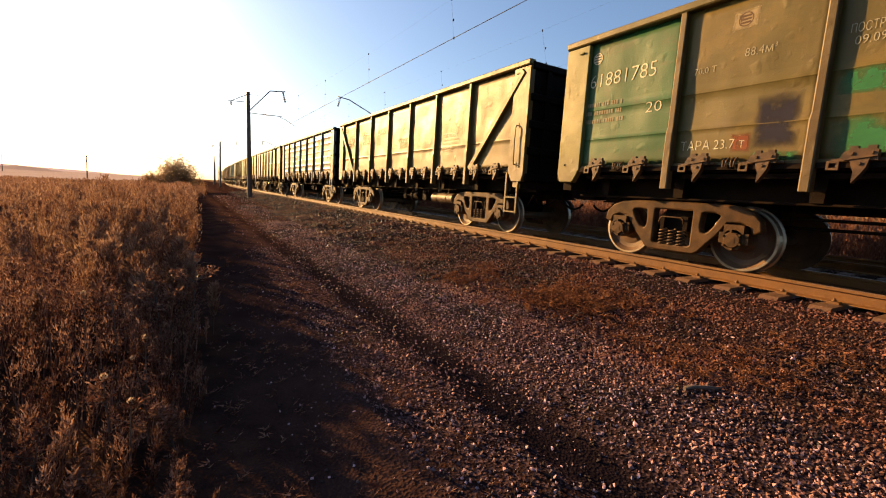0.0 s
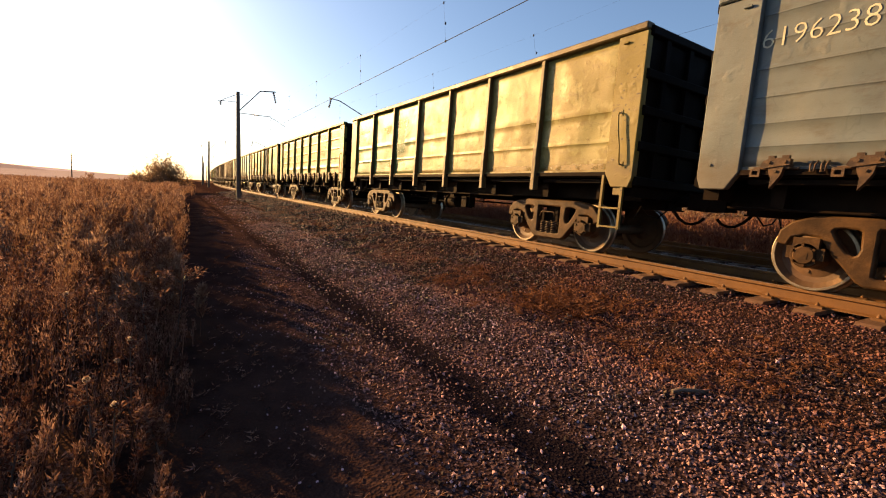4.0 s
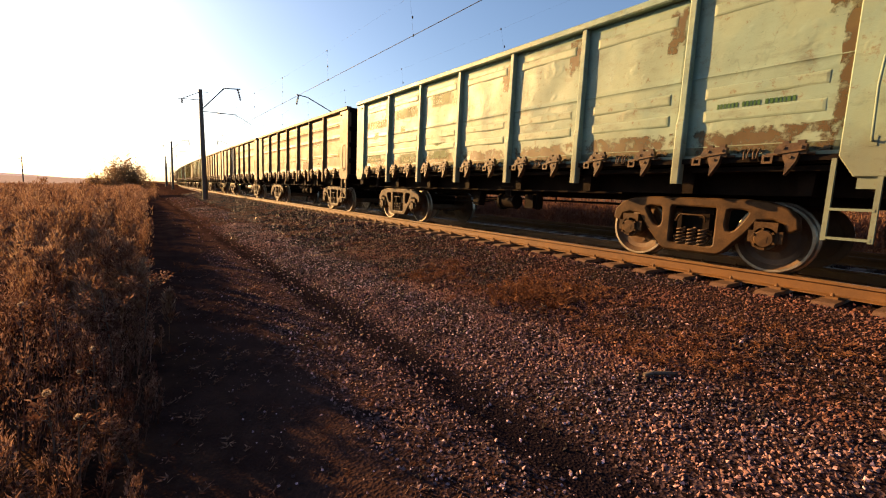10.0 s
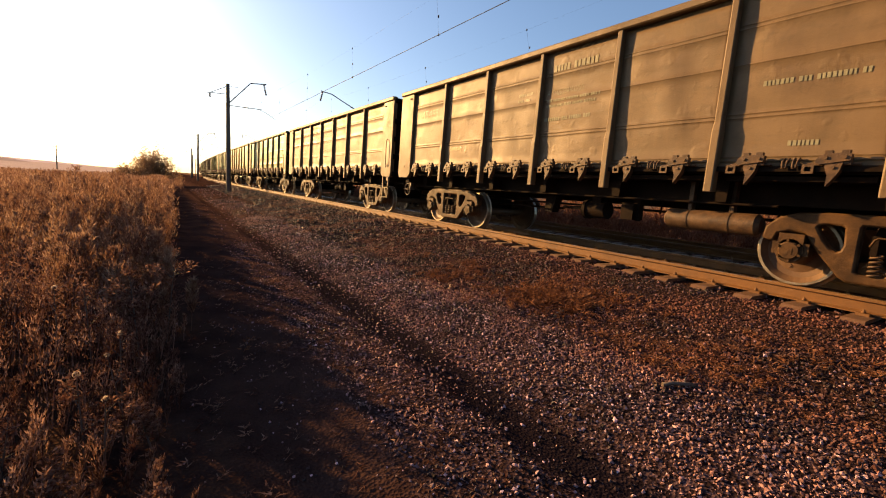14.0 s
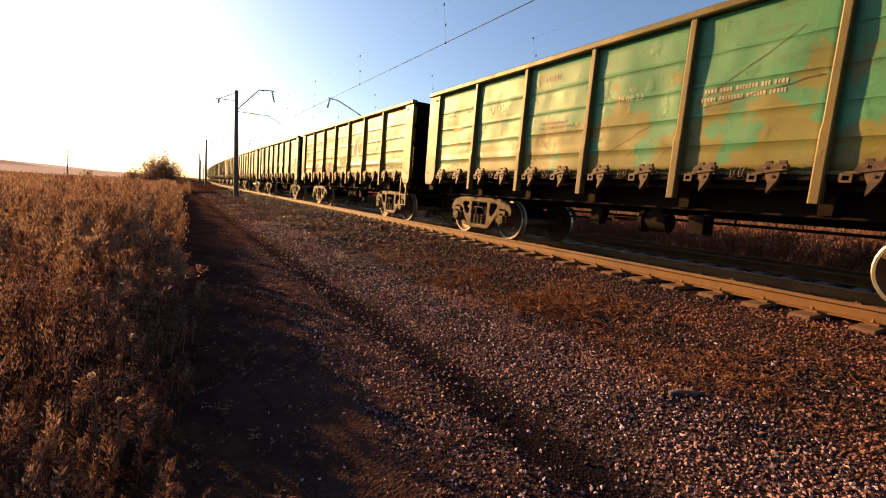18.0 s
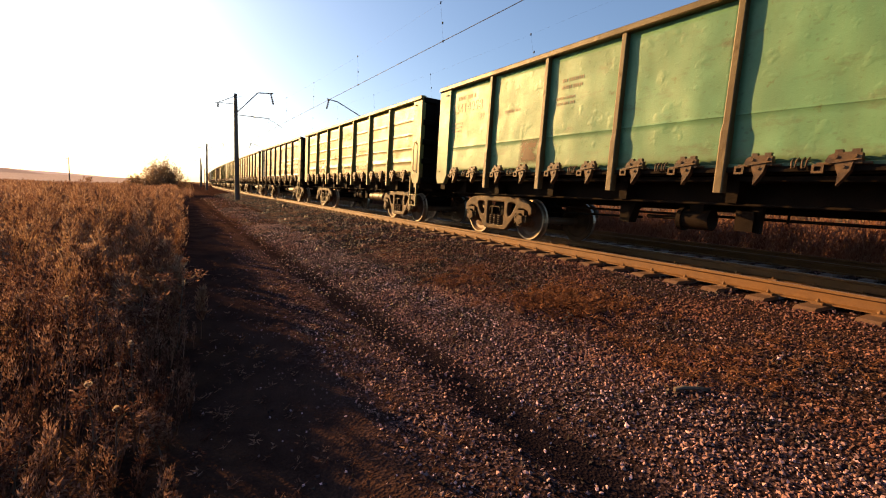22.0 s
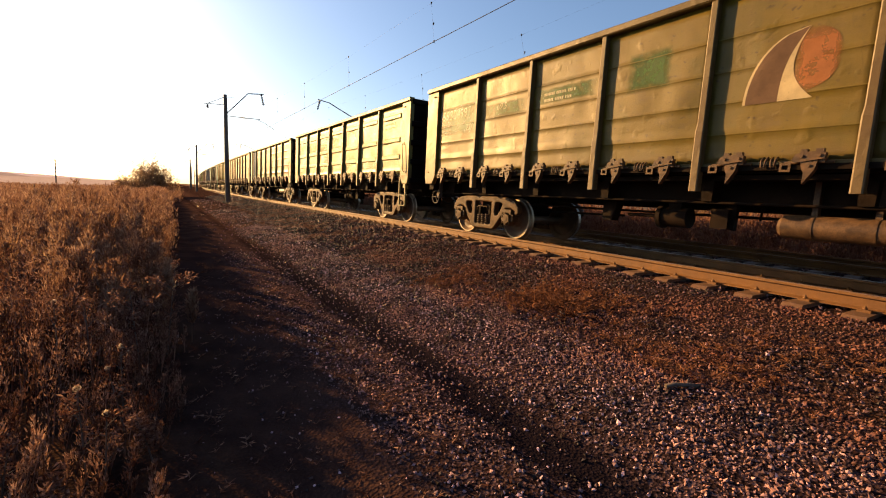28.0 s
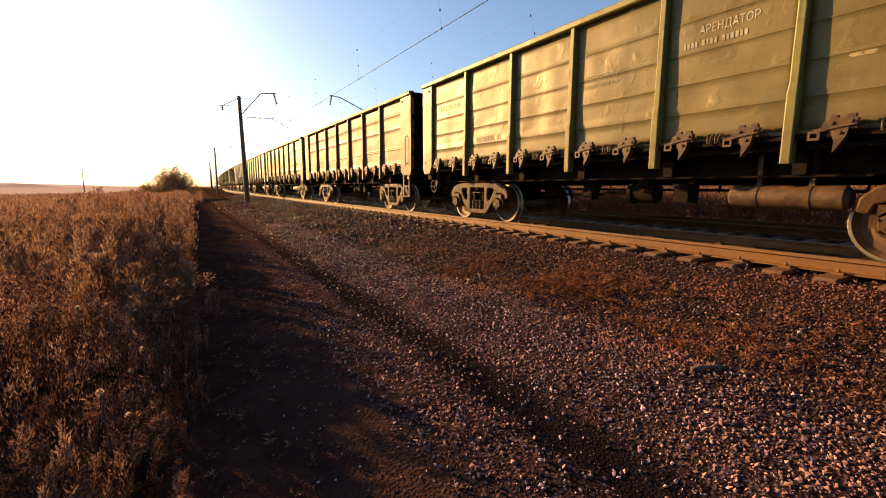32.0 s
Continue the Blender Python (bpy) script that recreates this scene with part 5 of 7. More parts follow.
def marks_6(w):
    patch(w, 4.32, 5.92, 2.74, 2.98, C_DKGREEN, lift=0.052)
    letters(w, "53436911", 5.88, 2.86, 0.24, WHITE_INK, 1.30)
    patch(w, 5.0, 5.3, 2.40, 2.62, C_DKGREEN, lift=0.052)
    letters(w, "20", 5.26, 2.50, 0.15, WHITE_INK, 0.22)
    patch(w, 4.75, 5.85, 1.70, 1.98, C_DKGREEN, lift=0.052)
    bars(w, 5.5, 1.76, 0.7, 0.2, 2, WHITE_INK)
    patch(w, 2.7, 4.05, 2.85, 3.15, C_DKGREEN, lift=0.052)
    letters(w, "69.5т", 4.0, 3.02, 0.13, WHITE_INK, 0.32)
    letters(w, "88м³", 3.2, 3.08, 0.13, WHITE_INK, 0.28)
    patch(w, 3.35, 3.65, 2.45, 2.68, C_DKGREEN, lift=0.052)
    patch(w, 2.66, 3.7, 1.62, 1.92, C_DKGREEN, lift=0.052)
    letters(w, "ТАРА 24.0т", 3.5, 1.72, 0.13, WHITE_INK, 0.75)
    patch(w, 1.15, 2.2, 2.95, 3.3, C_DKGREEN, lift=0.052)
    letters(w, "ПОСТРОЕН", 2.12, 3.22, 0.11, WHITE_INK, 0.5)
    letters(w, "22.1204", 2.08, 3.08, 0.11, WHITE_INK, 0.42)
    patch(w, 1.2, 2.2, 1.68, 1.92, C_DKGREEN, lift=0.052)
    bars(w, 2.0, 2.05, 0.6, 0.12, 1, C_DKGREEN)
    bars(w, -4.6, 2.1, 1.0, 0.10, 1, C_DKGREEN)
    for y0, y1 in BAY.values():
        patch(w, y0 + 0.12, y1 - 0.12, 1.47, 1.82, P_RUSTY, name="rust_stain")
        patch(w, y0 + 0.10, y0 + 0.34, 2.9, 3.5, P_RUSTY, name="rust_stain")
    patch(w, -5.99, -5.82, 1.5, 3.45, P_RUSTY, name="rust_stain")


def marks_7(w):
    bars(w, 5.70, 3.38, 0.62, 0.17, 1, FADED_INK)
    letters(w, "63741664", 5.90, 2.93, 0.25, WHITE_INK, 1.32)
    letters(w, "20", 4.82, 2.42, 0.17, WHITE_INK, 0.26)
    bars(w, 5.80, 2.30, 0.45, 0.26, 3, FADED_INK)
    letters(w, "75 т", 4.05, 2.72, 0.12, WHITE_INK, 0.26)
    letters(w, "92м³", 3.50, 2.78, 0.12, WHITE_INK, 0.27)
    letters(w, "120 км/ч", 3.02, 2.82, 0.11, WHITE_INK, 0.40)
    bars(w, 3.98, 2.32, 0.35, 0.12, 1, FADED_INK)
    bars(w, 2.05, 2.45, 0.4, 0.22, 3, FADED_INK)
    bars(w, -1.05, 3.22, 1.0, 0.2, 1, OCHRE_INK)
    letters(w, "СРОЧНЫЙ ВОЗВРАТ", -2.80, 2.56, 0.11, WHITE_INK, 0.98)
    letters(w, "АВТОРЕЖИМ", -3.3, 1.82, 0.08, FADED_INK, 0.4)
    bars(w, -3.3, 1.72, 0.9, 0.08, 1, FADED_INK)
    patch(w, -2.2, -1.4, 1.6, 2.0, C_BROWN, lift=0.012)
    patch(w, -5.75, -5.5, 2.0, 2.22, C_CREAM)
    bars(w, -5.53, 2.11, 0.2, 0.1, 2, C_BROWN)
    for y in (0.3, 2.2):
        bars(w, y, 2.15, 0.8, 0.3, 4, FADED_INK)


def marks_8(w):
    letters(w, "45485", 5.5, 2.92, 0.22, WHITE_INK, 0.85)
    bars(w, 1.55, 2.86, 0.45, 0.22, 2, WHITE_INK)
    bars(w, 0.62, 3.28, 1.2, 0.20, 1, GHOST_INK)
    letters(w, "АРЕНДОВАН ООО", 0.7, 2.84, 0.10, GHOST_INK, 0.85)
    bars(w, 0.7, 2.66, 1.35, 0.2, 2, GHOST_INK)
    bars(w, 0.75, 2.36, 1.3, 0.11, 1, GHOST_INK)
    bars(w, -2.95, 2.45, 1.0, 0.1, 1, GHOST_INK)
    bars(w, -3.3, 1.72, 0.4, 0.1, 1, FADED_INK)
    patch(w, 3.4, 4.0, 1.9, 2.0, C_CREAM)


def marks_9(w):
    bars(w, 5.55, 3.32, 0.5, 0.15, 1, FADED_INK)
    letters(w, "63606438", 5.90, 2.90, 0.25, WHITE_INK, 1.32)
    letters(w, "20", 4.85, 2.32, 0.17, WHITE_INK, 0.25)
    letters(w, "ПР", 5.72, 2.40, 0.08, WHITE_INK, 0.10)
    letters(w, "29.05.2026", 5.82, 2.30, 0.09, WHITE_INK, 0.42)
    letters(w, "ПРОБЕГ", 5.78, 2.20, 0.08, WHITE_INK, 0.28)
    letters(w, "75 т", 4.05, 2.78, 0.11, WHITE_INK, 0.26)
    bars(w, 3.9, 2.34, 0.36, 0.14, 1, WHITE_INK)
    letters(w, "92м³", 3.55, 2.76, 0.12, WHITE_INK, 0.3)
    letters(w, "120км/ч", 3.05, 2.76, 0.11, WHITE_INK, 0.4)
    letters(w, "ПОСТРОЕН УВЗ", 1.72, 3.32, 0.11, WHITE_INK, 0.65)
    letters(w, "29.05.2018", 1.62, 3.18, 0.11, WHITE_INK, 0.5)
    letters(w, "КР", 1.58, 2.92, 0.11, WHITE_INK, 0.13)
    letters(w, "29.05.2034", 1.62, 2.80, 0.11, WHITE_INK, 0.5)
    letters(w, "АРЕНДОВАН", 0.2, 2.98, 0.14, WHITE_INK, 0.75)
    bars(w, 0.5, 2.72, 1.2, 0.4, 4, FADED_INK)
    letters(w, "СОБСТВЕННИК", 0.75, 2.28, 0.12, WHITE_INK, 0.95)
    bars(w, 2.3, 2.22, 0.25, 0.2, 3, WHITE_INK)


def marks_10(w):
    letters(w, "005", 3.75, 2.92, 0.20, WHITE_INK, 0.55)
    bars(w, 2.1, 3.30, 0.5, 0.16, 1, FADED_INK)
    bars(w, 2.1, 2.36, 0.9, 0.26, 3, FADED_INK)
    letters(w, "КР", 0.10, 2.78, 0.09, WHITE_INK, 0.12)
    letters(w, "29.08.23", 0.32, 2.66, 0.10, WHITE_INK, 0.46)
    bars(w, -1.05, 2.52, 1.15, 0.22, 2, WHITE_INK)
    bars(w, -2.9, 3.15, 0.6, 0.10, 1, WHITE_INK)
    patch(w, -5.6, -5.0, 1.65, 1.95, C_CREAM)
    bars(w, 5.55, 2.98, 0.35, 0.10, 1, WHITE_INK)
    bars(w, 4.75, 3.05, 0.35, 0.20, 2, WHITE_INK)
    bars(w, 5.30, 2.62, 0.55, 0.16, 1, OCHRE_INK)
    disc(w, 5.0, 2.30, 0.07, OCHRE_INK)
    letters(w, "ТАРА 23.9т", 5.3, 1.72, 0.11, WHITE_INK, 0.7)
    # thin bare creases where the sheets were struck from inside
    for y, z, y2, z2 in ((-1.0, 2.42, -2.15, 3.18), (0.45, 1.78, -0.35, 2.22), (-4.9, 2.15, -5.5, 2.5), (2.0, 2.15, 1.8, 1.92), (0.55, 2.85, 0.35, 2.55), (-1.0, 2.35, -2.4, 2.58)):
        bm = bmesh.new()
        rng, m = random.Random(int(z * 100)), 9
        pts = [(y + (y2 - y) * i / m, z + (z2 - z) * i / m + rng.uniform(-0.012, 0.012)) for i in range(m + 1)]
        for (a, b), (c, d) in zip(pts, pts[1:]):
            bm.faces.new([bm.verts.new(p) for p in ((skin(a, b) - 0.006, a, b), (skin(c, d) - 0.006, c, d), (skin(c, d) - 0.006, c, d + 0.012), (skin(a, b) - 0.006, a, b + 0.009))])
        hang("scar", mesh_of("scar", bm, LATCH), w, label="thin bare crease in the side sheet")


def marks_11(w):
    letters(w, "59393181", 5.92, 2.90, 0.25, WHITE_INK, 1.25)
    letters(w, "20", 4.62, 2.48, 0.15, FADED_INK, 0.22)
    patch(w, 5.15, 5.95, 2.36, 2.66, C_DKGREEN)
    patch(w, 4.35, 5.95, 2.66, 3.08, C_BROWN, lift=0.016)
    letters(w, "69.5т", 3.55, 3.06, 0.17, WHITE_INK, 0.42)
    patch(w, 2.62, 4.15, 2.86, 3.12, C_BROWN, lift=0.016)
    letters(w, "ПРИПИСАН", 3.95, 2.40, 0.09, FADED_INK, 0.5)
    letters(w, "СТ НОВОШАХТИНСКАЯ СКЖД", 4.1, 2.28, 0.09, FADED_INK, 1.2)
    patch(w, 3.4, 4.0, 1.62, 2.05, C_BROWN)
    letters(w, "ТАРА 24.1т", 3.2, 1.76, 0.10, FADED_INK, 0.5)
    letters(w, "ПОСТР.5", 2.42, 3.20, 0.11, WHITE_INK, 0.35)
    letters(w, "02.04.2011", 2.42, 3.06, 0.12, WHITE_INK, 0.45)
    patch(w, 0.98, 2.42, 2.95, 3.2, C_BROWN, lift=0.016)
    patch(w, 0.98, 2.45, 1.55, 2.06, C_BROWN, lift=0.016)
    letters(w, "ПРИПИСАН", 1.95, 2.42, 0.11, FADED_INK, 0.5)
    letters(w, "СТ НОВОШАХТИНСКАЯ СКЖД", 2.4, 2.30, 0.10, FADED_INK, 1.35)
    letters(w, "ДР 1176", 2.05, 2.0, 0.12, WHITE_INK, 0.35)
    letters(w, "24 07 19-21", 2.25, 1.86, 0.12, WHITE_INK, 0.55)
    letters(w, "ПРОБЕГ", 2.12, 1.74, 0.10, WHITE_INK, 0.35)
    bars(w, 1.45, 1.86, 0.3, 0.26, 3, WHITE_INK)
    patch(w, -0.6, 0.3, 1.7, 2.3, C_DKGREEN)
    patch(w, -0.1, 0.25, 2.8, 3.1, C_BROWN)
    bars(w, 0.3, 2.6, 0.4, 0.2, 2, WHITE_INK)
    bars(w, 0.4, 2.25, 0.9, 0.16, 2, FADED_INK)
    patch(w, -6.0, -4.5, 1.65, 1.92, C_DKGREEN, lift=0.016)
    crescent(w, -1.05, C_NAVY, WHITE_INK, C_SALMON)
    letters(w, "Н", -2.72, 2.75, 0.34, C_BROWN, 0.40)
    letters(w, "С", -3.55, 2.75, 0.34, C_BROWN, 0.40)
    bars(w, -2.8, 2.36, 1.0, 0.18, 2, FADED_INK)
    bm = bmesh.new()
    for a, b in zip([(6.05, 1.55), (6.05, 1.95), (6.0, 1.95), (6.2, 2.2), (6.4, 1.95), (6.34, 1.95), (6.34, 1.55)], [(6.05, 1.95), (6.0, 1.95), (6.2, 2.2), (6.4, 1.95), (6.34, 1.95), (6.34, 1.55), (6.05, 1.55)]):
        bm_tube(bm, (XS - 0.078, *a), (XS - 0.078, *b), 0.007, None, 4)
    hang("sign", mesh_of("sign", bm, C_BROWN), w, label="thin outline of an arrow")


def crescent(w, y, dark, light, warm):
    """A sail emblem: a dark sail with a light rim, a light crescent beside it and a faded warm disc."""
    y0, z0, n = y - 0.30, 2.20, 18
    rows = [i / n for i in range(n + 1)]
    left = [y0 - 0.58 * (1 - sqrt(max(0.0, 1 - f * f))) for f in rows]
    one = [min(a, y0 - 0.34 - 0.24 * f ** 2.5) for a, f in zip(left, rows)]
    two = [min(a, y0 - 0.46 - (0.12 if f > 0.5 else 0.22) * ((f - 0.5) / 0.5) ** 2) for a, f in zip(one, rows)]
    right = [min(a, y0 - 0.64 - sqrt(max(0.0, 0.26 ** 2 - (0.62 * f - 0.34) ** 2))) for a, f in zip(two, rows)]
    m = 6
    for a, b, mt in (([p + 0.03 for p in left], left, light), (left, one, dark), (one, two, light), (two, right, faded(warm))):
        bm = bmesh.new()
        grid = []
        for p, q, f in zip(a, b, rows):
            line = [p + (q - p) * k / m for k in range(m + 1)]
            grid.append([bm.verts.new((skin(c, z0 + 0.8 * f) - 0.006, c, z0 + 0.8 * f)) for c in line])
        for r0, r1 in zip(grid, grid[1:]):
            for k in range(m):
                bm.faces.new((r0[k], r1[k], r1[k + 1], r0[k + 1]))
        bmesh.ops.remove_doubles(bm, verts=bm.verts, dist=1e-5)
        hang("emblem", mesh_of("emblem", bm, mt), w, label="part of a painted sail emblem")


def marks_12(w):
    bars(w, 5.7, 3.32, 0.8, 0.16, 1, FADED_INK)
    letters(w, "53414058", 5.93, 3.06, 0.25, WHITE_INK, 1.28)
    letters(w, "20", 4.75, 2.78, 0.16, WHITE_INK, 0.22)
    bars(w, 5.95, 2.62, 0.50, 0.28, 3, WHITE_INK)
    patch(w, 2.64, 3.25, 1.60, 2.15, C_BROWN)
    bars(w, 3.8, 2.76, 0.5, 0.1, 1, FADED_INK)
    bars(w, 2.2, 3.05, 0.6, 0.25, 2, FADED_INK)
    bars(w, 2.3, 2.75, 0.5, 0.2, 2, FADED_INK)
    patch(w, -5.7, -5.4, 1.75, 1.95, C_CREAM)
    patch(w, -5.66, -5.44, 1.79, 1.91, C_BROWN, lift=0.028)


def marks_13(w):
    bars(w, 5.55, 3.30, 0.6, 0.12, 1, C_TEAL)
    bars(w, 5.95, 2.92, 0.35, 0.16, 1, WHITE_INK)
    bars(w, 5.55, 2.52, 0.5, 0.16, 1, WHITE_INK)
    letters(w, "ТАРА 23.85т", 5.35, 1.72, 0.12, WHITE_INK, 0.8)
    letters(w, "61181046", 4.05, 2.92, 0.25, WHITE_INK, 1.15)
    letters(w, "20", 3.55, 2.42, 0.15, WHITE_INK, 0.22)
    letters(w, "СРОЧНЫЙ ВОЗВРАТ", 3.85, 2.22, 0.09, FADED_INK, 0.75)
    letters(w, "СТ ОЛТЬЕВО МОСК", 3.9, 2.10, 0.09, FADED_INK, 0.78)
    patch(w, 3.5, 4.1, 1.65, 2.0, C_BROWN)
    patch(w, 2.66, 3.3, 1.65, 2.0, C_TEAL)
    letters(w, "69.5т", 2.4, 2.98, 0.11, WHITE_INK, 0.27)
    letters(w, "88м³", 1.45, 3.08, 0.12, WHITE_INK, 0.26)
    letters(w, "ПРИПИСАН", 2.0, 2.42, 0.11, FADED_INK, 0.5)
    letters(w, "СТ ОЛТЬЕВО МОСК", 2.25, 2.28, 0.12, FADED_INK, 0.95)
    patch(w, -0.65, 0.55, 2.88, 3.22, C_DKGREEN)
    patch(w, -0.55, 0.25, 2.95, 3.12, C_LIGHT, lift=0.026)
    letters(w, "25.08.23", 0.15, 2.66, 0.12, WHITE_INK, 0.4)
    patch(w, 0.2, 0.75, 1.62, 1.95, C_LIGHT, lift=0.016)
    letters(w, "СОБСТВЕННИК", -1.0, 2.38, 0.11, WHITE_INK, 0.55)
    bars(w, -1.6, 2.38, 0.6, 0.1, 1, WHITE_INK)
    bars(w, -1.2, 2.26, 0.9, 0.08, 1, FADED_INK)
    patch(w, -2.35, -1.0, 1.65, 2.05, P_MOSS, lift=0.014)


def marks_14(w):
    patch(w, -4.1, -2.65, 1.62, 2.46, C_LIGHT, lift=0.02, skew=0.05)
    patch(w, 4.4, 5.9, 2.2, 2.9, C_LIGHT, lift=0.02)
    bars(w, 5.8, 2.95, 1.2, 0.22, 1, FADED_INK)
    patch(w, -5.7, -5.3, 1.5, 1.6, C_LIGHT)


def marks_15(w):
    patch(w, 4.35, 5.90, 2.40, 3.12, C_TEALISH, skew=0.06)
    letters(w, "20", 4.75, 2.55, 0.16, WHITE_INK, 0.24)
    bars(w, 5.85, 2.55, 0.55, 0.28, 3, WHITE_INK)
    letters(w, "55930499", 5.92, 2.90, 0.24, WHITE_INK, 1.2)
    letters(w, "69.5", 3.6, 2.86, 0.14, WHITE_INK, 0.32)
    patch(w, 2.66, 4.1, 2.66, 2.96, C_DKGREEN, lift=0.016)
    patch(w, 0.98, 2.4, 2.72, 3.0, C_DKGREEN, lift=0.016)
    bars(w, 2.2, 2.84, 0.8, 0.22, 2, WHITE_INK)
    patch(w, -0.3, 0.4, 2.6, 3.2, C_DKGREEN, lift=0.016)
    crescent(w, -1.02, C_BROWN, C_CREAM, C_SALMON)
    letters(w, "Н", -2.75, 2.70, 0.30, P_RUSTY, 0.36)
    letters(w, "С", -3.5, 2.75, 0.30, P_RUSTY, 0.36)
    patch(w, -5.1, -4.95, 1.9, 2.05, C_CREAM)
    patch(w, -5.1, -4.95, 1.7, 1.8, C_CREAM)
    patch(w, -4.4, -4.3, 1.6, 1.72, C_CREAM)


def marks_16(w):
    bars(w, 5.75, 3.32, 0.95, 0.15, 1, FADED_INK)
    letters(w, "60606803", 5.90, 2.98, 0.26, FADED_INK, 1.3)
    letters(w, "20", 4.82, 2.60, 0.17, WHITE_INK, 0.25)
    bars(w, 5.65, 1.72, 0.7, 0.28, 3, WHITE_INK)
    patch(w, 5.0, 5.85, 1.6, 1.8, C_LIGHT, lift=0.014)
    letters(w, "68 т", 3.0, 2.95, 0.15, FADED_INK, 0.35)
    bars(w, 3.6, 1.70, 0.3, 0.1, 1, WHITE_INK)
    letters(w, "23.04.20-2", 1.8, 3.08, 0.11, WHITE_INK, 0.5)
    bars(w, 2.1, 1.75, 0.25, 0.2, 3, WHITE_INK)
    bars(w, 0.5, 2.62, 0.9, 0.36, 2, FADED_INK)
    bars(w, -4.55, 3.02, 0.9, 0.26, 2, WHITE_INK)
    patch(w, 2.9, 4.0, 2.66, 3.12, C_LIGHT, lift=0.016)
    patch(w, 1.3, 2.3, 2.62, 2.95, C_TEALISH, lift=0.016)
    patch(w, -0.1, 0.45, 2.66, 3.1, C_TEALISH, lift=0.016)
    patch(w, 0.45, 0.72, 2.66, 3.1, C_LIGHT, lift=0.016)
    patch(w, -0.75, -0.35, 2.66, 3.16, P_RUSTY, lift=0.016)
    patch(w, 0.95, 1.8, 2.10, 2.44, P_RUSTY, lift=0.016)
    patch(w, -2.4, -1.0, 1.55, 1.95, P_SAGE, lift=0.016)
    patch(w, -2.1, -1.15, 2.66, 3.16, P_SAGE, lift=0.016)
    patch(w, -4.1, -2.7, 1.7, 1.96, P_SAGE, lift=0.016)
    patch(w, -6.38, -6.05, 1.45, 1.62, C_CREAM, lift=0.08)


def marks_17(w):
    bars(w, 3.9, 1.95, 1.1, 0.2, 1, FADED_INK)
    letters(w, "СОБСТВЕННИК", 0.55, 2.66, 0.10, FADED_INK, 0.75)
    bars(w, 0.65, 2.54, 0.9, 0.1, 1, FADED_INK)
    letters(w, "АРЕНДАТОР", -1.35, 2.92, 0.11, WHITE_INK, 0.72)
    bars(w, -1.15, 2.76, 1.0, 0.12, 1, WHITE_INK)
    patch(w, -3.2, -2.95, 2.2, 2.24, C_CREAM)
    bars(w, 5.6, 2.9, 1.1, 0.22, 1, FADED_INK)


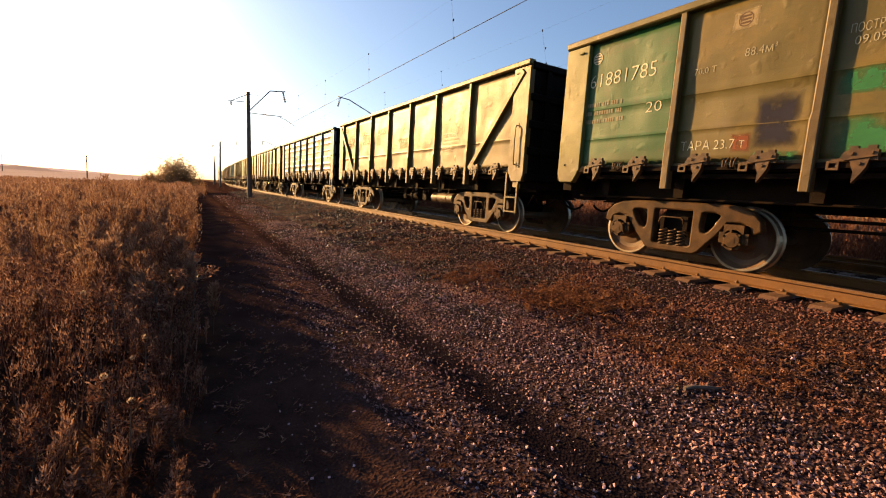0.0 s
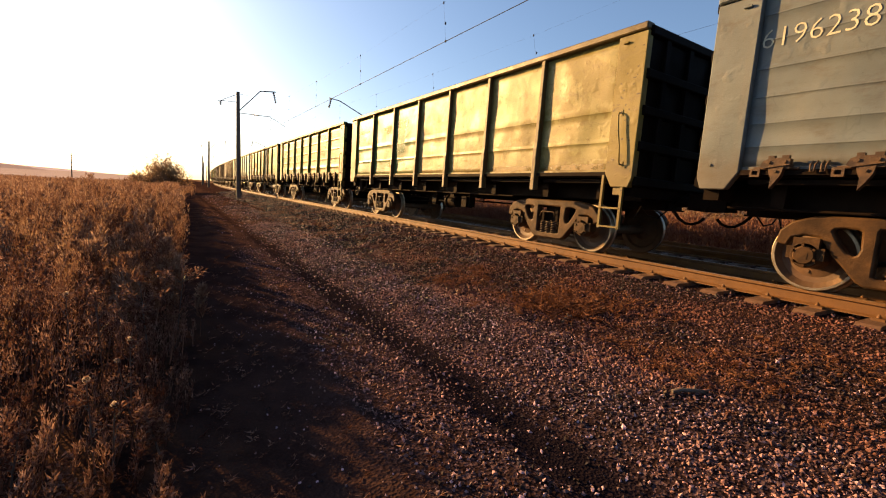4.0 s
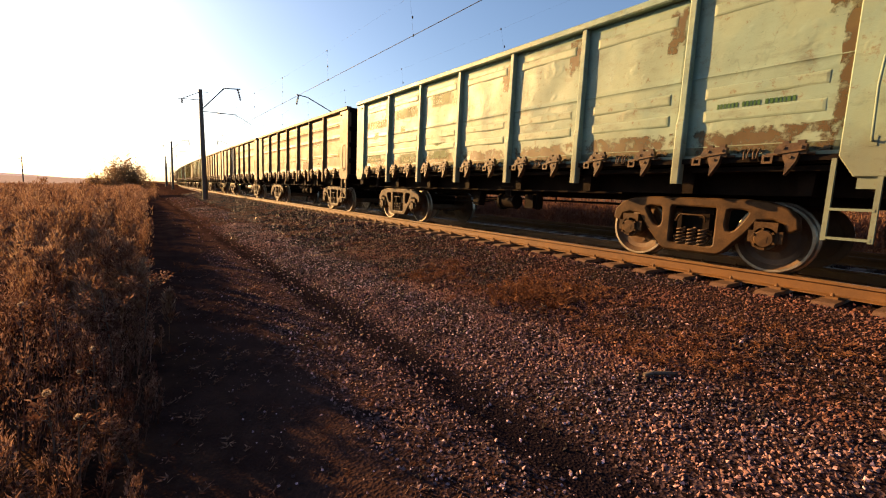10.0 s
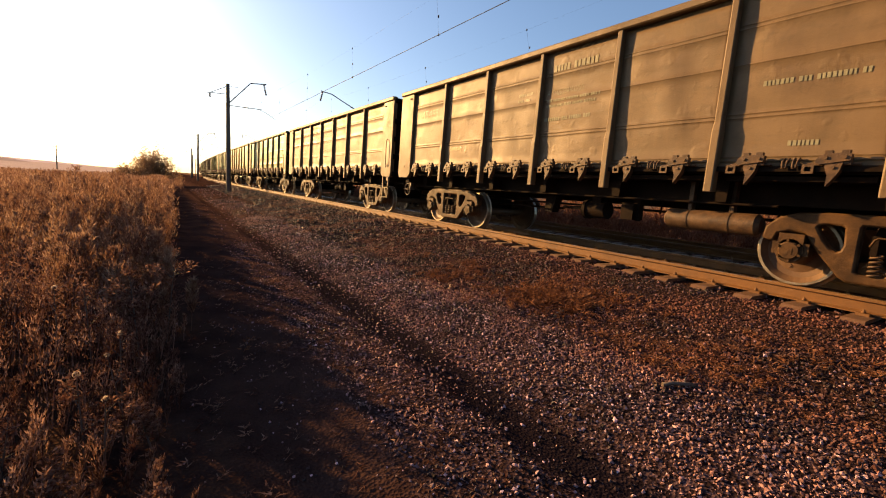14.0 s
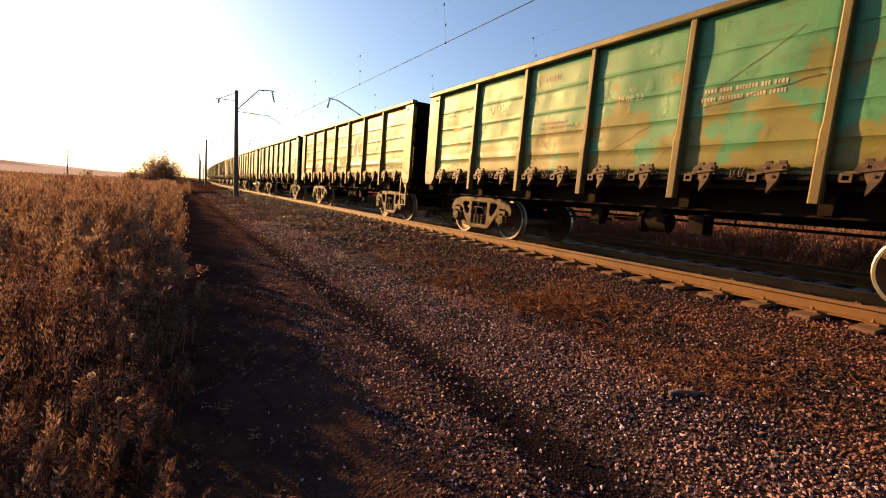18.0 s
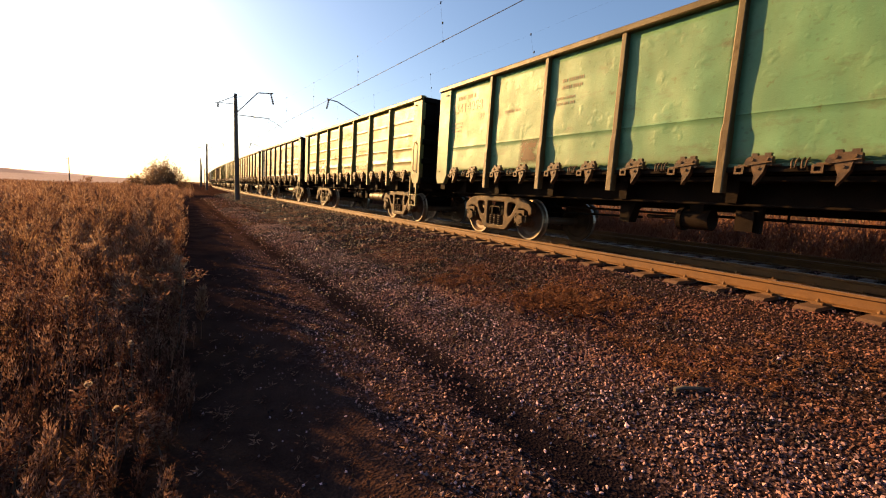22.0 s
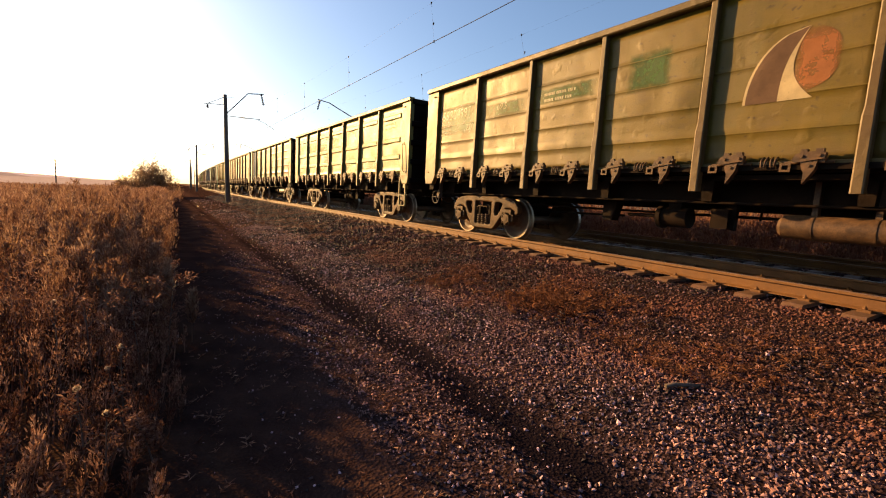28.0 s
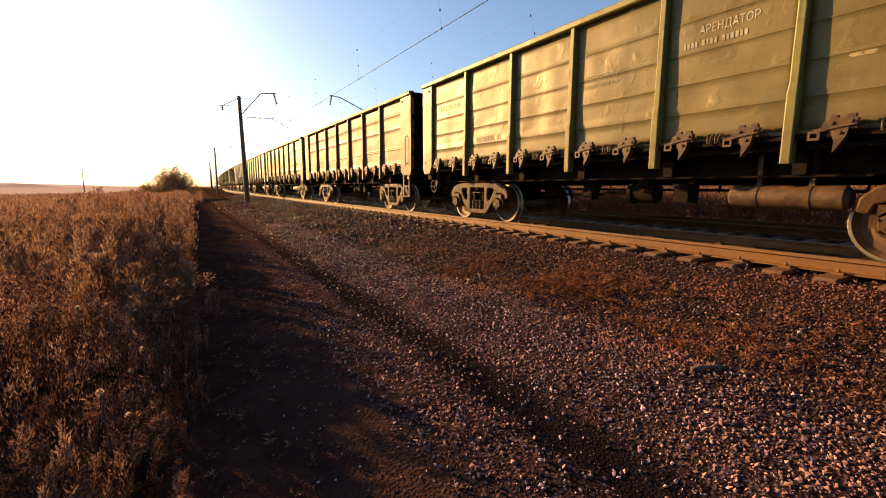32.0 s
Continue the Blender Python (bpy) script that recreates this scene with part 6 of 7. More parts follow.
SPECS = [
    dict(label="weathered olive-brown open wagon with green patches and white stencils", style="plain2", body=P_BROWN, bays={6: P_GREEN}, corner=P_KHAKI, trim=P_RUSTY, rim=P_DRAB, braced=False, marks=marks_0, dents=1, wheel=False),
    dict(label="dented brown open wagon with diagonal end braces", style="plain", body=P_BROWN2, corner=P_BROWN2, trim=P_BROWN, braced=True, marks=marks_1, dents=2, depth=0.022),
    dict(label="grey-green open wagon with close horizontal seams", style="lined", body=P_GREY, braced=False, marks=marks_2, dents=3, rail=1, wheel=False),
    dict(label="patchy green open wagon with peeling cream paint and no hatches", style="plain2", body=P_PEEL, bays={4: P_MIXGREEN, 5: P_MIXGREEN, 6: P_MIXGREEN}, corner=P_OCHRE, trim=P_RUSTY, rim=P_RUSTY, braced=False, marks=marks_3, dents=4, depth=0.03, latches=False, rail=1),
    dict(label="yellow-green open wagon with a striped ochre emblem", style="seamed", body=P_LIME, braced=False, marks=marks_4, dents=5),
    dict(label="ochre open wagon with orange patches and worn paint", style="seamed", body=P_OCHRE, bays={4: P_OLIVE, 3: P_OLIVE}, corner=P_OCHRE, trim=P_OCHRE, braced=False, marks=marks_5, dents=6, rail=2, wheel=True),
    dict(label="pale green open wagon with pressed ribs and dark green stencil fields", style="ribbed", rib=0.013, body=P_PALE, braced=False, marks=marks_6, dents=7),
    dict(label="clean tan open wagon with double seams and white stencils", style="double", body=P_TAN, braced=False, marks=marks_7, dents=8, depth=0.008, hl=6.68, square=True, wheel=False),
    dict(label="tan open wagon with dents and double seams", style="double", body=P_TAN2, corner=P_TAN, braced=False, marks=marks_8, dents=9, depth=0.016, hl=6.68, square=True, wheel=True),
    dict(label="brown-tan open wagon with white stencils and double seams", style="double", body=P_TAN2, braced=False, marks=marks_9, dents=8, depth=0.008, hl=6.68, square=True, wheel=True),
    dict(label="turquoise and ochre open wagon with rusty gouges", style="seamed", body=P_TURQ, corner=P_GOLD, trim=P_BROWN, braced=False, marks=marks_10, dents=10, depth=0.024, rail=1, wheel=False),
    dict(label="mustard-yellow open wagon with a sail emblem and brown fields", style="seamed", body=P_YELLOW, braced=False, marks=marks_11, dents=11, rail=2, wheel=False),
    dict(label="sage green open wagon with rusty posts and flaking paint", style="plain", body=P_SAGE, trim=P_RUSTY, corner=P_SAGE, rim=P_RUSTY, braced=False, marks=marks_12, dents=12, depth=0.022, wheel=False),
    dict(label="khaki open wagon with horizontal seams and white stencils", style="seamed", body=P_KHAKI, braced=False, marks=marks_13, dents=13, wheel=False),
    dict(label="worn brown and green open wagon with pressed ribs", style="ribbed", rib=0.013, body=P_WORN, bays={2: P_RUSTY}, trim=P_RUSTY, corner=P_DRAB, braced=False, marks=marks_14, dents=14, depth=0.02, wheel=True),
    dict(label="golden ochre open wagon with a faded sail emblem", style="seamed", body=P_GOLD, trim=P_RUSTY, braced=False, marks=marks_15, dents=15, wheel=True),
    dict(label="moss green and ochre open wagon with pressed ribs", style="ribbed", body=P_MOSS, bays={6: P_SAGE, 5: P_SAGE}, corner=P_KHAKI, trim=P_BROWN, braced=False, marks=marks_16, dents=16, depth=0.02, wheel=False, rail=1),
    dict(label="drab tan open wagon with seams and faint stencils", style="seamed", body=P_DRAB, trim=P_KHAKI, braced=False, marks=marks_17, dents=17, rail=1, wheel=True),
]
# the wagons still to come, far up the line
FAR = [7, 5, 12, 2, 9, 4, 0, 13, 8, 3, 15, 1, 14]
WAGONS = {}
WAGONS[-1] = build_wagon(-1, dict(SPECS[13], marks=lambda w: None))
for _k, _s in enumerate(SPECS):
    WAGONS[_k] = build_wagon(_k, _s)
for _i, _s in enumerate(FAR):
    WAGONS[18 + _i] = build_wagon(18 + _i, dict(SPECS[_s], marks=lambda w: None))


# ---- stones: loose ballast and gravel ----
def stone_material(name, dark, light, warm):
    n = Nodes(name, 0.8, shine=0.12)
    r = n.island()
    r2 = n.maths("POWER", n.step(r, 0.25, 1.0), 3.0)
    color = n.mix(r2, dark, light)
    color = n.mix(n.step(n.noise(0.9, 4), 0.45, 0.62), color, n.mix(r2, tuple(c * 0.6 for c in warm), warm))
    return n.done(color, n.step(r, -1.2, 1.6), n.bump(n.noise(120, 3), 0.3, 0.004))


OCTA = np.array([(1, 0, 0), (-1, 0, 0), (0, 1, 0), (0, -1, 0), (0, 0, 1), (0, 0, -1)], float)
OCTA_F = np.array([(0, 2, 4), (2, 1, 4), (1, 3, 4), (3, 0, 4), (2, 0, 5), (1, 2, 5), (3, 1, 5), (0, 3, 5)])


def turns(rng, n):
    """Random rotation matrices."""
    q = rng.normal(size=(n, 4))
    q /= np.linalg.norm(q, axis=1)[:, None]
    w, x, y, z = q.T
    return np.stack([np.stack([1 - 2 * (y * y + z * z), 2 * (x * y - z * w), 2 * (x * z + y * w)], 1),
                     np.stack([2 * (x * y + z * w), 1 - 2 * (x * x + z * z), 2 * (y * z - x * w)], 1),
                     np.stack([2 * (x * z - y * w), 2 * (y * z + x * w), 1 - 2 * (x * x + y * y)], 1)], 1)


def bends(y):
    return 2.5e-4 * np.maximum(0.0, y - 30.0) ** 2


def scatter(name, seed, fields, mt, label):
    """Stones over fields of (x0, x1, y0, y1, per square metre, least and greatest size)."""
    rng = np.random.default_rng(seed)
    places, sizes = [], []
    for x0, x1, y0, y1, per, s0, s1 in fields:
        n = int((x1 - x0) * (y1 - y0) * per)
        y = rng.uniform(y0, y1, n)
        x = rng.uniform(x0, x1, n) + bends(y)
        places.append(np.stack([x, y], 1))
        sizes.append(s0 + (s1 - s0) * rng.random(n) ** 2)
    p, s = np.concatenate(places), np.concatenate(sizes)
    # wheels have pressed the rut nearly bare
    rut = np.exp(-((p[:, 0] - 2.09 - bends(p[:, 1])) / 0.25) ** 4)
    keep = rng.random(len(p)) > 0.80 * rut
    p, s = p[keep], s[keep]
    n = len(p)
    z = np.array([ground_z(x, y) for x, y in p])
    shape = OCTA[None] * rng.uniform(0.65, 1.25, (n, 6, 1)) + rng.normal(0, 0.13, (n, 6, 3))
    shape *= np.stack([rng.uniform(0.8, 1.3, n), rng.uniform(0.6, 1.0, n), rng.uniform(0.5, 0.8, n)], 1)[:, None, :]
    v = np.einsum("nij,nkj->nki", turns(rng, n), shape) * (s * 0.5)[:, None, None]
    v += np.stack([p[:, 0], p[:, 1], z + s * rng.uniform(0.02, 0.25, n)], 1)[:, None, :]
    f = (OCTA_F[None] + 6 * np.arange(n)[:, None, None]).reshape(-1, 3)
    return tagged(new(name, heap(name, v.reshape(-1, 3), f, mt)), label, "stones", kind="stuff")


BALLAST = stone_material("ballast_stone", (0.011, 0.0068, 0.0075), (0.225, 0.129, 0.129), (0.21, 0.086, 0.059))
GRAVEL = stone_material("gravel_stone", (0.013, 0.0085, 0.010), (0.62, 0.416, 0.46), (0.40, 0.21, 0.18))
scatter("ballast", 1, [(3.3, 6.35, -0.5, 5, 1250, 0.014, 0.048), (3.4, 6.35, 5, 10, 850, 0.02, 0.060), (3.6, 6.35, 10, 24, 340, 0.035, 0.10), (4.2, 6.35, 24, 60, 90, 0.07, 0.15),
                       (6.3, 14.0, -1, 16, 70, 0.04, 0.08), (6.3, 14.0, 16, 40, 30, 0.05, 0.09)], BALLAST, "dark reddish crushed ballast stones on the bank")
scatter("gravel", 2, [(1.95, 3.7, 0.4, 5, 1500, 0.011, 0.040), (3.7, 5.2, 0.2, 5, 160, 0.015, 0.045), (1.95, 3.6, 5, 10, 1000, 0.016, 0.046), (2.0, 3.6, 10, 18, 420, 0.022, 0.060),
                      (2.1, 4.0, 18, 30, 110, 0.03, 0.08), (2.1, 4.5, 30, 50, 14, 0.05, 0.11), (1.1, 1.95, 0.5, 5, 820, 0.010, 0.040), (1.1, 1.95, 5, 11, 220, 0.014, 0.042),
                      (1.1, 2.0, 11, 26, 16, 0.025, 0.05), (0.55, 1.1, 0.6, 7, 170, 0.008, 0.03), (0.05, 0.55, 0.8, 6, 45, 0.008, 0.025)], GRAVEL,
        "grey and brown gravel beside the rutted path")


# ---- plants ----
def leafy(name, colours, through=0.45, rough=0.8):
    """Dry plant tissue that the low sun shines through."""
    n = Nodes(name, rough, shine=0.0)
    r = n.island()
    color = n.mix(n.step(n.noise(3.4, 4), 0.38, 0.62), n.mix(r, colours[0], colours[1]), n.mix(r, colours[1], colours[2]))
    n.done(color)
    tr = n.t.nodes.new("ShaderNodeBsdfTranslucent")
    n.put(tr.inputs[0], color)
    mx = n.t.nodes.new("ShaderNodeMixShader")
    mx.inputs[0].default_value = through
    n.t.links.new(n.b.outputs[0], mx.inputs[1])
    n.t.links.new(tr.outputs[0], mx.inputs[2])
    n.t.links.new(mx.outputs[0], n.t.nodes["Material Output"].inputs[0])
    return n.mat


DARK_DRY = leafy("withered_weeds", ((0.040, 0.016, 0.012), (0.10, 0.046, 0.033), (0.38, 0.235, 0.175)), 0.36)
RUSSET = leafy("russet_weeds", ((0.10, 0.045, 0.030), (0.19, 0.09, 0.058), (0.26, 0.145, 0.09)), 0.4)
DRY = leafy("dry_weeds", ((0.085, 0.041, 0.030), (0.18, 0.097, 0.066), (0.37, 0.25, 0.165)), 0.38)
RED = leafy("dead_leaves", ((0.05, 0.021, 0.013), (0.12, 0.053, 0.030), (0.22, 0.11, 0.062)), 0.25)
BUSHY = leafy("bush_leaves", ((0.13, 0.08, 0.045), (0.22, 0.14, 0.08), (0.30, 0.20, 0.12)), 0.5)
BARK = simple("bark_grey", (0.16, 0.13, 0.11), (0.08, 0.06, 0.05), 6, 0.85, 0, 0.4, 40)
FLUFF = leafy("seed_fluff", ((0.36, 0.29, 0.22), (0.44, 0.36, 0.28), (0.5, 0.42, 0.33)), 0.5)


def plumes(name, seed, roots, heights, tufts, leaf, mt, label, base=0.35, spread=0.075, up=(0.9, 4.5)):
    """Tall dry weeds: a thin stem each, and a plume of small leaves on its upper part."""
    rng = np.random.default_rng(seed)
    n = len(roots)
    z = np.array([ground_z(x, y) for x, y in roots])
    root = np.column_stack([roots, z])
    lean = rng.normal(0, 0.10, (n, 2)) * heights[:, None]
    lean[:, 0] += 0.03
    tip = root + np.column_stack([lean, heights])
    # stems: three-sided, tapering to a point
    a = rng.uniform(0, 2 * pi, n)
    r = 0.0035 + 0.003 * rng.random(n)
    vs = [root + np.column_stack([r * np.cos(a + k * 2.0944), r * np.sin(a + k * 2.0944), np.zeros(n)]) for k in range(3)] + [tip]
    stem_v = np.stack(vs, 1).reshape(-1, 3)
    i = 4 * np.arange(n)
    stem_f = np.concatenate([np.stack([i, i + 1, i + 3], 1), np.stack([i + 1, i + 2, i + 3], 1), np.stack([i + 2, i, i + 3], 1)])
    # leaves: slim triangles that stand off the stem and point up and out
    m = n * tufts
    u = base + (1 - base) * rng.random(m) ** 0.8
    who = np.repeat(np.arange(n), tufts)
    curve = (u ** 1.6)[:, None]
    c = root[who] + np.column_stack([lean[who], np.zeros(m)]) * curve
    c[:, 2] = root[who, 2] + heights[who] * u
    width = spread * (0.35 + 0.9 * np.sin(np.clip((u - base) / (1 - base), 0, 1) * pi) ** 0.7) * heights[who]
    th = rng.uniform(0, 2 * pi, m)
    off = rng.random(m) * width
    c[:, 0] += off * np.cos(th)
    c[:, 1] += off * np.sin(th)
    c[:, 2] += off * 0.5
    d = np.column_stack([np.cos(th), np.sin(th), rng.uniform(*up, m)])
    d /= np.linalg.norm(d, axis=1)[:, None]
    side = np.cross(d, rng.normal(size=(m, 3)))
    side /= np.linalg.norm(side, axis=1)[:, None]
    size = leaf * rng.uniform(0.5, 1.5, m)
    lv = np.stack([c - side * (size * 0.15)[:, None], c + side * (size * 0.15)[:, None], c + d * size[:, None]], 1).reshape(-1, 3)
    lf = len(stem_v) + np.arange(3 * m).reshape(-1, 3)
    me = heap(name, np.concatenate([stem_v, lv]), np.concatenate([stem_f, lf]), mt)
    return tagged(new(name, me), label, "weeds", kind="stuff")


def field(rng, x0, x1, y0, y1, per):
    n = int((x1 - x0) * (y1 - y0) * per)
    return np.column_stack([rng.uniform(x0, x1, n), rng.uniform(y0, y1, n)])


def verge(rng, x0, y0, y1, per, edge):
    """Roots left of the path's ragged edge."""
    p = field(rng, x0, edge + 0.5, y0, y1, per)
    limit = edge + 0.10 * np.sin(p[:, 1] * 1.7) + 0.08 * np.sin(p[:, 1] * 4.1 + 1) + bends(p[:, 1])
    return p[p[:, 0] < limit]


def build_weeds():
    rng = np.random.default_rng(11)
    p = np.concatenate([verge(rng, -5.0, 4.4, 13.0, 13, 0.05), verge(rng, -0.9, 4.2, 13.0, 9, 0.05)])
    clump = np.array([noise.noise((x * 2.1, y * 1.6, 9)) for x, y in p])
    p, clump = p[clump > -0.10], clump[clump > -0.10]
    h = rng.uniform(0.80, 1.30, len(p)) + 0.5 * clump - 0.25 * np.clip((p[:, 0] + 0.5) / 0.55, 0, 1)
    h *= np.clip(0.60 + 0.40 * (p[:, 1] - 4.4) / 2.4, 0.60, 1.0)
    h *= np.where(p[:, 0] < -0.2 * p[:, 1], 0.72, 1.0)
    plumes("tall_weeds", 12, p, h, 520, 0.040, DRY, "tall dry brown weeds with feathery plumes", 0.36, 0.085)
    # darker dry leaves fill the gaps lower down
    q = verge(rng, -5.0, 4.0, 13.0, 40, 0.0)
    plumes("low_weeds", 19, q, rng.uniform(0.35, 0.75, len(q)), 60, 0.035, DARK_DRY, "darker dry undergrowth between the taller weeds", 0.1, 0.16, (0.1, 1.6))
    p = np.concatenate([verge(rng, -7.0, 13.0, 40.0, 14, 0.15), verge(rng, -0.8, 13.0, 60.0, 32, 0.18)])
    clump = np.array([noise.noise((x * 0.8, y * 0.5, 2)) for x, y in p])
    plumes("tall_weeds", 13, p, rng.uniform(0.72, 1.05, len(p)) + 0.2 * clump, 30, 0.09, DRY, "tall dry weeds along the path further off", 0.28, 0.09)
    p = np.concatenate([field(rng, -16, -5, 2.5, 13, 14), field(rng, -8, 1.5, 40, 75, 5), field(rng, -40, -7, 13, 75, 4)])
    far = (p[:, 1] > 13)
    plumes("tall_weeds", 14, p, rng.uniform(0.8, 1.25, len(p)) * np.where(far & (p[:, 0] < -7), 0.42, 0.7), 20, 0.11, DRY, "tall dry weeds in the open field", 0.15, 0.2)
    p = verge(rng, -5.0, 1.2, 4.6, 80, 0.10)
    h = np.clip(rng.uniform(0.26, 0.62, len(p)) + 0.35 * (p[:, 1] - 2.6) / 1.7, 0.3, 1.2) + 0.3 * np.clip((-1.2 - p[:, 0]) / 2, 0, 1)
    h *= 1 - 0.6 * np.clip((p[:, 0] + 0.75) / 0.7, 0, 1)
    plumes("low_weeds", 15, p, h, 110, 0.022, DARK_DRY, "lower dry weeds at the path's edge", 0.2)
    p = np.concatenate([field(rng, 13.5, 15.2, -6, 40, 40), field(rng, 15.2, 24, -8, 24, 12), field(rng, 15.2, 32, 24, 70, 7)])
    p[:, 0] += bends(p[:, 1])
    plumes("tall_weeds", 16, p, rng.uniform(0.7, 1.2, len(p)), 24, 0.12, RUSSET, "tall reddish dry weeds beyond the second track", 0.15, 0.2)
    p = field(rng, -0.35, 1.5, 0.9, 9, 26)
    plumes("dead_grass", 18, p, rng.uniform(0.015, 0.04, len(p)), 9, 0.03, DARK_DRY, "scattered dry stalks and leaf litter on the path", 0.0, 1.2, (-0.1, 0.6))
    # short dead grass and litter on the bank
    p = np.concatenate([field(rng, 3.3, 5.3, 0.6, 9, 80), field(rng, 3.3, 5.0, 9, 26, 26), field(rng, 0.3, 1.3, 4, 20, 6), field(rng, 2.5, 4.6, 26, 60, 8)])
    tuft = np.column_stack([rng.normal(4.55, 0.34, 240), rng.normal(4.05, 0.40, 240)])
    plumes("dead_grass", 21, tuft, rng.uniform(0.04, 0.11, 240), 16, 0.055, RED, "orange tuft of dead grass on the bank", 0.0, 0.9, (-0.1, 0.9))
    keep = np.array([noise.noise((x * 1.1, y * 0.9, 5)) + 0.5 * noise.noise((x * 3.1, y * 2.7, 6)) > (0.12 if x > 3.9 else 0.3) for x, y in p])
    p = p[keep]
    plumes("dead_grass", 17, p, rng.uniform(0.02, 0.06, len(p)), 16, 0.040, RED, "short dead grass and reddish litter on the gravel", 0.0, 0.9, (-0.1, 0.9))


build_weeds()


def fallen_stick(x, y, turn, long):
    """A short broken stick lying in the litter."""
    st = thing("fallen_stick", "dark broken stick lying in dead grass", "stick", at=pose(x, y, ground_z(x, y) + 0.012, 0, 0, turn))
    bm = bmesh.new()
    bm_strip(bm, [(-long / 2, 0, 0.0), (-long * 0.2, 0.012, 0.012), (long * 0.15, -0.006, 0.018), (long / 2, 0.01, 0.004)], 0.017, 7)
    bark = part("branch", bm, BARK, st)
    bm = bmesh.new()
    bm_tube(bm, (long * 0.1, 0, 0.016), (long * 0.25, 0.06, 0.045), 0.008, 0.004, 6)
    part("twig", bm, BARK, bark)


fallen_stick(4.18, 3.62, 24.0, 0.42)
fallen_stick(3.55, 1.75, -30.0, 0.30)


def dry_weed(x, y, h, seed, head):
    """A single weed near the path: stem, twigs, curled leaves and maybe a pale seed head."""
    rng = random.Random(seed)
    z = ground_z(x, y)
    w = thing("dry_weed", "dry brown weed with curled leaves" + (" and a pale fluffy seed head" if head else " in a leafy clump"), "weed", "weeds at the path's edge", pose(x, y, z))
    bm = bmesh.new()
    tips = []
    top = Vector((rng.uniform(-0.08, 0.08), rng.uniform(-0.08, 0.08), h))
    bm_tube(bm, (0, 0, -0.02), top * 0.55, 0.006, 0.004, 5)
    bm_tube(bm, top * 0.55, top, 0.004, 0.002, 5)
    for i in range(7 if head else 12):
        u = rng.uniform(0.3, 0.98)
        a = rng.uniform(0, 2 * pi)
        s = top * u
        e = s + Vector((cos(a), sin(a), rng.uniform(0.4, 1.2))) * rng.uniform(0.06, 0.16) * h * 1.4
        bm_tube(bm, s, e, 0.0025, 0.0012, 4)
        tips += [s.lerp(e, k) for k in (0.5, 0.8, 1.0)]
    part("stem", bm, BARK, w)["kind"] = "stuff"
    bm = bmesh.new()
    for t in tips + [top] * 3:
        for _ in range(6 if head else 12):
            a, b = rng.uniform(0, 2 * pi), rng.uniform(-0.5, 1.0)
            d = Vector((cos(a), sin(a), b)).normalized() * rng.uniform(0.012, 0.034)
            o = t + Vector((rng.gauss(0, 0.014), rng.gauss(0, 0.014), rng.gauss(0, 0.014)))
            sd = d.cross(Vector((rng.gauss(0, 1), rng.gauss(0, 1), 1))).normalized() * rng.uniform(0.004, 0.008)
            up = Vector((0, 0, rng.uniform(-0.008, 0.008)))
            vs = [bm.verts.new(p) for p in (o, o + d * 0.5 + sd + up, o + d, o + d * 0.5 - sd + up)]
            bm.faces.new(vs)
    part("leaves", bm, DARK_DRY, w)["kind"] = "stuff"
    if head:
        bm = bmesh.new()
        c = top + Vector((0, 0, 0.01))
        for _ in range(120):
            d = Vector((rng.gauss(0, 1), rng.gauss(0, 1), rng.gauss(0, 1))).normalized()
            e = c + d * rng.uniform(0.009, 0.018)
            sd = d.orthogonal().normalized() * 0.003
            bm.faces.new([bm.verts.new(p) for p in (c + d * 0.004, e + sd, e - sd)])
        part("seed_head", bm, FLUFF, w, "pale fluffy seed head")
    return w


for _i, (_x, _y, _z, _hd) in enumerate([(-0.22, 3.17, -0.18, 1), (-0.33, 2.59, -0.15, 1), (-0.25, 2.47, -0.24, 1), (-0.21, 3.10, -0.27, 1), (-0.59, 3.7, 0.03, 1),
                                        (-0.42, 3.75, 0.02, 0), (-0.50, 1.75, -0.36, 0), (-0.62, 1.62, -0.33, 0), (-0.33, 1.55, -0.47, 0), (-0.78, 1.95, -0.28, 0), (-0.95, 2.35, 0.0, 0),
                                        (-0.85, 2.9, -0.05, 0), (-0.12, 1.95, -0.45, 0), (-0.40, 2.1, -0.35, 0), (-0.60, 2.35, -0.25, 0), (-0.15, 3.9, 0.05, 0), (0.02, 4.4, 0.15, 0),
                                        (-0.05, 2.6, -0.4, 0), (-0.36, 1.32, -0.50, 0), (-0.52, 1.38, -0.42, 0)]):
    dry_weed(_x, _y, _z - GROUND, 40 + _i, _hd)


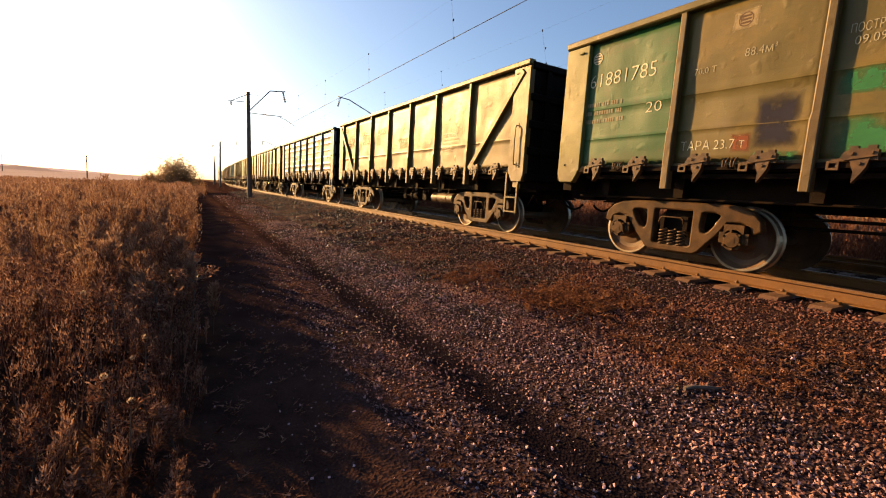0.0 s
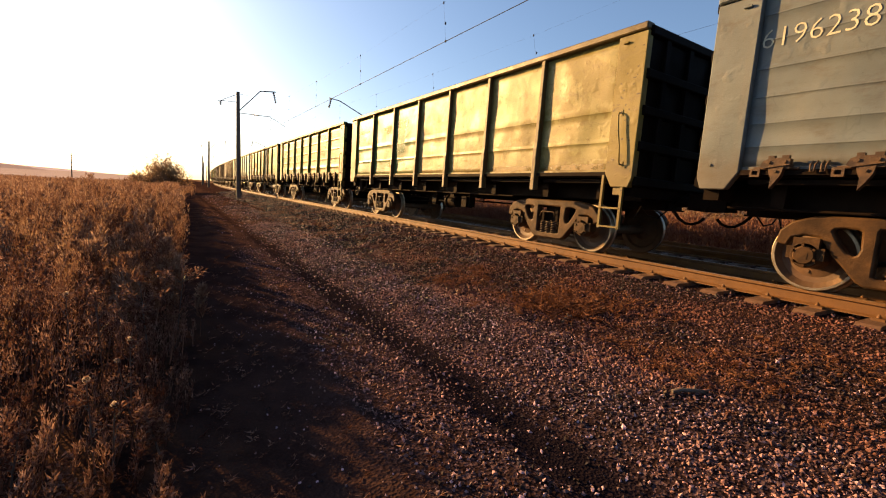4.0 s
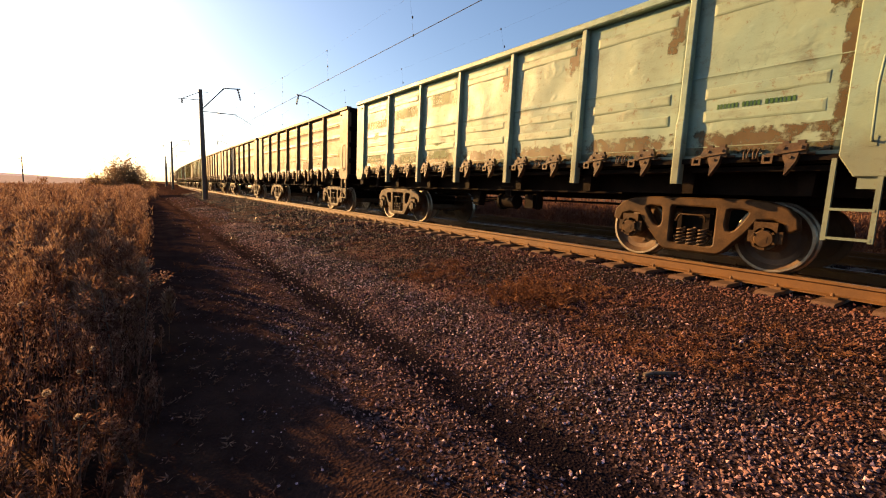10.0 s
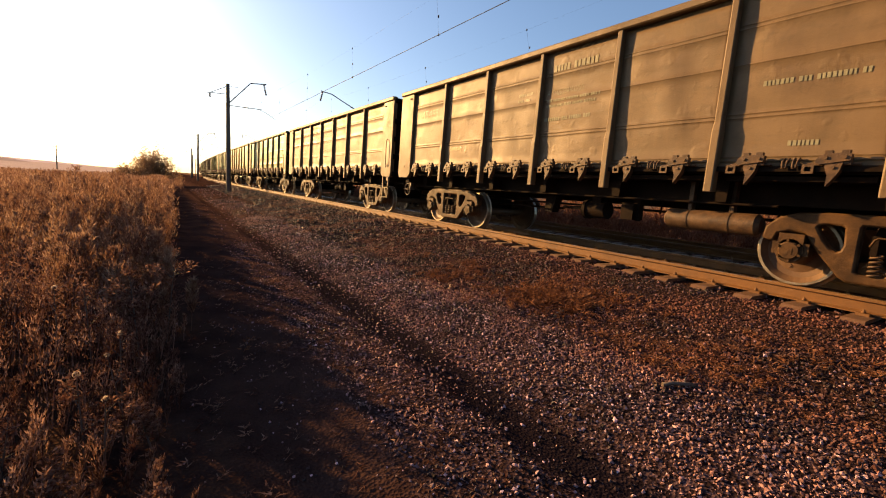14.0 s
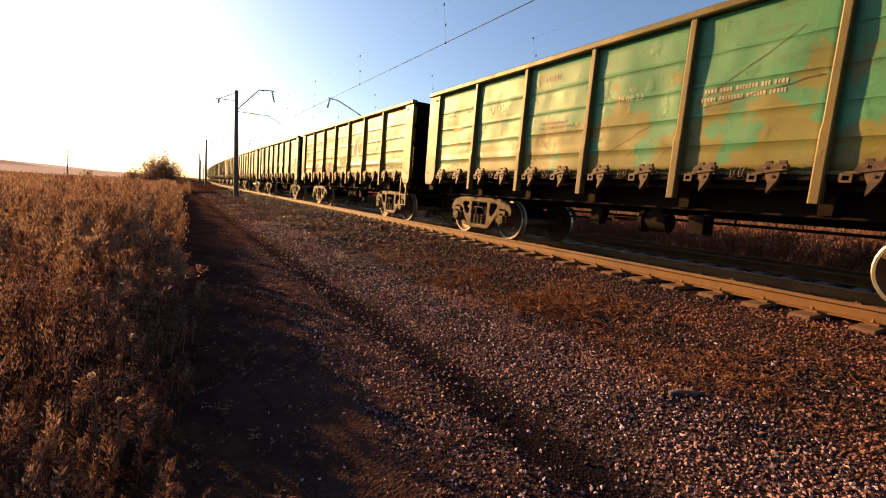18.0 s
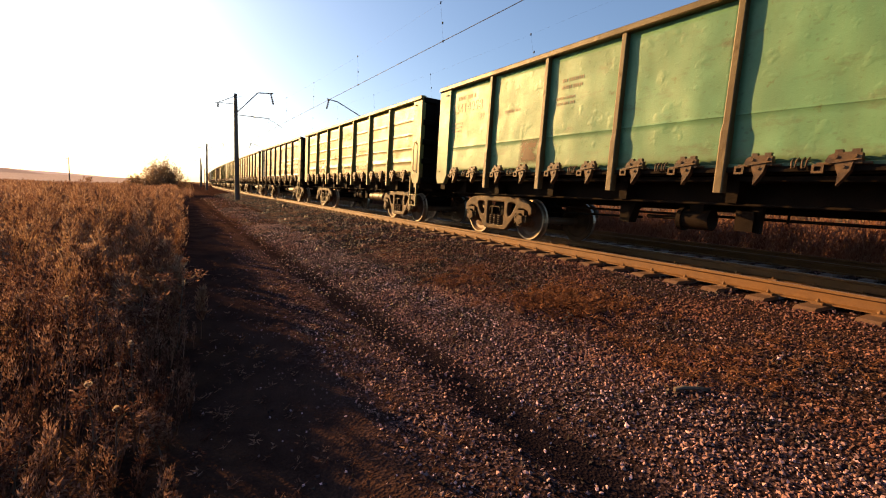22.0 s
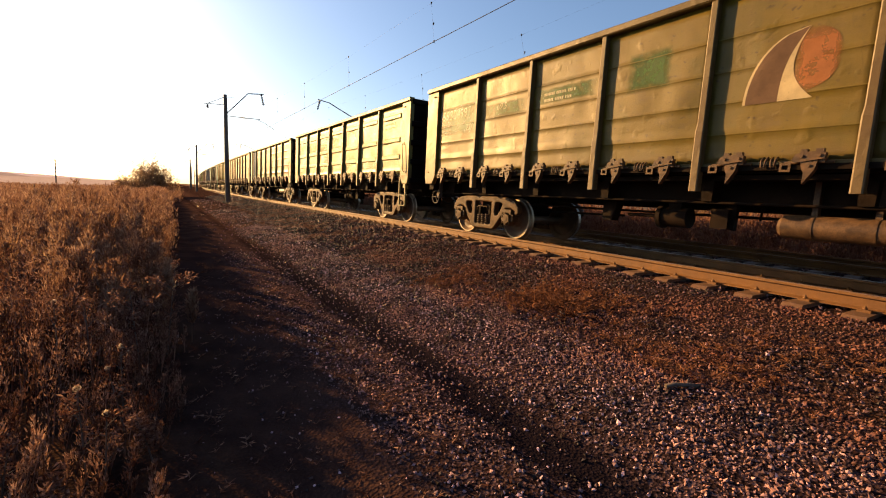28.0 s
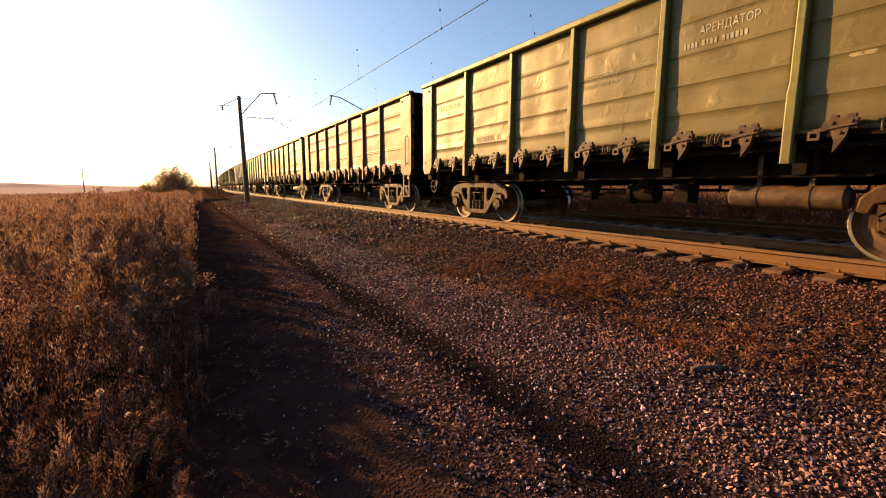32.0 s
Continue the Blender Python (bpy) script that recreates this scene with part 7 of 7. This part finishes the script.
def woody(name, x, y, h, seed, label, category, leaf_mt, leaves, leaf, wide, limbs=7, forks=5, trunk=0.05, low=0.1, group="", dome=None):
    """A bush or tree: a tapered trunk, forking limbs, twigs, and small leaves on the twigs."""
    rng = random.Random(seed)
    z = ground_z(x, y)
    t = thing(name, label, category, group, pose(x, y, z))
    bm = bmesh.new()
    top = Vector((rng.uniform(-0.05, 0.05) * h, rng.uniform(-0.05, 0.05) * h, h * 0.85))
    bm_tube(bm, (0, 0, -0.1), top * 0.5, trunk, trunk * 0.6, 8)
    bm_tube(bm, top * 0.5, top, trunk * 0.6, trunk * 0.15, 7)
    part("trunk", bm, BARK, t)
    bm = bmesh.new()
    twigs = []
    for i in range(limbs):
        s = top * rng.uniform(low, 0.9)
        a = rng.uniform(0, 2 * pi)
        e = s + Vector((cos(a) * wide, sin(a) * wide, rng.uniform(0.25, 0.8) * h * 0.5)) * rng.uniform(0.5, 1.0)
        e.z = min(e.z, h)
        bm_tube(bm, s, e, trunk * 0.35, trunk * 0.12, 5)
        for _ in range(forks):
            s2 = s.lerp(e, rng.uniform(0.3, 1.0))
            e2 = s2 + Vector((rng.gauss(0, 0.3) * wide, rng.gauss(0, 0.3) * wide, rng.uniform(0.1, 0.9) * h * 0.22))
            bm_tube(bm, s2, e2, trunk * 0.12, trunk * 0.05, 4)
            for _ in range(3):
                s3 = s2.lerp(e2, rng.uniform(0.3, 1.0))
                e3 = s3 + Vector((rng.gauss(0, 0.14) * wide, rng.gauss(0, 0.14) * wide, rng.uniform(0.0, 0.12) * h))
                bm_tube(bm, s3, e3, trunk * 0.05, trunk * 0.02, 3)
                twigs.append((s3, e3))
    part("limb", bm, BARK, t)["kind"] = "stuff"
    if leaves:
        r2 = np.random.default_rng(seed)
        seg = r2.integers(0, len(twigs), leaves)
        A, B = np.array([tuple(a) for a, b in twigs]), np.array([tuple(b) for a, b in twigs])
        c = A[seg] + (B[seg] - A[seg]) * r2.random((leaves, 1)) + r2.normal(0, 0.05 * wide, (leaves, 3))
        if dome:
            # an uneven dome of foliage round the limbs
            az, u = r2.uniform(0, 2 * pi, leaves), r2.random(leaves) ** 0.42
            el = np.arcsin(r2.random(leaves))
            lump = 1 + 0.20 * np.sin(3 * az + seed) * np.cos(2 * el) + 0.13 * np.sin(7 * az + 5 * el) + 0.09 * np.sin(13 * az - 9 * el)
            k = (0.25 + 0.75 * u) * lump
            c = np.stack([dome[0] * k * np.cos(el) * np.cos(az), dome[0] * k * np.cos(el) * np.sin(az), dome[1] * 0.98 * k * (0.06 + 0.94 * np.sin(el))], 1)
        c[:, 2] = np.maximum(c[:, 2], 0.1)
        d, s = r2.normal(size=(leaves, 3)), r2.normal(size=(leaves, 3))
        v = np.stack([c - s * leaf * 0.35, c + s * leaf * 0.35, c + d * leaf], 1).reshape(-1, 3)
        ob = hang("crown", heap("crown", v, np.arange(3 * leaves).reshape(-1, 3), leaf_mt), t)
        ob["kind"] = "stuff"
    return t


woody("bush", -0.9, 61.0, 3.5, 1, "broad brown autumn bush at the field's edge", "bush", BUSHY, 17000, 0.09, 1.5, 26, 7, 0.05, 0.0, dome=(2.35, 3.75))
woody("bush", -3.6, 62.0, 1.7, 2, "low brown autumn bush beside a larger one", "bush", BUSHY, 3000, 0.09, 0.8, 16, 6, 0.04, 0.0, dome=(1.1, 2.0))
for _i, (_x, _y, _h) in enumerate([(31, 8.5, 9), (34, 11, 11), (30, 14.5, 8), (38, 18, 11), (33, 24, 10), (36, 33, 11), (40, 6, 12), (42, 44, 10)]):
    woody("bare_tree", _x, _y, _h, 20 + _i, "slender leafless tree beyond the tracks", "tree", BUSHY, 260, 0.10, _h * 0.2, 12, 5, 0.09, 0.3, "bare trees")
for _i, (_x, _y, _h) in enumerate([(21, 18.0, 2.6), (24, 9.5, 3.0), (22, 30, 2.4)]):
    woody("bush", _x, _y, _h, 60 + _i, "russet bush beyond the second track", "bush", RED, 1500, 0.10, 1.3, 10, 6, 0.04, 0.05)
for _i, (_x, _y, _h) in enumerate([(23.5, 5.2, 2.4), (25.5, 7.6, 2.9), (27.5, 10.2, 3.0), (24.5, 11.8, 2.3), (28, 6.0, 3.2), (27, 14.5, 2.8)]):
    woody("bush", _x, _y, _h, 100 + _i, "orange-brown autumn bush beyond the second track", "bush", BUSHY, 2600, 0.11, 1.6, 10, 6, 0.04, 0.05, dome=(1.9, _h))
for _i, (_x, _y, _h) in enumerate([(18, 280, 7), (22, 272, 9), (27, 300, 8)]):
    woody("far_tree", _x, _y, _h, 80 + _i, "small far tree beside the line", "tree", BUSHY, 700, 0.35, _h * 0.28, 10, 5, 0.12, 0.2, "trees far up the line")


def far_pole(x, y, h):
    p = thing("utility_pole", "thin wooden pole out in the field", "pole", "poles in the field", pose(x, y, ground_z(x, y)))
    bm = bmesh.new()
    bm_tube(bm, (0, 0, -0.2), (0, 0, h), 0.14, 0.10, 8)
    part("shaft", bm, POLE, p)
    bm = bmesh.new()
    bm_box(bm, -0.7, 0.7, -0.05, 0.05, h - 0.6, h - 0.48)
    part("crossarm", bm, POLE, p)


far_pole(-20.5, 135.0, 5.6)
far_pole(-55.0, 210.0, 6.0)


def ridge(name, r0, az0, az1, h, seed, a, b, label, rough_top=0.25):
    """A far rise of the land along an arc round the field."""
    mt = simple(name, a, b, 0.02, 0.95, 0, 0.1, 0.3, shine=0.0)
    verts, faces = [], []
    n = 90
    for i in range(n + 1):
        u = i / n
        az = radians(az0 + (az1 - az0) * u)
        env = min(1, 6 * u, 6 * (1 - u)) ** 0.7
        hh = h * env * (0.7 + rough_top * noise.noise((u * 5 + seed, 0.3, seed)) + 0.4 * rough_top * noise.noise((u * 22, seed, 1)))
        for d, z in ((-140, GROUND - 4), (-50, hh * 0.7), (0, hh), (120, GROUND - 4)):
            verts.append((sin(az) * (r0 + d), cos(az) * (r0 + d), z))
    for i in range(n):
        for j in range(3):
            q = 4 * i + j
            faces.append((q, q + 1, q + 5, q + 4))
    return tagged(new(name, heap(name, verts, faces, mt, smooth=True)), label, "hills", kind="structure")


# distance haze is put into the pale colours of the first two ridges
ridge("hills", 1500, -60, -5.5, 11, 3, (1.0, 0.82, 0.78), (0.9, 0.74, 0.71), "low hills on the horizon, haze painted into their colour")
ridge("woods_backdrop", 620, -30, -10.5, 3.6, 8, (0.50, 0.40, 0.36), (0.58, 0.46, 0.41), "far woods at the foot of the hills, colour paled for haze", 0.7)
ridge("hills_behind", 1100, 5, 120, 34, 5, (0.22, 0.17, 0.12), (0.17, 0.13, 0.10), "low far rise beyond the tracks")


# ---- what moves: the train rolls towards the camera and slows down a little ----
JOLTS = (-0.03, -0.05, -0.22, -0.20, -0.20, -0.20, -0.17, -0.28, -0.22, -0.17, -0.25, -0.155, -0.03, -0.19, -0.08, 0.0, 0.0,
         0.0, -0.12, 0.01, 0.03, 0.0, -0.05, 0.10, 0.0, 0.05, 0.0, 0.0, -0.05, 0.04, -0.15, -0.10, -0.15)


def rolled(t):
    """How far the train has come since the start."""
    return 7.7768 * t - 0.01692 * t * t + float(np.interp(t, range(33), JOLTS))


def wagon_pose(k, t):
    y = PITCH_W * k - 0.31 - rolled(t)
    return pose(TRACK_X + bend(y), y, 0, 0, 0, -heading(y))


def motions():
    for k, w in WAGONS.items():
        walk(w, [(t, wagon_pose(k, t)) for t in range(33)])
    for d, sets in WHEELSETS.items():
        first = sets[0]
        # the wheels roll without slipping; all the wagons' wheels turn alike
        rows = [(i / 15, pose(0, d * 0.925, 0.452, math.degrees(rolled(i / 15) / 0.452) % 360.0)) for i in range(481)]
        walk(first, rows)
        keys = first.animation_data
        for other in sets[1:]:
            other.rotation_mode = "QUATERNION"
            mine = other.animation_data_create()
            mine.action = keys.action
            mine.action_slot = keys.action_slot


motions()
